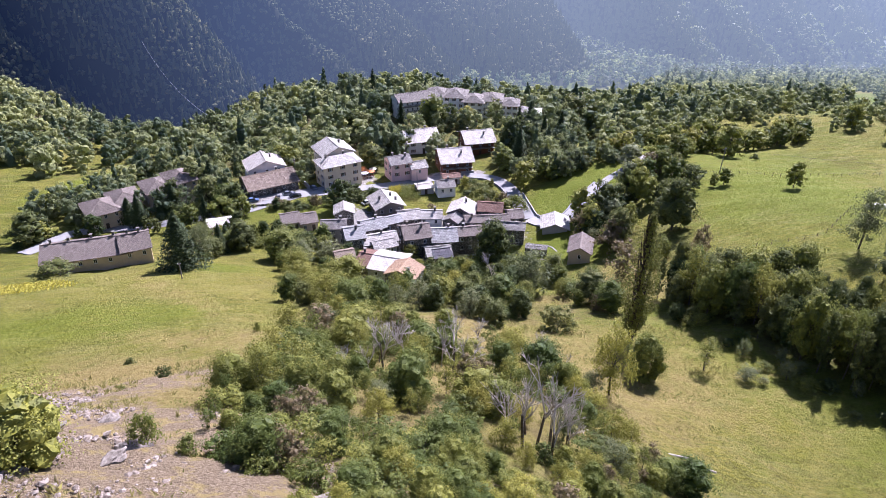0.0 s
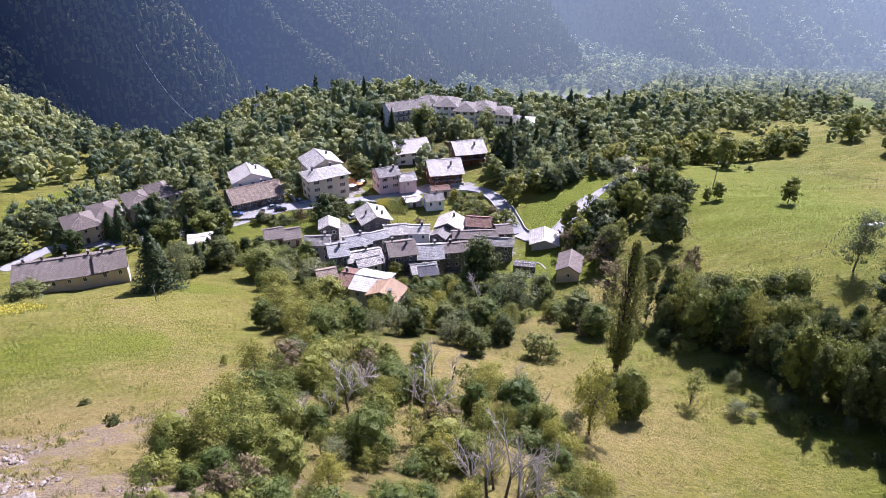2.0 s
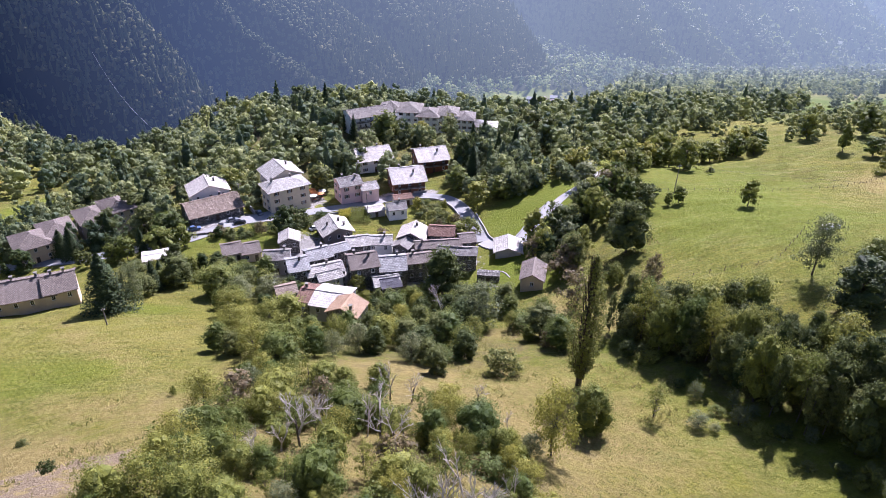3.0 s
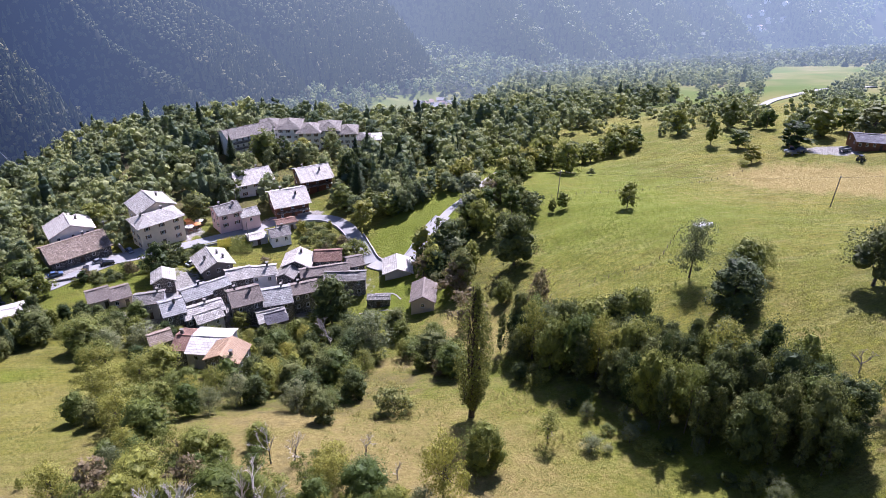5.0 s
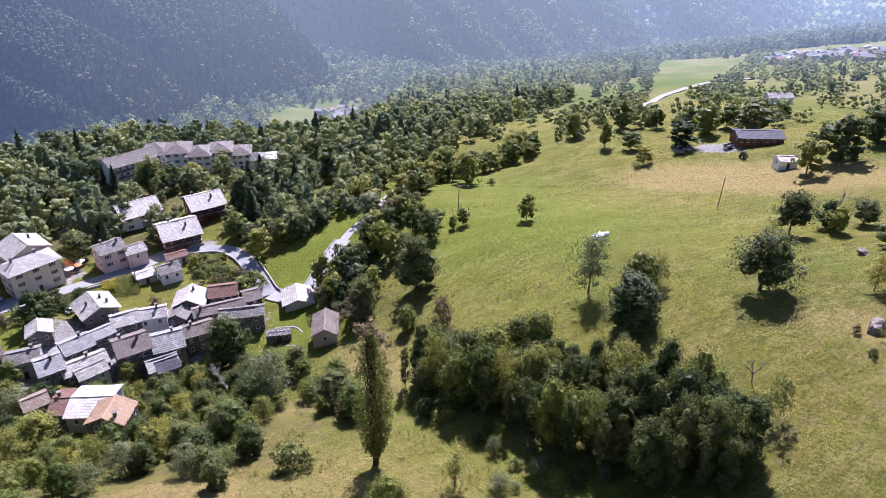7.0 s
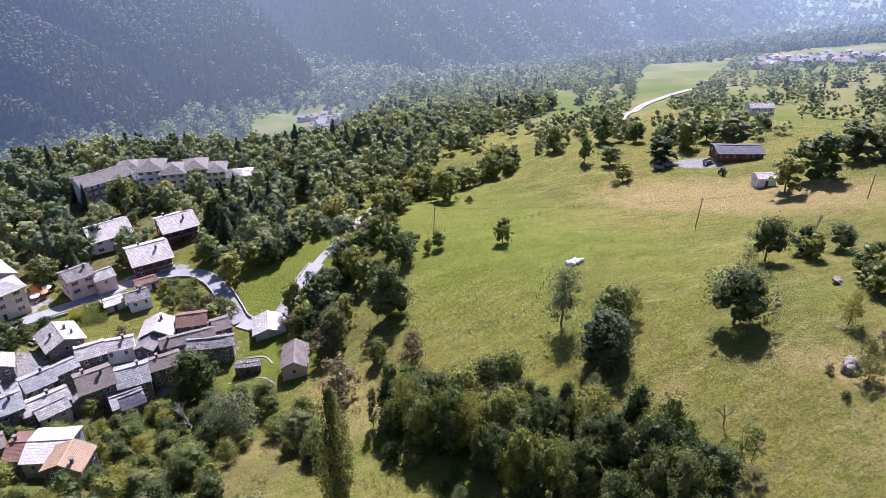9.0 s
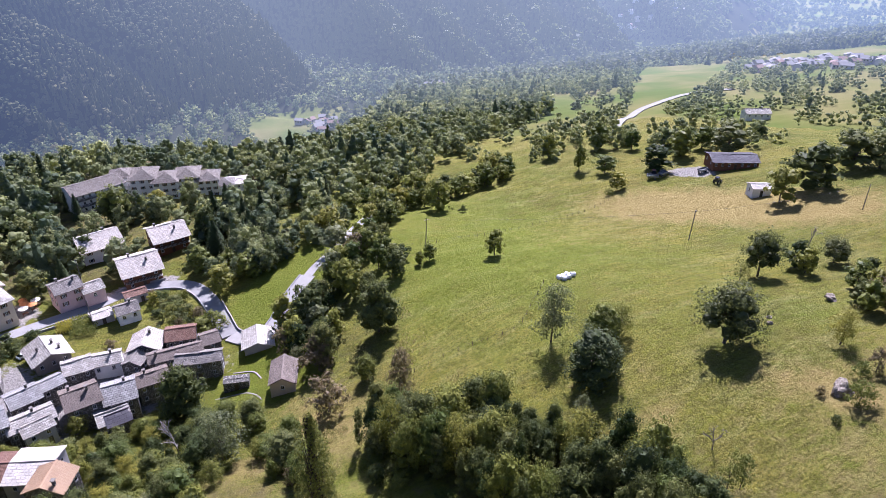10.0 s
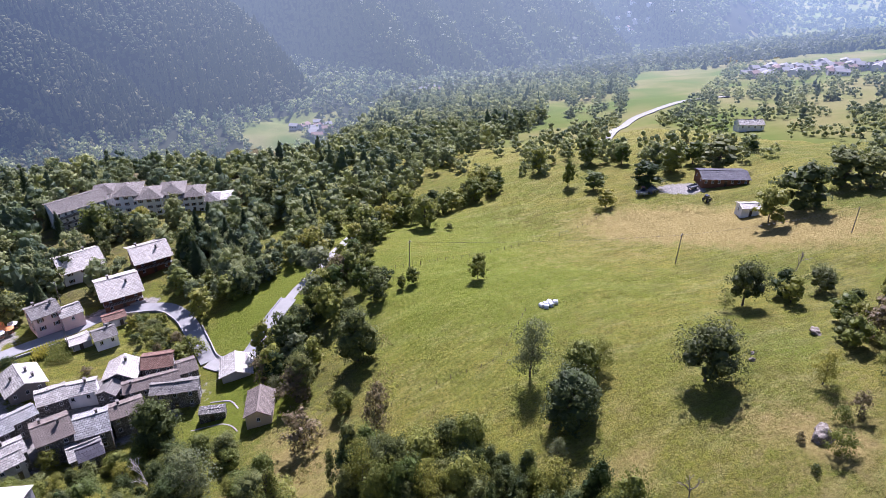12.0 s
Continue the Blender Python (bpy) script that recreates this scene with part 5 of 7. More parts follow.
VILLAGE_TREES = [
    ("fir", -63.4, 147.1, 15.6, 1.65),
    ("silver", -59.5, 150.8, 12.2, 0.63),
    ("fir", -59.9, 165.2, 9.2, 1.11),
    ("dark", -33.7, 207.0, 11.0, 0.98),
    ("broad", -26.6, 252.1, 11.2, 0.94),
    ("broad", -70.2, 207.2, 9.6, 1.30),
    ("fir", -80.9, 225.4, 13.0, 1.66),
    ("dark", -90.4, 212.7, 11.0, 0.96),
    ("fir", -102.2, 204.2, 9.4, 1.70),
    ("broad", -42.6, 162.0, 9.6, 1.32),
    ("dark", 14.9, 174.4, 16.0, 0.95),
    ("silver", 22.5, 148.2, 12.2, 1.08),
    ("broad", -1.5, 337.8, 9.0, 1.57),
    ("broad", -3.4, 304.0, 15.4, 1.07),
    ("yellow", 10.8, 313.0, 7.0, 1.93),
    ("dark", 27.1, 264.4, 16.0, 0.74),
    ("fir", 30.4, 256.1, 13.4, 1.34),
    ("broad", 27.8, 217.1, 10.2, 0.62),
    ("silver", 29.1, 213.0, 10.0, 0.54),
    ("yellow", -8.7, 175.7, 5.6, 1.33),
    ("rust", -3.3, 211.9, 3.0, 1.51),
    ("bush_dark", 10.0, 207.6, 6.0, 0.88),
    ("bush", 25.1, 210.1, 6.0, 1.13),
    ("broad", 21.6, 208.7, 6.0, 1.68),
    ("fir", -2.5, 178.8, 6.4, 1.05),
    ("bush", -16.6, 247.8, 4.4, 1.01),
]
GARDEN_TREES = [
    ("dark", -3.3, 304.5, 15.2, 1.15),
    ("fir", 32.1, 277.0, 17.2, 1.00),
    ("fir", 37.1, 279.9, 18.2, 1.00),
    ("fir", 41.8, 270.6, 13.9, 1.10),
    ("fir", 48.5, 270.1, 15.5, 1.10),
    ("fir", 53.8, 278.6, 11.2, 1.00),
    ("dark", 24.8, 309.7, 12.0, 1.20),
    ("yellow", 11.9, 310.8, 9.0, 1.10),
    ("dark", 16.1, 306.8, 7.6, 1.00),
    ("fir", -23.8, 328.5, 9.5, 1.20),
    ("fir", -18.8, 315.0, 11.6, 1.00),
    ("fir", -36.4, 365.6, 19.1, 1.00),
    ("broad", -30.1, 302.7, 10.3, 1.30),
    ("dark", -34.0, 298.3, 10.9, 1.30),
    ("dark", -38.9, 297.7, 10.8, 1.20),
    ("dark", -17.4, 266.9, 10.7, 1.20),
    ("dark", -27.1, 250.3, 11.2, 1.30),
    ("broad", -23.8, 284.3, 6.7, 1.20),
    ("dark", -36.4, 284.4, 8.9, 1.20),
    ("dark", -41.2, 320.9, 8.3, 1.20),
    ("dark", -1.5, 288.0, 7.0, 1.00),
    ("dark", 66.5, 295.3, 15.5, 0.90),
    ("dark", 60.2, 303.8, 17.5, 1.00),
    ("fir", 63.5, 305.9, 15.9, 0.90),
    ("rust", 50.4, 319.3, 8.2, 1.00),
    ("broad", 52.3, 367.1, 5.2, 1.60),
    ("fir", 77.9, 298.4, 12.3, 1.00),
    ("broad", 24.4, 245.8, 9.7, 1.30),
    ("yellow", 29.5, 226.5, 10.4, 1.10),
    ("broad", 34.0, 243.6, 7.0, 1.20),
    ("dark", 37.5, 216.2, 10.1, 0.90),
    ("broad", 37.8, 233.0, 8.1, 1.20),
    ("silver", 43.3, 229.1, 6.7, 1.20),
    ("broad", 53.0, 225.9, 10.0, 1.30),
    ("yellow", 69.3, 248.3, 10.3, 1.30),
    ("silver", 67.0, 231.3, 9.6, 1.20),
    ("broad", 80.7, 268.5, 9.6, 1.30),
    ("broad", 90.2, 259.9, 12.6, 1.20),
    ("broad", 112.8, 283.7, 14.0, 1.10),
    ("broad", 114.5, 261.0, 13.8, 1.10),
    ("fir", -97.4, 201.1, 11.3, 1.30),
    ("fir", -91.9, 205.8, 10.9, 1.30),
    ("fir", -89.1, 209.9, 11.0, 1.40),
    ("dark", -77.2, 208.3, 12.3, 1.00),
    ("dark", -68.7, 204.7, 10.1, 1.20),
    ("dark", -86.7, 224.9, 13.2, 1.00),
    ("fir", -59.5, 169.4, 8.0, 1.20),
    ("dark", -55.0, 169.7, 9.2, 1.20),
    ("dark", -32.1, 213.0, 8.3, 1.00),
    ("broad", -59.4, 250.2, 11.2, 1.20),
    ("fir", -83.1, 267.5, 11.9, 1.10),
    ("dark", -67.1, 246.5, 11.0, 1.20),
    ("broad", -91.5, 264.7, 10.1, 1.30),
    ("dark", -26.3, 253.9, 9.7, 1.20),
    ("fir", -17.3, 249.5, 14.3, 1.00),
    ("dark", -13.8, 276.7, 9.6, 1.10),
    ("dark", -109.6, 194.7, 7.8, 1.20),
    ("dark", -127.8, 190.6, 10.3, 1.40),
    ("broad", -125.4, 193.5, 6.5, 1.20),
    ("broad", -134.5, 217.5, 7.1, 1.40),
    ("dark", -127.1, 240.2, 6.2, 1.40),
    ("dark", -136.4, 200.6, 6.0, 1.30),
    ("broad", -34.1, 177.9, 7.2, 1.00),
    ("dark", -42.4, 165.8, 10.1, 0.90),
    ("broad", -41.4, 172.6, 6.4, 1.10),
]
BANK_TREES = [
    ("dark", 65.8, 175.7, 16.0, 0.95),
    ("dark", 50.7, 174.4, 12.0, 0.85),
    ("broad", 45.3, 186.6, 10.5, 0.95),
    ("broad", 44.1, 198.0, 11.6, 0.88),
    ("dark", 50.9, 193.0, 13.4, 0.94),
    ("rust", 64.3, 151.5, 8.2, 0.69),
    ("silver", 61.9, 212.8, 10.2, 0.93),
    ("broad", 63.1, 203.0, 11.8, 0.89),
    ("yellow", 47.0, 223.0, 10.4, 1.21),
    ("broad", 57.5, 157.3, 6.8, 0.99),
    ("rust", 46.6, 151.4, 10.6, 1.03),
]
AREA_THICKET = [(-41, 156), (-35, 171), (-21, 156), (-3, 159), (12, 149), (18, 123), (11, 107), (-2, 113), (-14, 101), (-25, 104), (-34, 125)]
AREA_RAVINE = [(47, 132), (57, 134), (72, 124), (81, 111), (87, 100), (91, 90), (90, 82), (83, 75), (74, 83), (67, 93), (62, 105), (57, 117), (50, 126)]
AREA_RAVINELOW = [(46, 122), (53, 111), (57, 99), (62, 86), (68, 77), (79, 71), (83, 75), (74, 83), (67, 93), (62, 105), (57, 117), (50, 126)]
AREA_BANK = [(43, 199), (59, 215), (76, 230), (85, 212), (74, 193), (59, 186), (48, 169), (45, 176), (42, 189)]
AREA_FRONT = [(-5, 163), (12, 175), (29, 163), (41, 138), (39, 126), (25, 131), (8, 127), (-3, 139)]
AREA_HOTELW = [(-34, 266), (-25, 298), (-9, 302), (-8, 371), (30, 327), (58, 284), (57, 243), (41, 230), (32, 251), (25, 261), (8, 308), (-7, 274), (-18, 268)]
AREA_ROAD = [(19, 260), (35, 260), (58, 284), (75, 275), (87, 268), (63, 226), (51, 217), (38, 212), (29, 211), (25, 224)]
AREA_LEFT = [(-151, 226), (-150, 245), (-135, 246), (-123, 263), (-107, 288), (-83, 252), (-71, 206), (-81, 199), (-102, 205), (-120, 203), (-133, 194)]
AREA_REDGE = [(167, 125), (188, 130), (181, 117), (145, 91), (147, 106)]
AREA_CRESTW = [(176, 312), (217, 360), (246, 344), (235, 299), (269, 308), (282, 272), (261, 249), (242, 258), (220, 253), (218, 274), (196, 286), (176, 290)]
AREA_ROADLOW = [(50, 202), (58, 215), (67, 226), (81, 246), (103, 278), (106, 270), (83, 235), (71, 220), (63, 207), (55, 194)]
AREA_ROADIN = [(34, 215), (43, 219), (50, 224), (64, 239), (83, 271), (113, 312), (118, 319), (90, 301), (59, 255), (43, 241)]
AREA_ROADLINE = [(87, 250), (109, 281), (163, 310), (169, 299), (157, 284), (110, 268), (85, 237)]
AREA_LMEADOW = [(-161, 232), (-158, 264), (-131, 294), (-121, 274), (-137, 241), (-152, 215)]
AREA_HILL = [(66, 174), (61, 206), (81, 228), (106, 258), (157, 291), (188, 318), (203, 278), (211, 242), (254, 183), (123, 78), (59, 121)]
AREA_FIELDA = [(246, 406), (347, 584), (357, 566), (256, 389)]
AREA_FIELDB = [(238, 326), (442, 492), (665, 702), (579, 762)]
AREA_VILLF = [(98, 735), (88, 800), (120, 842), (165, 850), (225, 862), (232, 825), (205, 790), (195, 740)]

AREA_HEDGE = [(-61, 154), (-59, 162), (-53, 170), (-46, 173), (-40, 159), (-35, 162), (-39, 185), (-47, 188), (-50, 180), (-60, 188), (-66, 183), (-68, 172)]
AREA_ROWFRONT = [(-127, 181), (-125, 186), (-113, 192), (-100, 196), (-88, 191), (-91, 198), (-104, 203), (-117, 198), (-130, 193), (-133, 190)]
AREA_ROWEND = [(-82, 192), (-73, 193), (-65, 197), (-62, 202), (-68, 206), (-77, 205), (-83, 203)]
AREA_VERGE = [(27, 219), (35, 227), (46, 232), (58, 243), (64, 238), (53, 222), (40, 205), (30, 210)]
AREA_LAWNS = ([(-23, 308), (-12, 326), (-8, 306), (-18, 299)], [(20, 292), (31, 310), (35, 306), (26, 282)], [(50, 254), (50, 274), (64, 290), (68, 284), (61, 259)])

for _set in (HILL_TREES, CREST_TREES, MEADOW_TREES, VILLAGE_TREES, GARDEN_TREES, BANK_TREES):
    for _kind, _x, _y, _h, _w in _set:
        if not open_ground(np.array(_x), np.array(_y)):
            tree(_kind, _x, _y, _h, _w)


DEAD_SPOTS = [(-7.5, 72.5), (-5.0, 74.5), (1.9, 77.0), (3.5, 75.5), (8.8, 53.5), (10.6, 55.5), (12.4, 57.0), (2.7, 93.1), (6.0, 93.5), (-12.0, 68.0), (16.5, 95.0), (-17.1, 59.9)]


def grove(area, count, kinds, tall, seed, gap=2.4, wide=(0.8, 1.25)):
    """Scatters single trees over an area of the plan, clear of houses and roads."""
    rnd = random.Random(seed)
    xs, ys = [p[0] for p in area], [p[1] for p in area]
    placed = []
    names, weights = zip(*kinds)
    for _ in range(count * 25):
        if len(placed) >= count:
            break
        x, y = rnd.uniform(min(xs), max(xs)), rnd.uniform(min(ys), max(ys))
        if not inside(area, np.array(x), np.array(y)) or any(math.hypot(x - a, y - b) < gap for a, b in placed):
            continue
        if any(abs(x - a) < 1.7 and -4.0 < y - b < 1.2 for a, b in DEAD_SPOTS) or house_gap(np.array(x), np.array(y)) < 0.8 or road_distance(np.array([x]), np.array([y]))[0] < 4.5:
            continue
        if open_ground(np.array(x), np.array(y)):
            continue
        placed.append((x, y))
        kind = rnd.choices(names, weights)[0]
        h = rnd.uniform(*tall) * (0.5 if kind.startswith("bush") else 1.25 if kind == "fir" else 1.0)
        tree(kind, x, y, h, rnd.uniform(*wide) * (1.5 if kind.startswith("bush") else 1.0))


grove([(-19, 39), (-20, 50), (26, 54), (4, 29), (-7, 26), (-12, 33)], 115, (("dense", 4), ("yellow", 2), ("thin", 1.5), ("bush", 7), ("rust", 0.5)), (2.0, 4.4), 1, 1.5)
grove([(-21, 50), (-22, 57), (-23, 87), (-19, 105), (-8, 101), (6, 98), (13, 86), (24, 80), (23, 64), (29, 54)], 135, (("dense", 4), ("broad", 1), ("yellow", 3.5), ("thin", 5), ("bush", 3), ("silver", 0.8), ("rust", 0.4)), (2.8, 7.0), 61, 1.7)
grove(AREA_THICKET, 60, (("broad", 5), ("yellow", 2), ("dark", 2), ("silver", 2), ("bush", 2)), (4.5, 8.5), 2, 3.0)
grove(AREA_RAVINE, 92, (("dark", 4), ("shade", 2), ("broad", 2.5), ("silver", 0.6), ("slim", 7), ("thin", 1), ("yellow", 1.0)), (8.0, 15.0), 3, 2.9, (0.50, 0.90))
grove(AREA_RAVINELOW, 22, (("bush_dark", 3), ("bush", 1.5), ("silver", 1), ("dark", 1)), (2.6, 5.2), 23, 3.2)
for _k, _x, _y, _h, _w in (("yellow", 80.0, 101.5, 11.5, 0.72), ("slim", 89.5, 81.5, 12.0, 1.25), ("dark", 86.0, 78.5, 7.5, 0.9)):
    tree(_k, _x, _y, _h, _w)
grove([(8, 240), (20, 236), (23, 226), (25, 214), (14, 211), (9, 222)], 34, (("bush", 3), ("bush_dark", 3), ("yellow", 1), ("rust", 0.5)), (2.4, 4.8), 21, 1.7)
grove([(-30, 222), (-24, 224), (-22, 216), (-27, 212), (-33, 214)], 8, (("bush_dark", 3), ("dark", 1)), (3.0, 6.0), 22, 2.4)
grove([(-60, 205), (-54, 209.5), (-40, 214.5), (-30, 218.5), (-28, 215), (-38, 209), (-48, 203)], 26, (("bush_dark", 4), ("bush", 2), ("dark", 1), ("rust", 0.5)), (2.6, 5.0), 54, 2.0)
grove(AREA_ROADLOW, 34, (("dark", 3), ("broad", 4), ("bush_dark", 2), ("yellow", 1), ("rust", 1)), (4.5, 9.0), 14, 2.6)
grove(AREA_ROADIN, 26, (("broad", 4), ("yellow", 3), ("silver", 1), ("bush", 2)), (4.0, 8.5), 15, 2.6)
grove([(-31, 166), (-20, 170), (-6, 170), (10, 172), (12, 164), (-4, 160), (-18, 161), (-30, 157)], 30, (("dark", 2), ("dense", 3), ("yellow", 2), ("bush_dark", 3), ("bush", 2)), (3.0, 6.5), 41, 2.4)
grove(AREA_HEDGE, 40, (("dark", 3), ("dense", 2), ("yellow", 1.5), ("bush_dark", 3), ("bush", 2), ("fir", 0.6), ("silver", 1)), (3.0, 7.0), 51, 2.3)
grove(AREA_ROWFRONT, 26, (("dark", 3), ("bush_dark", 3), ("fir", 1), ("bush", 1)), (3.0, 6.0), 52, 2.4)
grove(AREA_ROWEND, 16, (("dark", 3), ("broad", 2), ("fir", 1.5)), (5.0, 9.0), 53, 3.0)
grove(AREA_BANK, 34, (("dark", 4), ("broad", 4), ("silver", 1), ("bush_dark", 3), ("rust", 1)), (5.0, 9.5), 4, 3.0)
grove(AREA_FRONT, 46, (("dark", 4), ("broad", 4), ("yellow", 1), ("bush", 2), ("rust", 1)), (4.0, 8.5), 5, 2.6)
grove(AREA_REDGE, 14, (("dark", 3), ("rust", 3), ("yellow", 2), ("broad", 2)), (6.0, 10.0), 10, 3.2)
grove(AREA_ROADLINE, 36, (("broad", 6), ("yellow", 3), ("dark", 2)), (6.5, 10.5), 11, 3.4)


def mountain_wood(count, seed):
    """Thousands of small trees on the mountainside: ragged cones and rounded crowns, one mass."""
    rng = np.random.default_rng(seed)
    az, far = rng.uniform(radians(-36), radians(43), count * 9), np.sqrt(rng.uniform(740.0 ** 2, 1700.0 ** 2, count * 9))
    x, y = far * np.sin(az), far * np.cos(az)
    up = mountain_height(x, y)
    ok = (up > far_h(x, y) - 0.5) & (up < -0.145 * far + 105)
    x, y = x[ok], y[ok]
    taken, free = set(), []
    for i in range(len(x)):
        cell = (int(x[i] // 4.6), int(y[i] // 4.6))
        if cell not in taken:
            taken.add(cell)
            free.append(i)
    x, y = x[free][:count], y[free][:count]
    n = len(x)
    fold = np.array([noise.noise(Vector((a / 90, b / 90, 3.3))) + 0.5 * noise.noise(Vector((a / 30, b / 30, 7.1))) for a, b in zip(x, y)])
    fir = rng.random(n) < np.clip(0.38 + 0.9 * fold, 0.08, 0.85)
    foot = np.column_stack([x, y, ground_height(x, y) - 1.5])
    out, tint = [], []
    k = int(fir.sum())
    h, r = rng.uniform(10, 19, k), rng.uniform(2.3, 3.6, k)
    for lo, hi, wide in ((0.10, 0.62, 1.0), (0.40, 1.0, 0.68)):
        a = np.linspace(0, 2 * math.pi, 6, endpoint=False)[None] + rng.uniform(0, 6.28, (k, 1))
        rr = r[:, None] * wide * rng.uniform(0.65, 1.25, (k, 6))
        ring = foot[fir][:, None] + np.stack([rr * np.cos(a), rr * np.sin(a), (lo * h)[:, None] + rng.uniform(-0.9, 0.9, (k, 6))], 2)
        tip = foot[fir] + np.column_stack([rng.normal(0, 0.25, k), rng.normal(0, 0.25, k), hi * h])
        out.append(np.stack([ring, np.roll(ring, -1, 1), np.repeat(tip[:, None], 6, 1)], 2).reshape(-1, 3, 3))
        tint.append(np.repeat(rng.uniform(0.05, 0.4, k), 6))
    c, m = foot[~fir], n - k
    r = rng.uniform(1.8, 3.3, m)
    shade = np.clip(0.15 + 0.5 * rng.beta(1.6, 1.6, m) + 0.6 * fold[~fir], 0, 0.72)
    for dx, s in ((0.0, 1.0), (0.75, 0.62)):
        a = rng.uniform(0, 6.28, m)
        mid = c + np.column_stack([r * dx * np.cos(a), r * dx * np.sin(a), r * rng.uniform(1.0, 1.6, m) + 2.0])
        out.append(clump_tris(rng, mid, r * s, 1.05))
        tint.append(np.repeat(shade, 20))
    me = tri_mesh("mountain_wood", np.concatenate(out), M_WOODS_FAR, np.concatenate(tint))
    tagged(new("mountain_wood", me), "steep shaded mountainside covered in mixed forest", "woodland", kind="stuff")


def beyond_village(x, y, rng):
    clear = inside(AREA_HILL, x, y) | inside(AREA_FIELDA, x, y) | inside(AREA_VILLF, x, y) | open_ground(x, y) | (house_gap(x, y) < 3) | (house_gap(x, y + 8) < 1) | (road_distance(x, y) < 5)
    clear |= (y < 262 + 0.9 * np.maximum(0, x - 60)) & (x > -52) | ((y < 300) & (x > 170)) | (np.hypot(x - 10, y - 318) < 40) | inside(AREA_LMEADOW, x, y) | ((x < -138 + (y - 216) * 0.38) & (x > -152 + (y - 216) * 0.38) & (y < 290))
    clear |= (ground_height(x, y) < -146) & (rng.random(len(x)) < 0.3)
    return ~clear


def orchards(x, y, rng):
    n = np.array([noise.noise(Vector((a / 55, b / 38, 4.2))) + 0.5 * noise.noise(Vector((a / 17, b / 17, 1.2))) for a, b in zip(x, y)])
    road = np.abs((y - 314) - 0.93 * (x - 229)) < 16
    return (n > -0.06 - 0.12 * (y > 430)) & ~inside(AREA_HILL, x, y) & ~road & (house_gap(x, y) < 1e4) & (house_gap(x, y) > 5) & ~inside(AREA_FIELDA, x, y) & ~inside(AREA_FIELDB, x, y) & ((y > 285) | (x > 262))


def row_gardens(x, y, rng):
    part_of = inside(AREA_LEFT, x, y) | ((x > -82) & (x < -42) & (y > 214) & (y < 272)) | ((x > -48) & (x < -14) & (y > 236) & (y < 262))
    part_of &= ~((x < -136 + (y - 216) * 0.38) & (y < 300))
    return part_of & (house_gap(x, y) > 2.0) & (house_gap(x, y + 7) > 0.5) & (road_distance(x, y) > 4.0)


def in_area(area):
    return lambda x, y, rng: inside(area, x, y) & ~open_ground(x, y) & (house_gap(x, y) > 2.0) & (house_gap(x, y + 7) > 0.5) & (house_gap(x, y + 13) > -1) & (house_gap(x, y + 20) > -1) & (road_distance(x, y) > 4.5)


wood("hotel_wood", "mixed trees in the hotel grounds", (-40, 70, 225, 370), 120, 27, (7, 13), (2.4, 4.2), 700, 0.42, conifers=0.12, keep=in_area(AREA_HOTELW), lobes=8)
wood("roadside_wood", "autumn trees below the road bend", (10, 95, 205, 295), 80, 28, (5, 10), (2.0, 3.6), 800, 0.40, conifers=0.0, keep=in_area(AREA_ROAD), lobes=8)
wood("garden_wood", "trees between the row houses", (-160, -40, 190, 285), 150, 29, (6, 12), (2.2, 4.0), 600, 0.42, conifers=0.06, keep=row_gardens, lobes=8)
wood("valley_edge_wood", "mixed autumn trees behind the hamlet", (-330, 330, 250, 470), 950, 5, (9, 15), (3.8, 6.2), 420, 0.52, conifers=0.08, keep=lambda x, y, rng: beyond_village(x, y, rng) & (y < 440 + 0.1 * x), lobes=8, apart=7.4)
wood("valley_wood", "mixed autumn woodland falling to the river", (-330, 480, 400, 990), 2600, 6, (9, 14), (3.8, 6.2), 90, 0.9, M_WOODS_VALLEY, conifers=0.10, keep=lambda x, y, rng: beyond_village(x, y, rng) & (y >= 440 + 0.1 * x) & (mountain_height(x, y) < far_h(x, y) - 1) & ~inside(AREA_FIELDA, x, y) & ~((x > 330) & (y < 560)) & (np.hypot((x - 318) / 1.5, y - 808) > 30), lobes=6, apart=7.0)
wood("crest_hedge", "hedgerow trees beyond the pasture crest", (150, 420, 240, 420), 130, 16, (6, 11), (2.6, 4.4), 330, 0.5, conifers=0.0, keep=lambda x, y, rng: inside(AREA_CRESTW, x, y) & (house_gap(x, y) > 3) & (house_gap(x, y + 8) > 1), lobes=8)
wood("gorge_wood", "dark woodland down in the gorge", (-560, -60, 450, 860), 1500, 15, (8, 14), (3.2, 5.4), 26, 2.2, M_WOODS_FAR, 0.35, lobes=4, apart=6.0)
wood("orchard_wood", "scattered orchard trees and hedges between fields", (150, 700, 200, 800), 1900, 8, (5, 10), (2.4, 4.8), 110, 0.70, M_WOODS_VALLEY, 0.03, orchards, lobes=5)
wood("back_wood", "hazy woods beyond the far fields", (180, 1050, 600, 1080), 1700, 33, (9, 15), (4.0, 7.0), 34, 2.4, M_WOODS_BACK, 0.15, lambda x, y, rng: (y > 640 + 0.12 * x) & ~inside(AREA_FIELDB, x, y) & (house_gap(x, y) > 4), 1.0, 3)
mountain_wood(19000, 7)
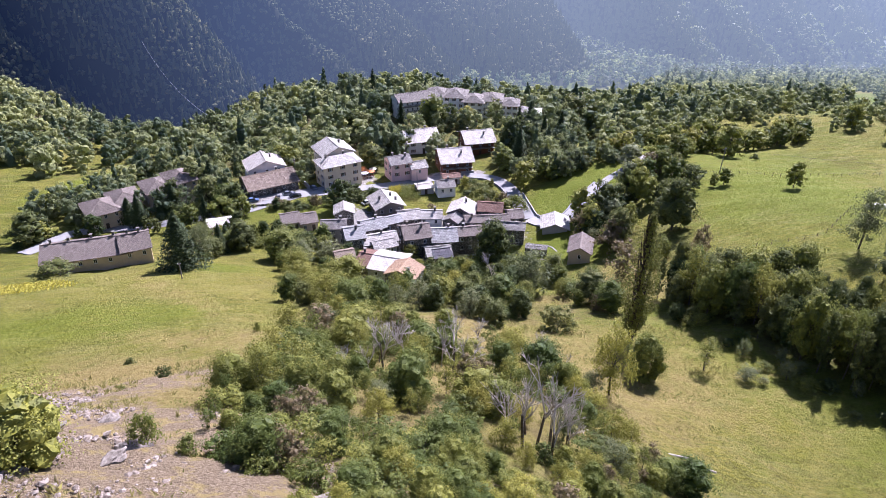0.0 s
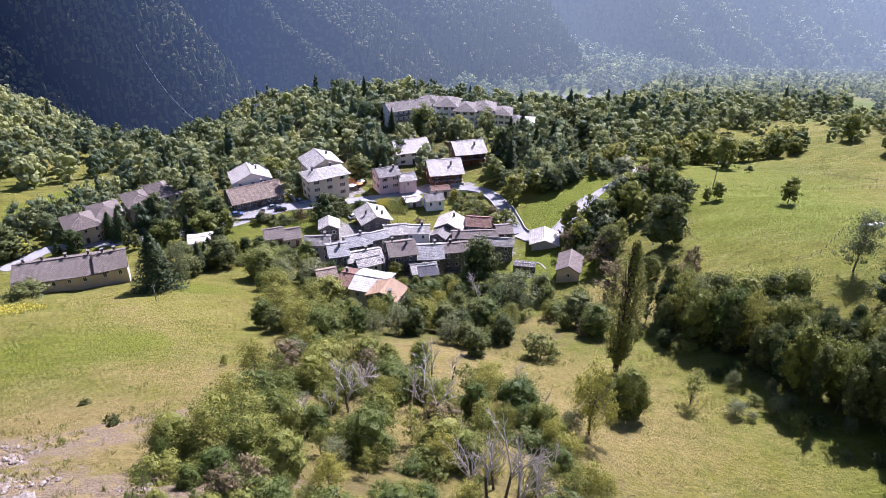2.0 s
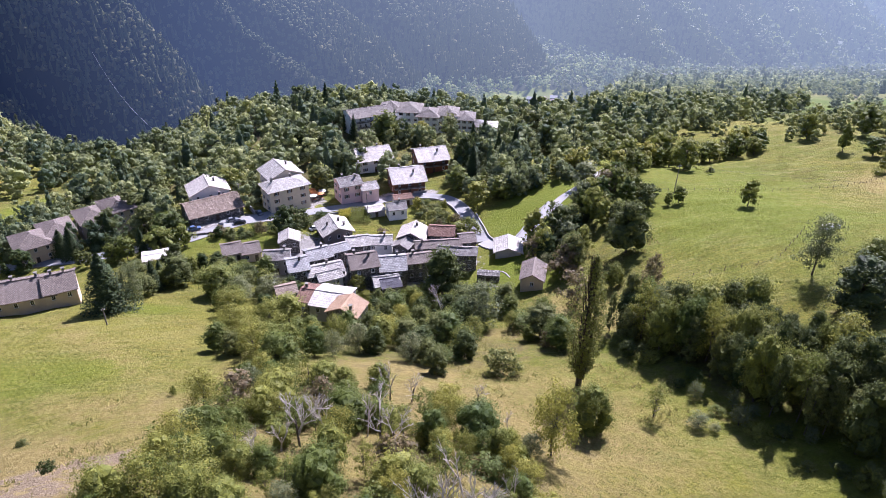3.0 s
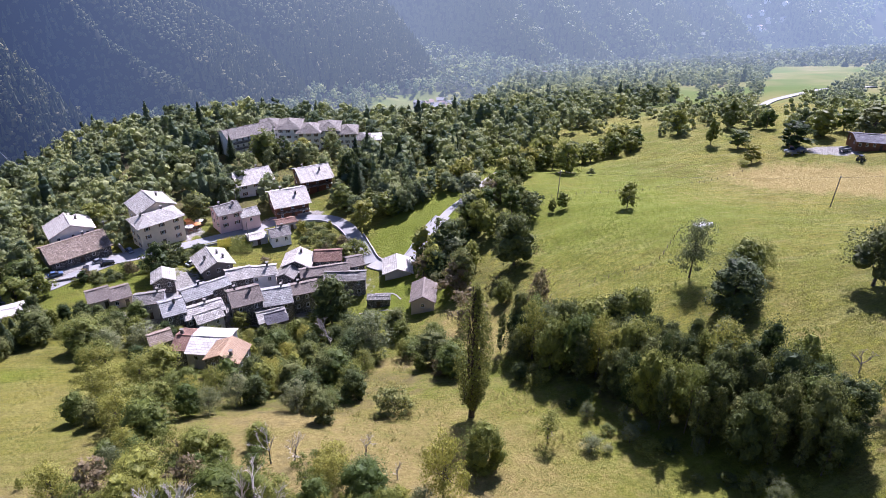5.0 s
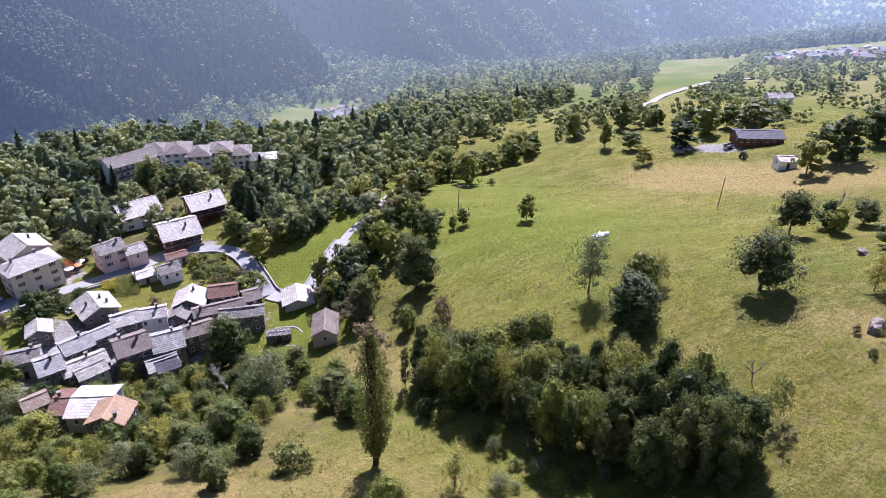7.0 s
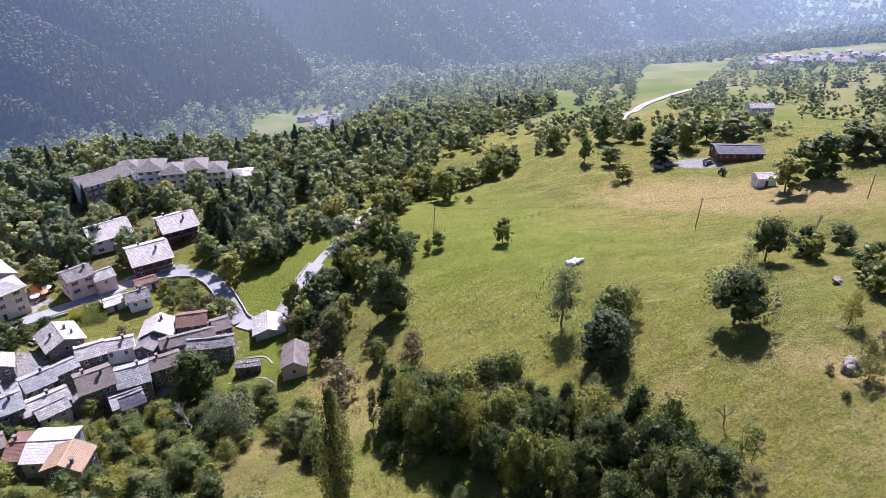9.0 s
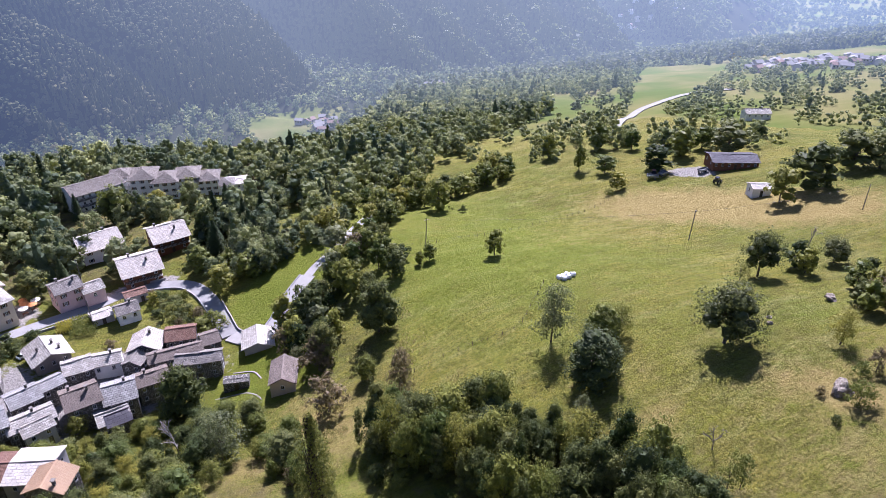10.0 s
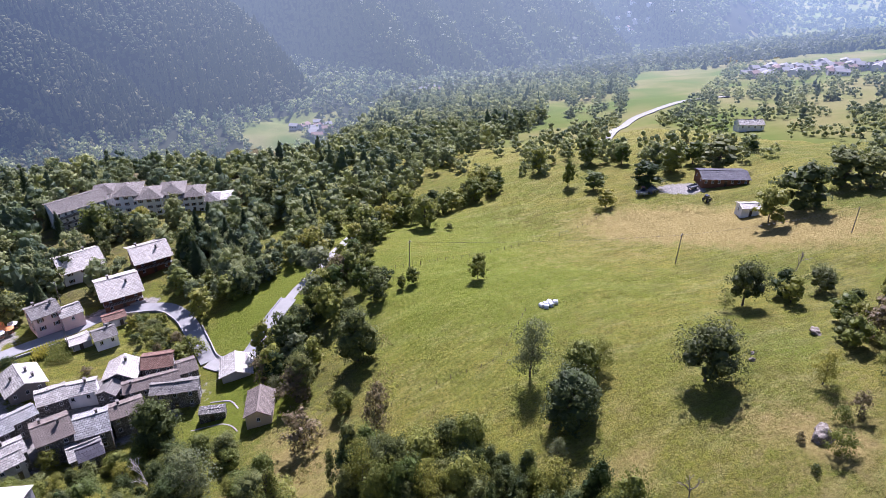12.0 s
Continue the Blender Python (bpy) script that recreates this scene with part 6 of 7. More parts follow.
wood("far_valley_wood", "hazy woods and hedges of the far valley", (540, 2400, 700, 2600), 6500, 9, (8, 13), (4.5, 7.5), 20, 5.5, M_WOODS_BACK, 0.15, lambda x, y, rng: (np.hypot(x, y) > 1150) & (rng.random(len(x)) < 0.2 + 0.8 * np.array([noise.noise(Vector((a / 120, b / 120, 2.0))) > -0.05 for a, b in zip(x, y)])) & (np.hypot((x - 1330) / 230, (y - 1640) / 170) > rng.uniform(0.5, 1.2, len(x))), 1.5, 3)


# ---- poplar and dead trees ----
def make_poplar(x, y, height):
    rng = np.random.default_rng(77)
    n = 16000
    t = rng.uniform(0, 1, n)
    z = height * (0.10 + 0.90 * t)
    prof = np.interp(t, [0, 0.08, 0.3, 0.55, 0.8, 1.0], [0.3, 0.62, 0.95, 1.0, 0.72, 0.15]) * 3.3
    strand = rng.integers(0, 15, n)
    a = strand * 2 * math.pi / 15 + 0.05 * z + rng.normal(0, 0.11, n)
    r = prof * rng.uniform(0.3, 1.08, n) ** 0.7
    puff = 0.25 + 0.75 * (np.sin(z * 1.9 + strand * 2.3) > -0.35)
    p = np.stack([r * np.cos(a) + 0.15 * np.sin(z), r * np.sin(a), z + rng.normal(0, 0.35, n)], 1)
    q = np.stack([np.cos(a), np.sin(a), np.full(n, 0.4)], 1) + rng.normal(0, 0.5, (n, 3))
    ob = new("poplar")
    ob.matrix_world = pose(x, y, gz(x, y) - 0.2)
    tagged(ob, "tall slender poplar, half bare, with golden-green leaves", "tree")
    sunny = np.cos(a + 0.35) > 0.05
    keep = rng.random(n) < np.where(sunny, np.interp(t, [0, 0.6, 1], [1.0, 0.95, 0.7]), np.interp(t, [0, 0.2, 0.45, 1], [0.9, 0.7, 0.35, 0.12])) * puff
    crown = new("crown", leaf_mesh("crown", p[keep], q[keep], 0.36 * rng.uniform(0.6, 1.3, keep.sum()), rng, M_LEAF_POPLAR))
    crown.parent = ob
    bm = bmesh.new()
    limb(bm, (0, 0, -1), (0, 0, height * 0.3), 0.6, 0.42, 10)
    limb(bm, (0, 0, height * 0.3), (0.1, 0, height * 0.97), 0.42, 0.03, 8)
    for i in range(110):
        zb = height * (0.06 + 0.0078 * i)
        b = i * 2.4
        w = (1.9 * (1 - zb / height) + 0.35) * (0.6 + 0.4 * ((i * 7) % 5) / 4)
        mid = (w * 0.75 * math.cos(b), w * 0.75 * math.sin(b), zb + 1.5)
        limb(bm, (0, 0, zb), mid, 0.13, 0.09, 4)
        limb(bm, mid, (w * 1.15 * math.cos(b + 0.2), w * 1.15 * math.sin(b + 0.2), min(height * 1.01, zb + 6.0)), 0.09, 0.02, 4)
    part("trunk", bm, M_POPLAR_BARK, ob)


def dead_tree(x, y, height, seed, spread=1.0, label="bare dead tree with bleached branches", mat=None, name="dead_tree"):
    rnd = random.Random(seed)
    ob = new(name)
    ob.matrix_world = pose(x, y, gz(x, y) - 0.1, 0, 0, rnd.uniform(0, 360))
    tagged(ob, label, "tree")
    trunk, twigs = bmesh.new(), bmesh.new()

    def grow(bm, a, d, length, r, depth):
        b = a + d * length
        limb(bm, a, b, r, r * 0.7, 6 if depth > 2 else 4)
        if depth == 0:
            return
        for _ in range(rnd.choice((2, 3, 3))):
            nd = (d + Vector((rnd.uniform(-1, 1), rnd.uniform(-1, 1), rnd.uniform(-0.35, 0.8))) * 0.75 * spread).normalized()
            grow(twigs, a + d * length * rnd.uniform(0.45, 1.0), nd, length * rnd.uniform(0.5, 0.75), r * 0.62, depth - 1)

    grow(trunk, Vector((0, 0, -0.4)), Vector((rnd.uniform(-0.15, 0.15), rnd.uniform(-0.15, 0.15), 1)).normalized(), height * 0.42, 0.045 + height * 0.0115, 5)
    part("trunk", trunk, mat or (M_BARK if height > 7 else M_DEADWOOD), ob)
    part("crown", twigs, mat or M_DEADWOOD, ob)


make_poplar(36.6, 107.8, 27.5)
for _i, ((_x, _y), _h, _sp) in enumerate(zip(DEAD_SPOTS, (10.5, 9.5, 10.5, 9.0, 13.5, 12.5, 12.0, 8.0, 7.5, 6.0, 7.5), (1.2, 1.1, 1.3, 1.3, 0.62, 0.62, 0.62, 1.0, 1.0, 1.1, 1.0))):
    dead_tree(_x, _y, _h, 40 + _i, _sp)
for _i, (_x, _y, _h) in enumerate(((7.2, 55.5, 9.5), (11.6, 52.0, 10.5), (13.8, 55.0, 8.5), (9.9, 59.0, 9.0), (15.2, 59.5, 7.5), (-9.5, 71.0, 6.5), (0.2, 78.5, 6.8), (18.0, 66.0, 6.5), (-3.0, 88.0, 6.0), (20.5, 88.0, 5.5))):
    dead_tree(_x, _y, _h, 80 + _i, 0.75, "slender half-dead tree with bare grey branches")
dead_tree(14.0, 154.0, 11.0, 59, 1.0)
dead_tree(-17.1, 59.9, 4.8, 61, 0.9, "leafless grey-violet shrub among the bushes", M_TWIG, "bare_shrub")
dead_tree(47.2, 97.3, 4.2, 62, 1.2, "small bare fruit tree in the meadow", M_TWIG, "bare_tree")
dead_tree(186.0, 153.8, 7.5, 63, 1.0, "leafless grey tree on the pasture", M_TWIG, "bare_tree")
dead_tree(101.5, 94.0, 6.5, 64, 0.9, "nearly bare young tree on the meadow", M_TWIG, "bare_tree")


# ---- poles, cables and fences ----
def utility_pole(x, y, height, lean=0.0, arm=False):
    ob = new("utility_pole")
    ob.matrix_world = pose(x, y, gz(x, y), 0, lean, 20)
    tagged(ob, "weathered wooden utility pole", "pole", "utility poles")
    bm = bmesh.new()
    limb(bm, (0, 0, -0.6), (0, 0, height), 0.16, 0.11, 8)
    part("pole", bm, M_TIMBER_GREY, ob)
    bm = bmesh.new()
    for s in (-1, 1):
        limb(bm, (s * 0.14, 0, height - 0.35), (s * 0.3, 0, height - 0.3), 0.03, 0.03, 5)
        limb(bm, (s * 0.3, 0, height - 0.32), (s * 0.3, 0, height - 0.12), 0.06, 0.05, 6)
    part("insulator", bm, M_WHITE, ob)
    if arm:
        part("crossarm", boxed(-0.9, 0.9, -0.05, 0.05, height - 0.7, height - 0.56), M_TIMBER_GREY, ob)
    return ob


for _x, _y, _h, _l in ((93.6, 216.5, 10.0, 2), (165.0, 177.6, 10.0, 4), (219.5, 165.3, 8.5, -2), (-8.4, 225.5, 9.0, 0), (-52.5, 232.0, 10.0, 0), (-14.0, 258.0, 9.0, 0), (-59.5, 136.2, 4.0, 0), (-40.0, 258.0, 10.0, 0)):
    utility_pole(_x, _y, _h, _l, _h > 9.5)


def cable(name, label, a, b, sag, r, material):
    bm = bmesh.new()
    a, b = Vector(a), Vector(b)
    pts = [a.lerp(b, i / 40) - Vector((0, 0, sag * 4 * (i / 40) * (1 - i / 40))) for i in range(41)]
    for p, q in zip(pts, pts[1:]):
        limb(bm, p, q, r, r, 4)
    me = bpy.data.meshes.new(name)
    bm.to_mesh(me)
    bm.free()
    me.materials.append(material)
    return tagged(new(name, me), label, "cable")


cable("ropeway_cable", "pale steel cable slung across the gorge", (-315.4, 745.6, -82.0), (-135.0, 394.2, -40.3), 10.0, 0.12, M_METAL)
for _a, _b in (((93.6, 216.5, 9.6), (165.0, 177.6, 9.6)), ((165.0, 177.6, 9.6), (219.5, 165.3, 8.2)), ((-52.5, 232.0, 9.6), (-40.0, 258.0, 9.6))):
    cable("overhead_wire", "thin dark overhead wire between poles", (_a[0], _a[1], gz(_a[0], _a[1]) + _a[2]), (_b[0], _b[1], gz(_b[0], _b[1]) + _b[2]), 1.0, 0.02, M_COPPER)


def fence(pts, spacing=2.6, height=1.15):
    line = glide(pts, spacing)
    ob = new("pasture_fence")
    ob.location = (line[0][0], line[0][1], gz(*line[0]))
    tagged(ob, "weathered post-and-wire fence across the pasture", "fence")
    bm = bmesh.new()
    limb(bm, (0, 0, -0.3), (0, 0, height), 0.065, 0.055, 6)
    post = part("post", bm, M_TIMBER_DARK, ob)
    for i, (x, y) in enumerate(line):
        o = post if i == 0 else new("post", post.data)
        o.parent = ob
        o.location = (x - line[0][0], y - line[0][1], gz(x, y) - ob.location.z)
        o.rotation_euler = (0.08 * math.sin(i * 3.1), 0.08 * math.cos(i * 5.3), i)
    for hz in (0.5, 0.95):
        w = bmesh.new()
        for p, q in zip(line, line[1:]):
            limb(w, (p[0] - line[0][0], p[1] - line[0][1], gz(*p) - ob.location.z + hz), (q[0] - line[0][0], q[1] - line[0][1], gz(*q) - ob.location.z + hz), 0.008, 0.008, 3)
        part("wire", w, M_COPPER, ob)


fence([(78.8, 220.5), (89.7, 219.0), (100.8, 217.6), (114.2, 216.2), (124.9, 217.3), (136.6, 219.3), (148.6, 221.2), (162.0, 224.6), (169.6, 227.4)])
fence([(67.0, 150.0), (78.0, 150.0), (91.0, 148.0), (99.0, 155.0), (108.0, 165.0)], 3.2)


# ---- rocks, bales, logs ----
def rock(x, y, sx, sy, sz, seed, label="pale weathered boulder in the grass", sink=0.3):
    bm = bmesh.new()
    bmesh.ops.create_icosphere(bm, subdivisions=3, radius=1.0)
    for v in bm.verts:
        n = noise.noise(v.co * 1.3 + Vector((seed, 0, 0))) * 0.5 + noise.noise(v.co * 3.7 + Vector((0, seed, 0))) * 0.22
        v.co *= 1 + n
        v.co = Vector((v.co.x * sx, v.co.y * sy, v.co.z * sz))
    me = bpy.data.meshes.new("boulder")
    bm.to_mesh(me)
    bm.free()
    me.materials.append(M_ROCK)
    ob = new("boulder", me)
    ob.matrix_world = pose(x, y, gz(x, y) + sz * (0.5 - sink), 0, 0, seed * 40)
    return tagged(ob, label, "boulder")


rock(126.6, 92.3, 1.9, 1.5, 1.7, 1.0)
rock(128.2, 94.0, 1.2, 1.0, 1.0, 5.0)
rock(155.4, 120.4, 1.5, 1.1, 0.8, 2.0, "low dark boulder in the grass")
rock(136.4, 119.0, 0.6, 0.5, 0.5, 3.0)
rock(134.6, 116.9, 0.7, 0.5, 0.5, 4.0)
_rnd = random.Random(12)
for _i in range(34):
    _x, _y = _rnd.uniform(-58, 4), _rnd.uniform(20, 46)
    _s = _rnd.uniform(0.25, 1.1)
    rock(_x, _y, _s * 1.6, _s, _s * 0.5, 10 + _i, "lichened grey rock on the outcrop", 0.35)


def bale(x, y, turn):
    ob = new("wrapped_bale")
    ob.matrix_world = pose(x, y, gz(x, y) + 0.62, 90, 0, turn)
    tagged(ob, "round hay bale wrapped in white film", "hay bale", "bales on the meadow")
    bm = bmesh.new()
    bmesh.ops.create_cone(bm, cap_ends=True, segments=20, radius1=0.65, radius2=0.65, depth=1.25)
    bmesh.ops.bevel(bm, geom=bm.edges[:], offset=0.08, segments=2, affect="EDGES")
    part("wrap", bm, M_WHITE, ob)


for _x, _y, _t in ((112.4, 164.6, 10), (113.8, 164.9, 80), (115.1, 165.3, 30), (113.0, 163.1, 55), (114.6, 163.6, 5), (116.2, 164.2, 70)):
    bale(_x, _y, _t)


def log(x, y, length, turn, name="felled_log"):
    ob = new(name)
    ob.matrix_world = pose(x, y, gz(x, y) + 0.12, 0, 84, turn)
    tagged(ob, "barkless pale log lying in the grass", "log")
    bm = bmesh.new()
    limb(bm, (0, 0, -length / 2), (0, 0, length / 2), 0.2, 0.14, 9)
    part("stem", bm, M_DEADWOOD, ob)


log(33.2, 63.6, 4.5, -32)
log(30.8, 65.2, 3.0, -20)


# ---- vehicles ----
def wheel(parent, x, y, r, w, z=None):
    bm = bmesh.new()
    bmesh.ops.create_cone(bm, cap_ends=True, segments=18, radius1=r, radius2=r, depth=w, matrix=pose(0, 0, 0, 90, 0, 0))
    tyre = part("wheel", bm, M_RUBBER, parent)
    tyre.location = (x, y, r if z is None else z)
    bm = bmesh.new()
    bmesh.ops.create_cone(bm, cap_ends=True, segments=12, radius1=r * 0.58, radius2=r * 0.58, depth=w + 0.03, matrix=pose(0, 0, 0, 90, 0, 0))
    part("rim", bm, M_METAL, tyre)


def loft(sections):
    """A body skinned over cross-sections given as (x, half width, bottom, top, top half width)."""
    bm = bmesh.new()
    rings = [[bm.verts.new(v) for v in ((x, -w, z0), (x, -w, (z0 + z1) / 2), (x, -tw, z1), (x, tw, z1), (x, w, (z0 + z1) / 2), (x, w, z0))] for x, w, z0, z1, tw in sections]
    for a, b in zip(rings, rings[1:]):
        for i in range(6):
            j = (i + 1) % 6
            bm.faces.new((a[i], a[j], b[j], b[i]))
    bm.faces.new(rings[0]), bm.faces.new(list(reversed(rings[-1])))
    bmesh.ops.recalc_face_normals(bm, faces=bm.faces)
    bmesh.ops.bevel(bm, geom=bm.edges[:], offset=0.04, segments=1, affect="EDGES")
    return bm


def car(x, y, turn, paint, label):
    ob = new("car")
    ob.matrix_world = pose(x, y, gz(x, y) + 0.16, 0, 0, turn)
    tagged(ob, label, "car", "parked cars")
    part("body", loft([(-2.05, 0.74, 0.35, 0.82, 0.66), (-1.9, 0.84, 0.25, 0.92, 0.74), (-0.9, 0.87, 0.22, 0.95, 0.78), (0.8, 0.87, 0.22, 0.93, 0.78), (1.8, 0.84, 0.25, 0.8, 0.72), (2.08, 0.72, 0.35, 0.66, 0.62)]), paint, ob)
    cab = part("cabin_glass", loft([(-1.75, 0.72, 0.88, 0.95, 0.66), (-1.2, 0.74, 0.88, 1.38, 0.58), (0.2, 0.74, 0.88, 1.44, 0.6), (1.0, 0.72, 0.86, 0.94, 0.66)]), M_GLASS_DARK, ob)
    part("roof_panel", boxed(-1.15, 0.15, -0.56, 0.56, 1.40, 1.47, bevel=0.02), paint, cab)
    for sx in (-1.3, 1.3):
        for sy in (-0.8, 0.8):
            wheel(ob, sx, sy, 0.32, 0.2)
    for sy in (-0.55, 0.55):
        part("headlight", boxed(1.98, 2.06, sy - 0.16, sy + 0.16, 0.52, 0.66), M_WHITE, ob)


M_CARS = [plain_material("blue_car_paint", (0.10, 0.15, 0.26), 0.25, 0.2), plain_material("black_car_paint", (0.03, 0.03, 0.035), 0.25, 0.2), plain_material("white_car_paint", (0.7, 0.7, 0.7), 0.25), plain_material("grey_car_paint", (0.25, 0.26, 0.27), 0.25, 0.4)]
for _x, _y, _t, _m, _l in ((-63.8, 213.6, 20, 0, "pale blue parked car by the road"), (-55.5, 214.5, 100, 1, "black parked car outside a house"), (-50.0, 217.2, 25, 1, "black parked car on the forecourt"),
                           (-52.8, 219.5, 28, 3, "grey parked car on the forecourt"), (-24.9, 213.8, 40, 2, "white parked car by the garden"), (-45.2, 226.0, 118, 3, "grey car parked beside the ramp")):
    car(_x, _y, _t, M_CARS[_m], _l)


def tractor(x, y, turn, paint):
    ob = new("tractor")
    ob.matrix_world = pose(x, y, gz(x, y), 0, 0, turn)
    tagged(ob, "dark farm tractor parked on the pasture edge", "tractor")
    part("bonnet", loft([(0.0, 0.42, 0.7, 1.5, 0.36), (1.6, 0.4, 0.7, 1.4, 0.34), (1.9, 0.34, 0.75, 1.2, 0.28)]), paint, ob)
    cab = part("cab", loft([(-1.3, 0.7, 0.9, 2.3, 0.55), (-1.1, 0.75, 0.9, 2.5, 0.6), (0.1, 0.75, 0.9, 2.5, 0.6), (0.3, 0.6, 0.9, 1.6, 0.5)]), M_GLASS_DARK, ob)
    part("cab_roof", boxed(-1.3, 0.3, -0.75, 0.75, 2.5, 2.62, bevel=0.03), paint, cab)
    for sy in (-0.85, 0.85):
        wheel(ob, -0.8, sy, 0.8, 0.45)
        wheel(ob, 1.4, sy * 0.9, 0.5, 0.3)


def trailer(x, y, turn, paint):
    ob = new("farm_trailer")
    ob.matrix_world = pose(x, y, gz(x, y), 0, 0, turn)
    tagged(ob, "old farm trailer beside the barn", "trailer")
    bm = bmesh.new()
    box(bm, -2.2, 2.2, -1, 1, 0.9, 1.0)
    for d in ((-2.2, 2.2, -1.0, -0.94, 1.0, 1.6), (-2.2, 2.2, 0.94, 1.0, 1.0, 1.6), (-2.2, -2.14, -0.94, 0.94, 1.0, 1.6), (2.14, 2.2, -0.94, 0.94, 1.0, 1.6)):
        box(bm, *d)
    part("bed", bm, paint, ob)
    part("drawbar", boxed(2.2, 3.6, -0.06, 0.06, 0.75, 0.87), M_METAL, ob)
    for sy in (-0.9, 0.9):
        for sx in (-1.2, 0.9):
            wheel(ob, sx, sy, 0.45, 0.25)


tractor(212.0, 219.5, 20, M_CARS[1])
tractor(199.5, 241.5, 60, M_TILE_RED)
for _x, _y, _t in ((202.0, 239.0, 20), (197.0, 238.5, -30), (204.0, 243.0, 75), (217.0, 233.5, 10)):
    trailer(_x, _y, _t, M_CARS[3] if _t > 0 else M_METAL)


# ---- village yards ----
def parasol(x, y, paint, height=2.5, label="orange parasol on the inn's terrace"):
    ob = new("parasol")
    ob.matrix_world = pose(x, y, gz(x, y) + 0.1, 0, 0, 20)
    tagged(ob, label, "parasol", "terrace parasols")
    bm = bmesh.new()
    limb(bm, (0, 0, 0), (0, 0, height), 0.03, 0.03, 6)
    part("pole", bm, M_METAL, ob)
    bm = bmesh.new()
    top = bm.verts.new((0, 0, height + 0.05))
    low = bm.verts.new((0, 0, height - 0.02))
    rim = [bm.verts.new((1.5 * math.cos(a), 1.5 * math.sin(a), height - 0.45)) for a in np.linspace(0, 2 * math.pi, 8, endpoint=False)]
    for a, b in zip(rim, rim[1:] + rim[:1]):
        bm.faces.new((top, a, b)), bm.faces.new((low, b, a))
    part("canopy", bm, paint, ob)
    part("base", boxed(-0.3, 0.3, -0.3, 0.3, -0.3, 0.08, bevel=0.03), M_CONCRETE, ob)


def garden_table(x, y):
    ob = new("garden_table")
    ob.matrix_world = pose(x, y, gz(x, y) + 0.05, 0, 0, 25)
    tagged(ob, "wooden terrace table outside the inn", "table", "terrace tables")
    part("tabletop", boxed(-0.8, 0.8, -0.4, 0.4, 0.70, 0.75, bevel=0.01), M_TIMBER, ob)
    for sx in (-0.7, 0.7):
        for sy in (-0.32, 0.32):
            part("leg", boxed(sx - 0.04, sx + 0.04, sy - 0.04, sy + 0.04, -0.3, 0.70), M_TIMBER, ob)


for _i, (_x, _y) in enumerate(((-28.6, 240.6), (-26.4, 242.8), (-28.8, 244.2), (-26.0, 246.0), (-29.6, 247.0))):
    parasol(_x, _y, M_CANVAS_ORANGE if _i % 3 else M_WHITE, 2.5, "orange parasol on the inn's terrace" if _i % 3 else "white parasol on the inn's terrace")
    garden_table(_x + 0.4, _y - 0.9)


def stone_wall(name, label, pts, height, thick=0.45, mat=None):
    return ribbon(name, label, pts, thick, mat or M_MASONRY, 0.0, 0.6, "wall", 1.2, "", 0.0, height)


stone_wall("retaining_wall", "concrete ramp wall beside the tall house", [(-51.5, 236.0), (-49.0, 230.5), (-46.6, 225.2)], 1.6, 0.5, M_CONCRETE)
stone_wall("garden_wall", "low pale garden wall by the road", [(-66.0, 208.5), (-58.0, 209.2), (-53.0, 212.5)], 0.8)
stone_wall("garden_wall", "low stone garden wall below the lawn", [(28.0, 186.5), (33.0, 184.0), (34.6, 179.5)], 0.12, 0.35, M_GRAVEL)
stone_wall("garden_wall", "curving pale kerb wall on the lawn", [(22.5, 177.4), (26.5, 176.6), (30.2, 175.6), (32.4, 173.0), (33.4, 170.0)], 0.12, 0.35, M_GRAVEL)
stone_wall("garden_wall", "pale wall along the village street", [(-23.0, 226.2), (-13.0, 230.4), (-3.0, 234.6)], 0.7, 0.3, M_CONCRETE)
stone_wall("garden_wall", "concrete wall beside the chalet drive", [(-3.0, 243.8), (0.5, 246.0), (12.5, 246.6)], 0.8, 0.3, M_CONCRETE)


house("outbuilding", "low stone outbuilding with a flat rubble top", 28.4, 179.8, -10, 6.4, 3.0, 2.6, "w", 0.08, 0.1, M_MASONRY, M_MASONRY, 1, 1, 0, None, (), uneven=0.03)


def crop_rows(name, label, area, kinds, seed, tall):
    """Standing maize and vines in a garden plot."""
    rng = np.random.default_rng(seed)
    xs, ys = [p[0] for p in area], [p[1] for p in area]
    xy = np.stack([rng.uniform(min(xs), max(xs), 9000), rng.uniform(min(ys), max(ys), 9000)], 1)
    xy = xy[inside(area, xy[:, 0], xy[:, 1])][:2600]
    row = np.round((xy[:, 0] * 0.9 + xy[:, 1] * 0.42) / 0.8) * 0.8 - (xy[:, 0] * 0.9 + xy[:, 1] * 0.42)
    xy[:, 0] += row * 0.7
    z = ground_height(xy[:, 0], xy[:, 1]) + rng.uniform(0.1, tall, len(xy))
    me = leaf_mesh(name, np.column_stack([xy, z]), rng.normal(size=(len(xy), 3)) + (0, 0, 0.6), rng.uniform(0.25, 0.5, len(xy)), rng, kinds)
    return tagged(new(name, me), label, "crop", kind="stuff")


crop_rows("maize", "green maize standing in a garden plot", [(-14.5, 230.6), (-6.5, 233.0), (-7.5, 219.5), (-14.5, 220.5)], M_LEAF, 3, 1.9)
crop_rows("yellow_crop", "yellowing crop in a garden plot", [(-18.5, 228.5), (-14.5, 230.4), (-14.0, 224.0), (-18.0, 222.5)], M_LEAF_GOLD, 4, 1.7)
crop_rows("goldenrod", "bright yellow flowering weeds on the slope", [(-104.0, 131.0), (-88.0, 136.0), (-80.0, 130.0), (-88.0, 124.0), (-102.0, 124.0)], M_LEAF_GOLD, 5, 0.8)


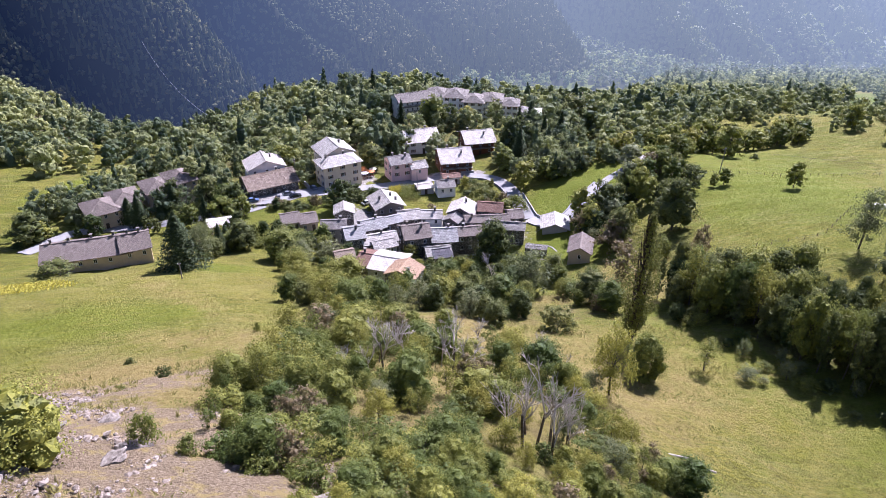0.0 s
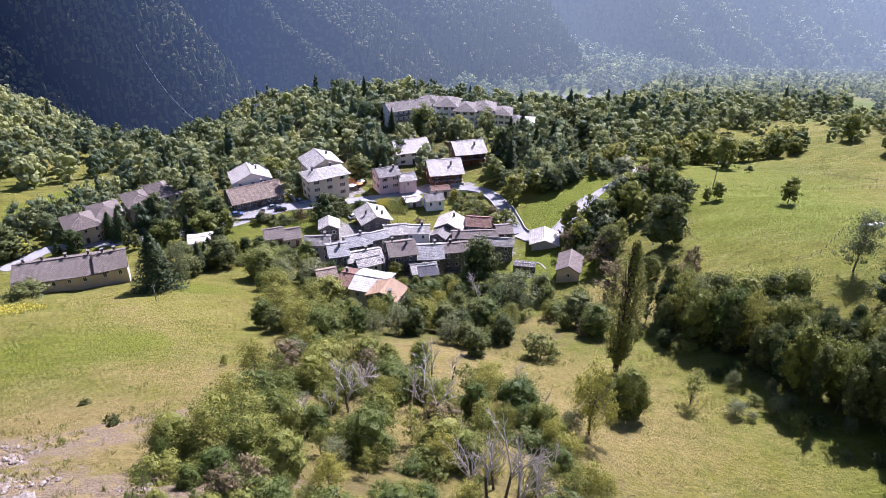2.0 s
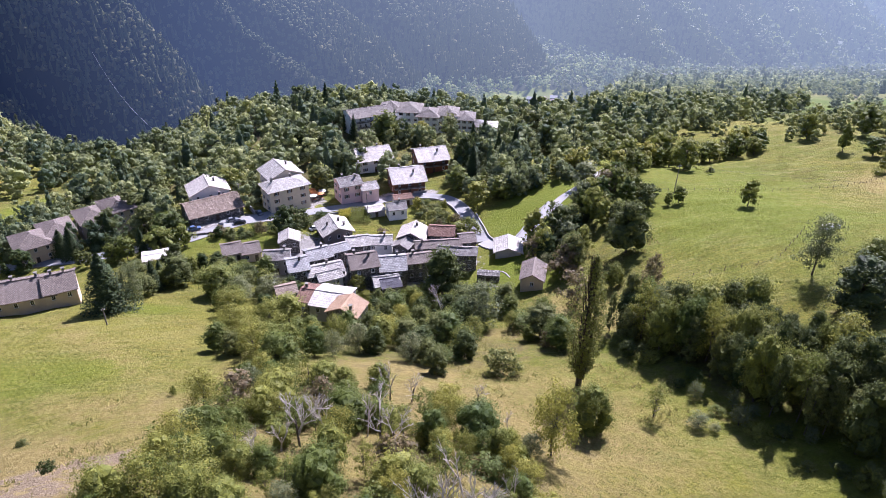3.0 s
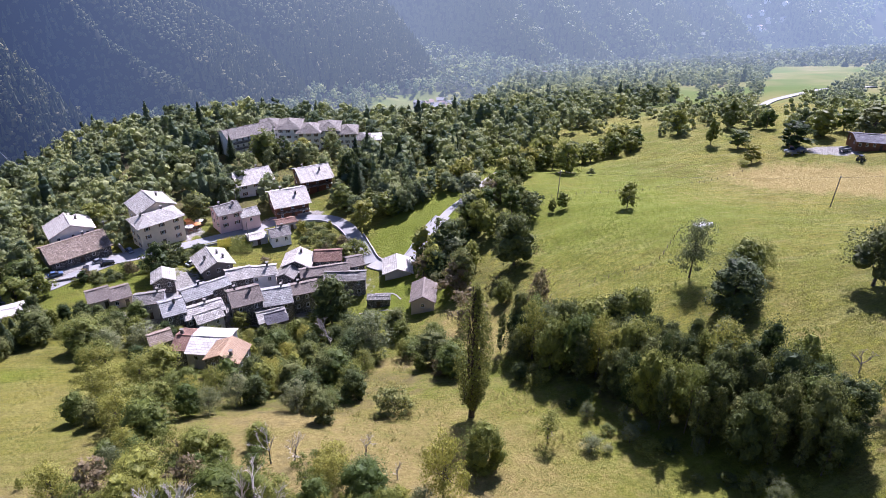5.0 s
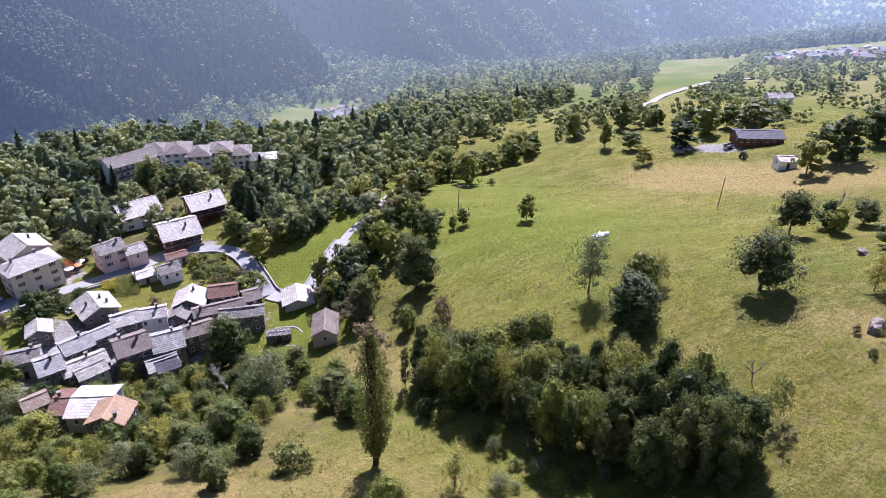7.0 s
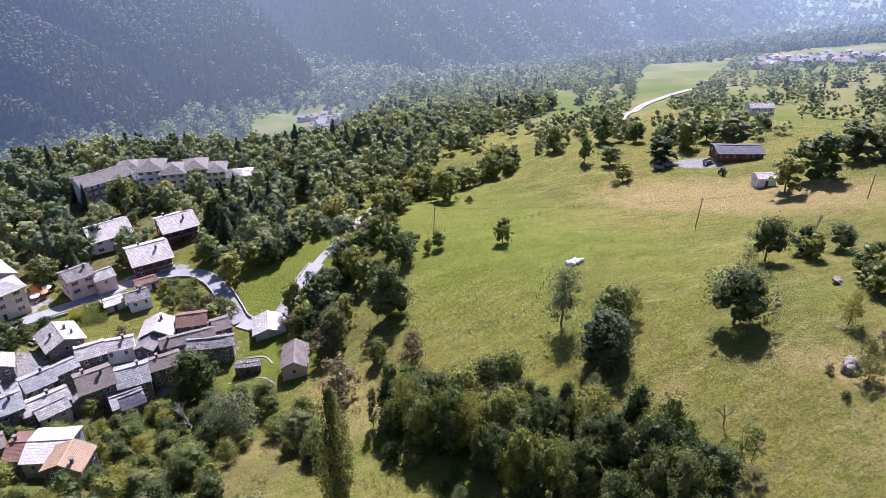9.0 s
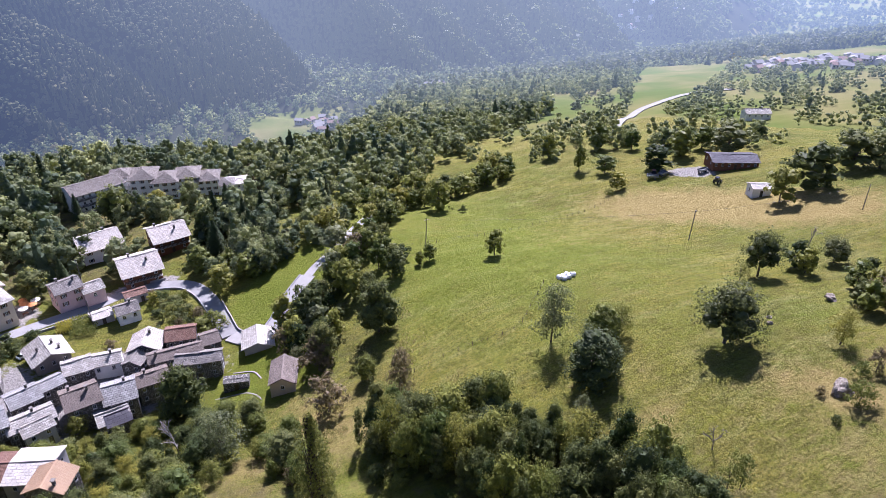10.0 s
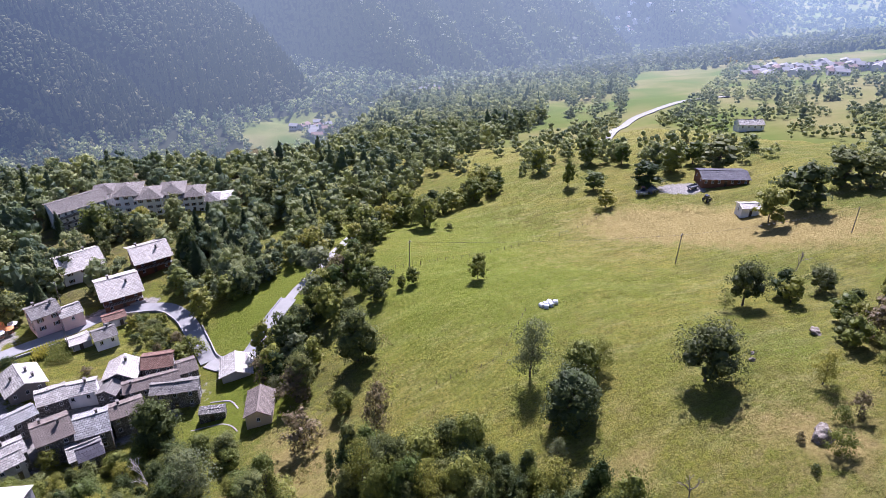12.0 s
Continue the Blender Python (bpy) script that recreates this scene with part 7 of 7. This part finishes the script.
# ---- far villages ----
def far_house(x, y, turn, proto, s):
    if proto not in FAR:
        w, d, h = ((9, 8, 6), (12, 8, 5.5), (8, 10, 7), (16, 9, 5))[proto % 4]
        ob = new("distant_house")
        tagged(ob, "distant village house with a pale roof", "house", "distant houses")
        part("wall", gable_body(w, d, h, d / 2 * 0.4 - 0.03, "w", -3), (M_FAR_WALL, M_FAR_WALL2)[proto % 2], ob)
        e, z1, z2 = d / 2 + 0.6, h - 0.15, h + d / 2 * 0.4 + 0.1
        for q in (((-w / 2 - 0.5, -e, z1), (w / 2 + 0.5, -e, z1), (w / 2 + 0.5, 0, z2), (-w / 2 - 0.5, 0, z2)), ((w / 2 + 0.5, e, z1), (-w / 2 - 0.5, e, z1), (-w / 2 - 0.5, 0, z2), (w / 2 + 0.5, 0, z2))):
            part("roof", slab(q, 0.25, cuts=0.2), (M_FAR_ROOF, M_FAR_ROOF2, M_FAR_ROOF)[proto % 3], ob)
        for i in range(3):
            part("window", boxed(-w / 2 + w * (i + 0.5) / 3 - 0.5, -w / 2 + w * (i + 0.5) / 3 + 0.5, -d / 2 - 0.05, -d / 2 + 0.05, h - 2.4, h - 1.1), M_GLASS_DARK, ob)
        FAR[proto] = ob
        ob.matrix_world = pose(x, y, gz(x, y), 0, 0, turn)
        return
    copy_thing(FAR[proto], pose(x, y, gz(x, y), 0, 0, turn))


FAR = {}
_rnd = random.Random(31)
for _cx, _cy, _rx, _ry, _n in ((166, 786, 20, 24, 10), (318, 815, 40, 22, 10), (640, 556, 85, 66, 66), (1330, 1640, 230, 170, 120), (960, 1280, 80, 60, 14)):
    for _i in range(_n):
        _a, _r = _rnd.uniform(0, 6.283), _rnd.random() ** 0.6
        far_house(_cx + _rx * _r * math.cos(_a), _cy + _ry * _r * math.sin(_a), _rnd.uniform(-40, 40), _rnd.randrange(6), 1)


# ---- meadow growth ----
def tufts(name, label, regions, count, seed, blades, tall, mat):
    """Loose grass tufts over the meadows, each a fan of narrow blades, as one mass."""
    rng = np.random.default_rng(seed)
    xy = np.concatenate([np.stack([rng.uniform(a, b, count), rng.uniform(c, d, count)], 1) for a, b, c, d in regions])
    nz = np.array([noise.noise(Vector((x / 7, y / 7, seed))) + 0.6 * noise.noise(Vector((x / 1.9, y / 1.9, seed))) for x, y in xy])
    xy = xy[(nz > 0.1) & (road_distance(xy[:, 0], xy[:, 1]) > 3.2) & (house_gap(xy[:, 0], xy[:, 1]) > 1.0)]
    n = len(xy)
    foot = np.repeat(np.column_stack([xy, ground_height(xy[:, 0], xy[:, 1]) - 0.05]), blades, 0)
    m = n * blades
    foot[:, :2] += rng.normal(0, 0.10, (m, 2))
    size = np.repeat(tall * rng.uniform(0.5, 1.3, n), blades) * rng.uniform(0.6, 1.2, m)
    a = rng.uniform(0, 6.283, m)
    side = np.stack([np.cos(a), np.sin(a), np.zeros(m)], 1) * (size * 0.16)[:, None]
    tip = foot + np.stack([rng.normal(0, 0.45, m), rng.normal(0, 0.45, m), np.ones(m)], 1) * size[:, None]
    tris = np.stack([foot - side, foot + side, tip], 1)
    me = tri_mesh(name, tris, mat, np.repeat(rng.beta(2, 2, n), blades))
    return tagged(new(name, me), label, "grass", kind="stuff")


tufts("meadow_grass", "tufted meadow grass on the slopes", ((-110, -15, 20, 160), (60, 180, 70, 190), (15, 65, 55, 125)), 9000, 2, 4, 0.32, M_TUFT)
tufts("dry_grass", "dry pale grass and weeds on the banks", ((-70, 0, 15, 75), (10, 60, 95, 165), (40, 75, 130, 190)), 6500, 3, 5, 0.5, M_TUFT_DRY)


def scree(count, seed):
    """Broken stone lying over the outcrop, one mass."""
    rng = np.random.default_rng(seed)
    x, y = rng.uniform(-75, 5, count * 8), rng.uniform(10, 72, count * 8)
    where = np.maximum(np.maximum(blob(x, y, -30, 27, 36, 13, 10), 0.85 * blob(x, y, -36, 52, 20, 6, -46)), np.maximum(0.7 * blob(x, y, -34, 62, 16, 5, 20), 0.8 * blob(x, y, -16, 48, 11, 4, 30)))
    lump = np.array([noise.noise(Vector((a / 4, b / 4, 2))) for a, b in zip(x, y)])
    ok = (where > 0.75) & (lump > -0.1)
    x, y = x[ok][:count], y[ok][:count]
    r = 0.05 + 0.24 * rng.random(len(x)) ** 5
    tris = clump_tris(rng, np.column_stack([x, y, ground_height(x, y) + 0.12 * r]), r * 1.2, 0.5)
    return tagged(new("scree", tri_mesh("scree", tris, M_SCREE)), "broken grey-brown stone on the rock outcrop", "stones", kind="stuff")


scree(4000, 8)
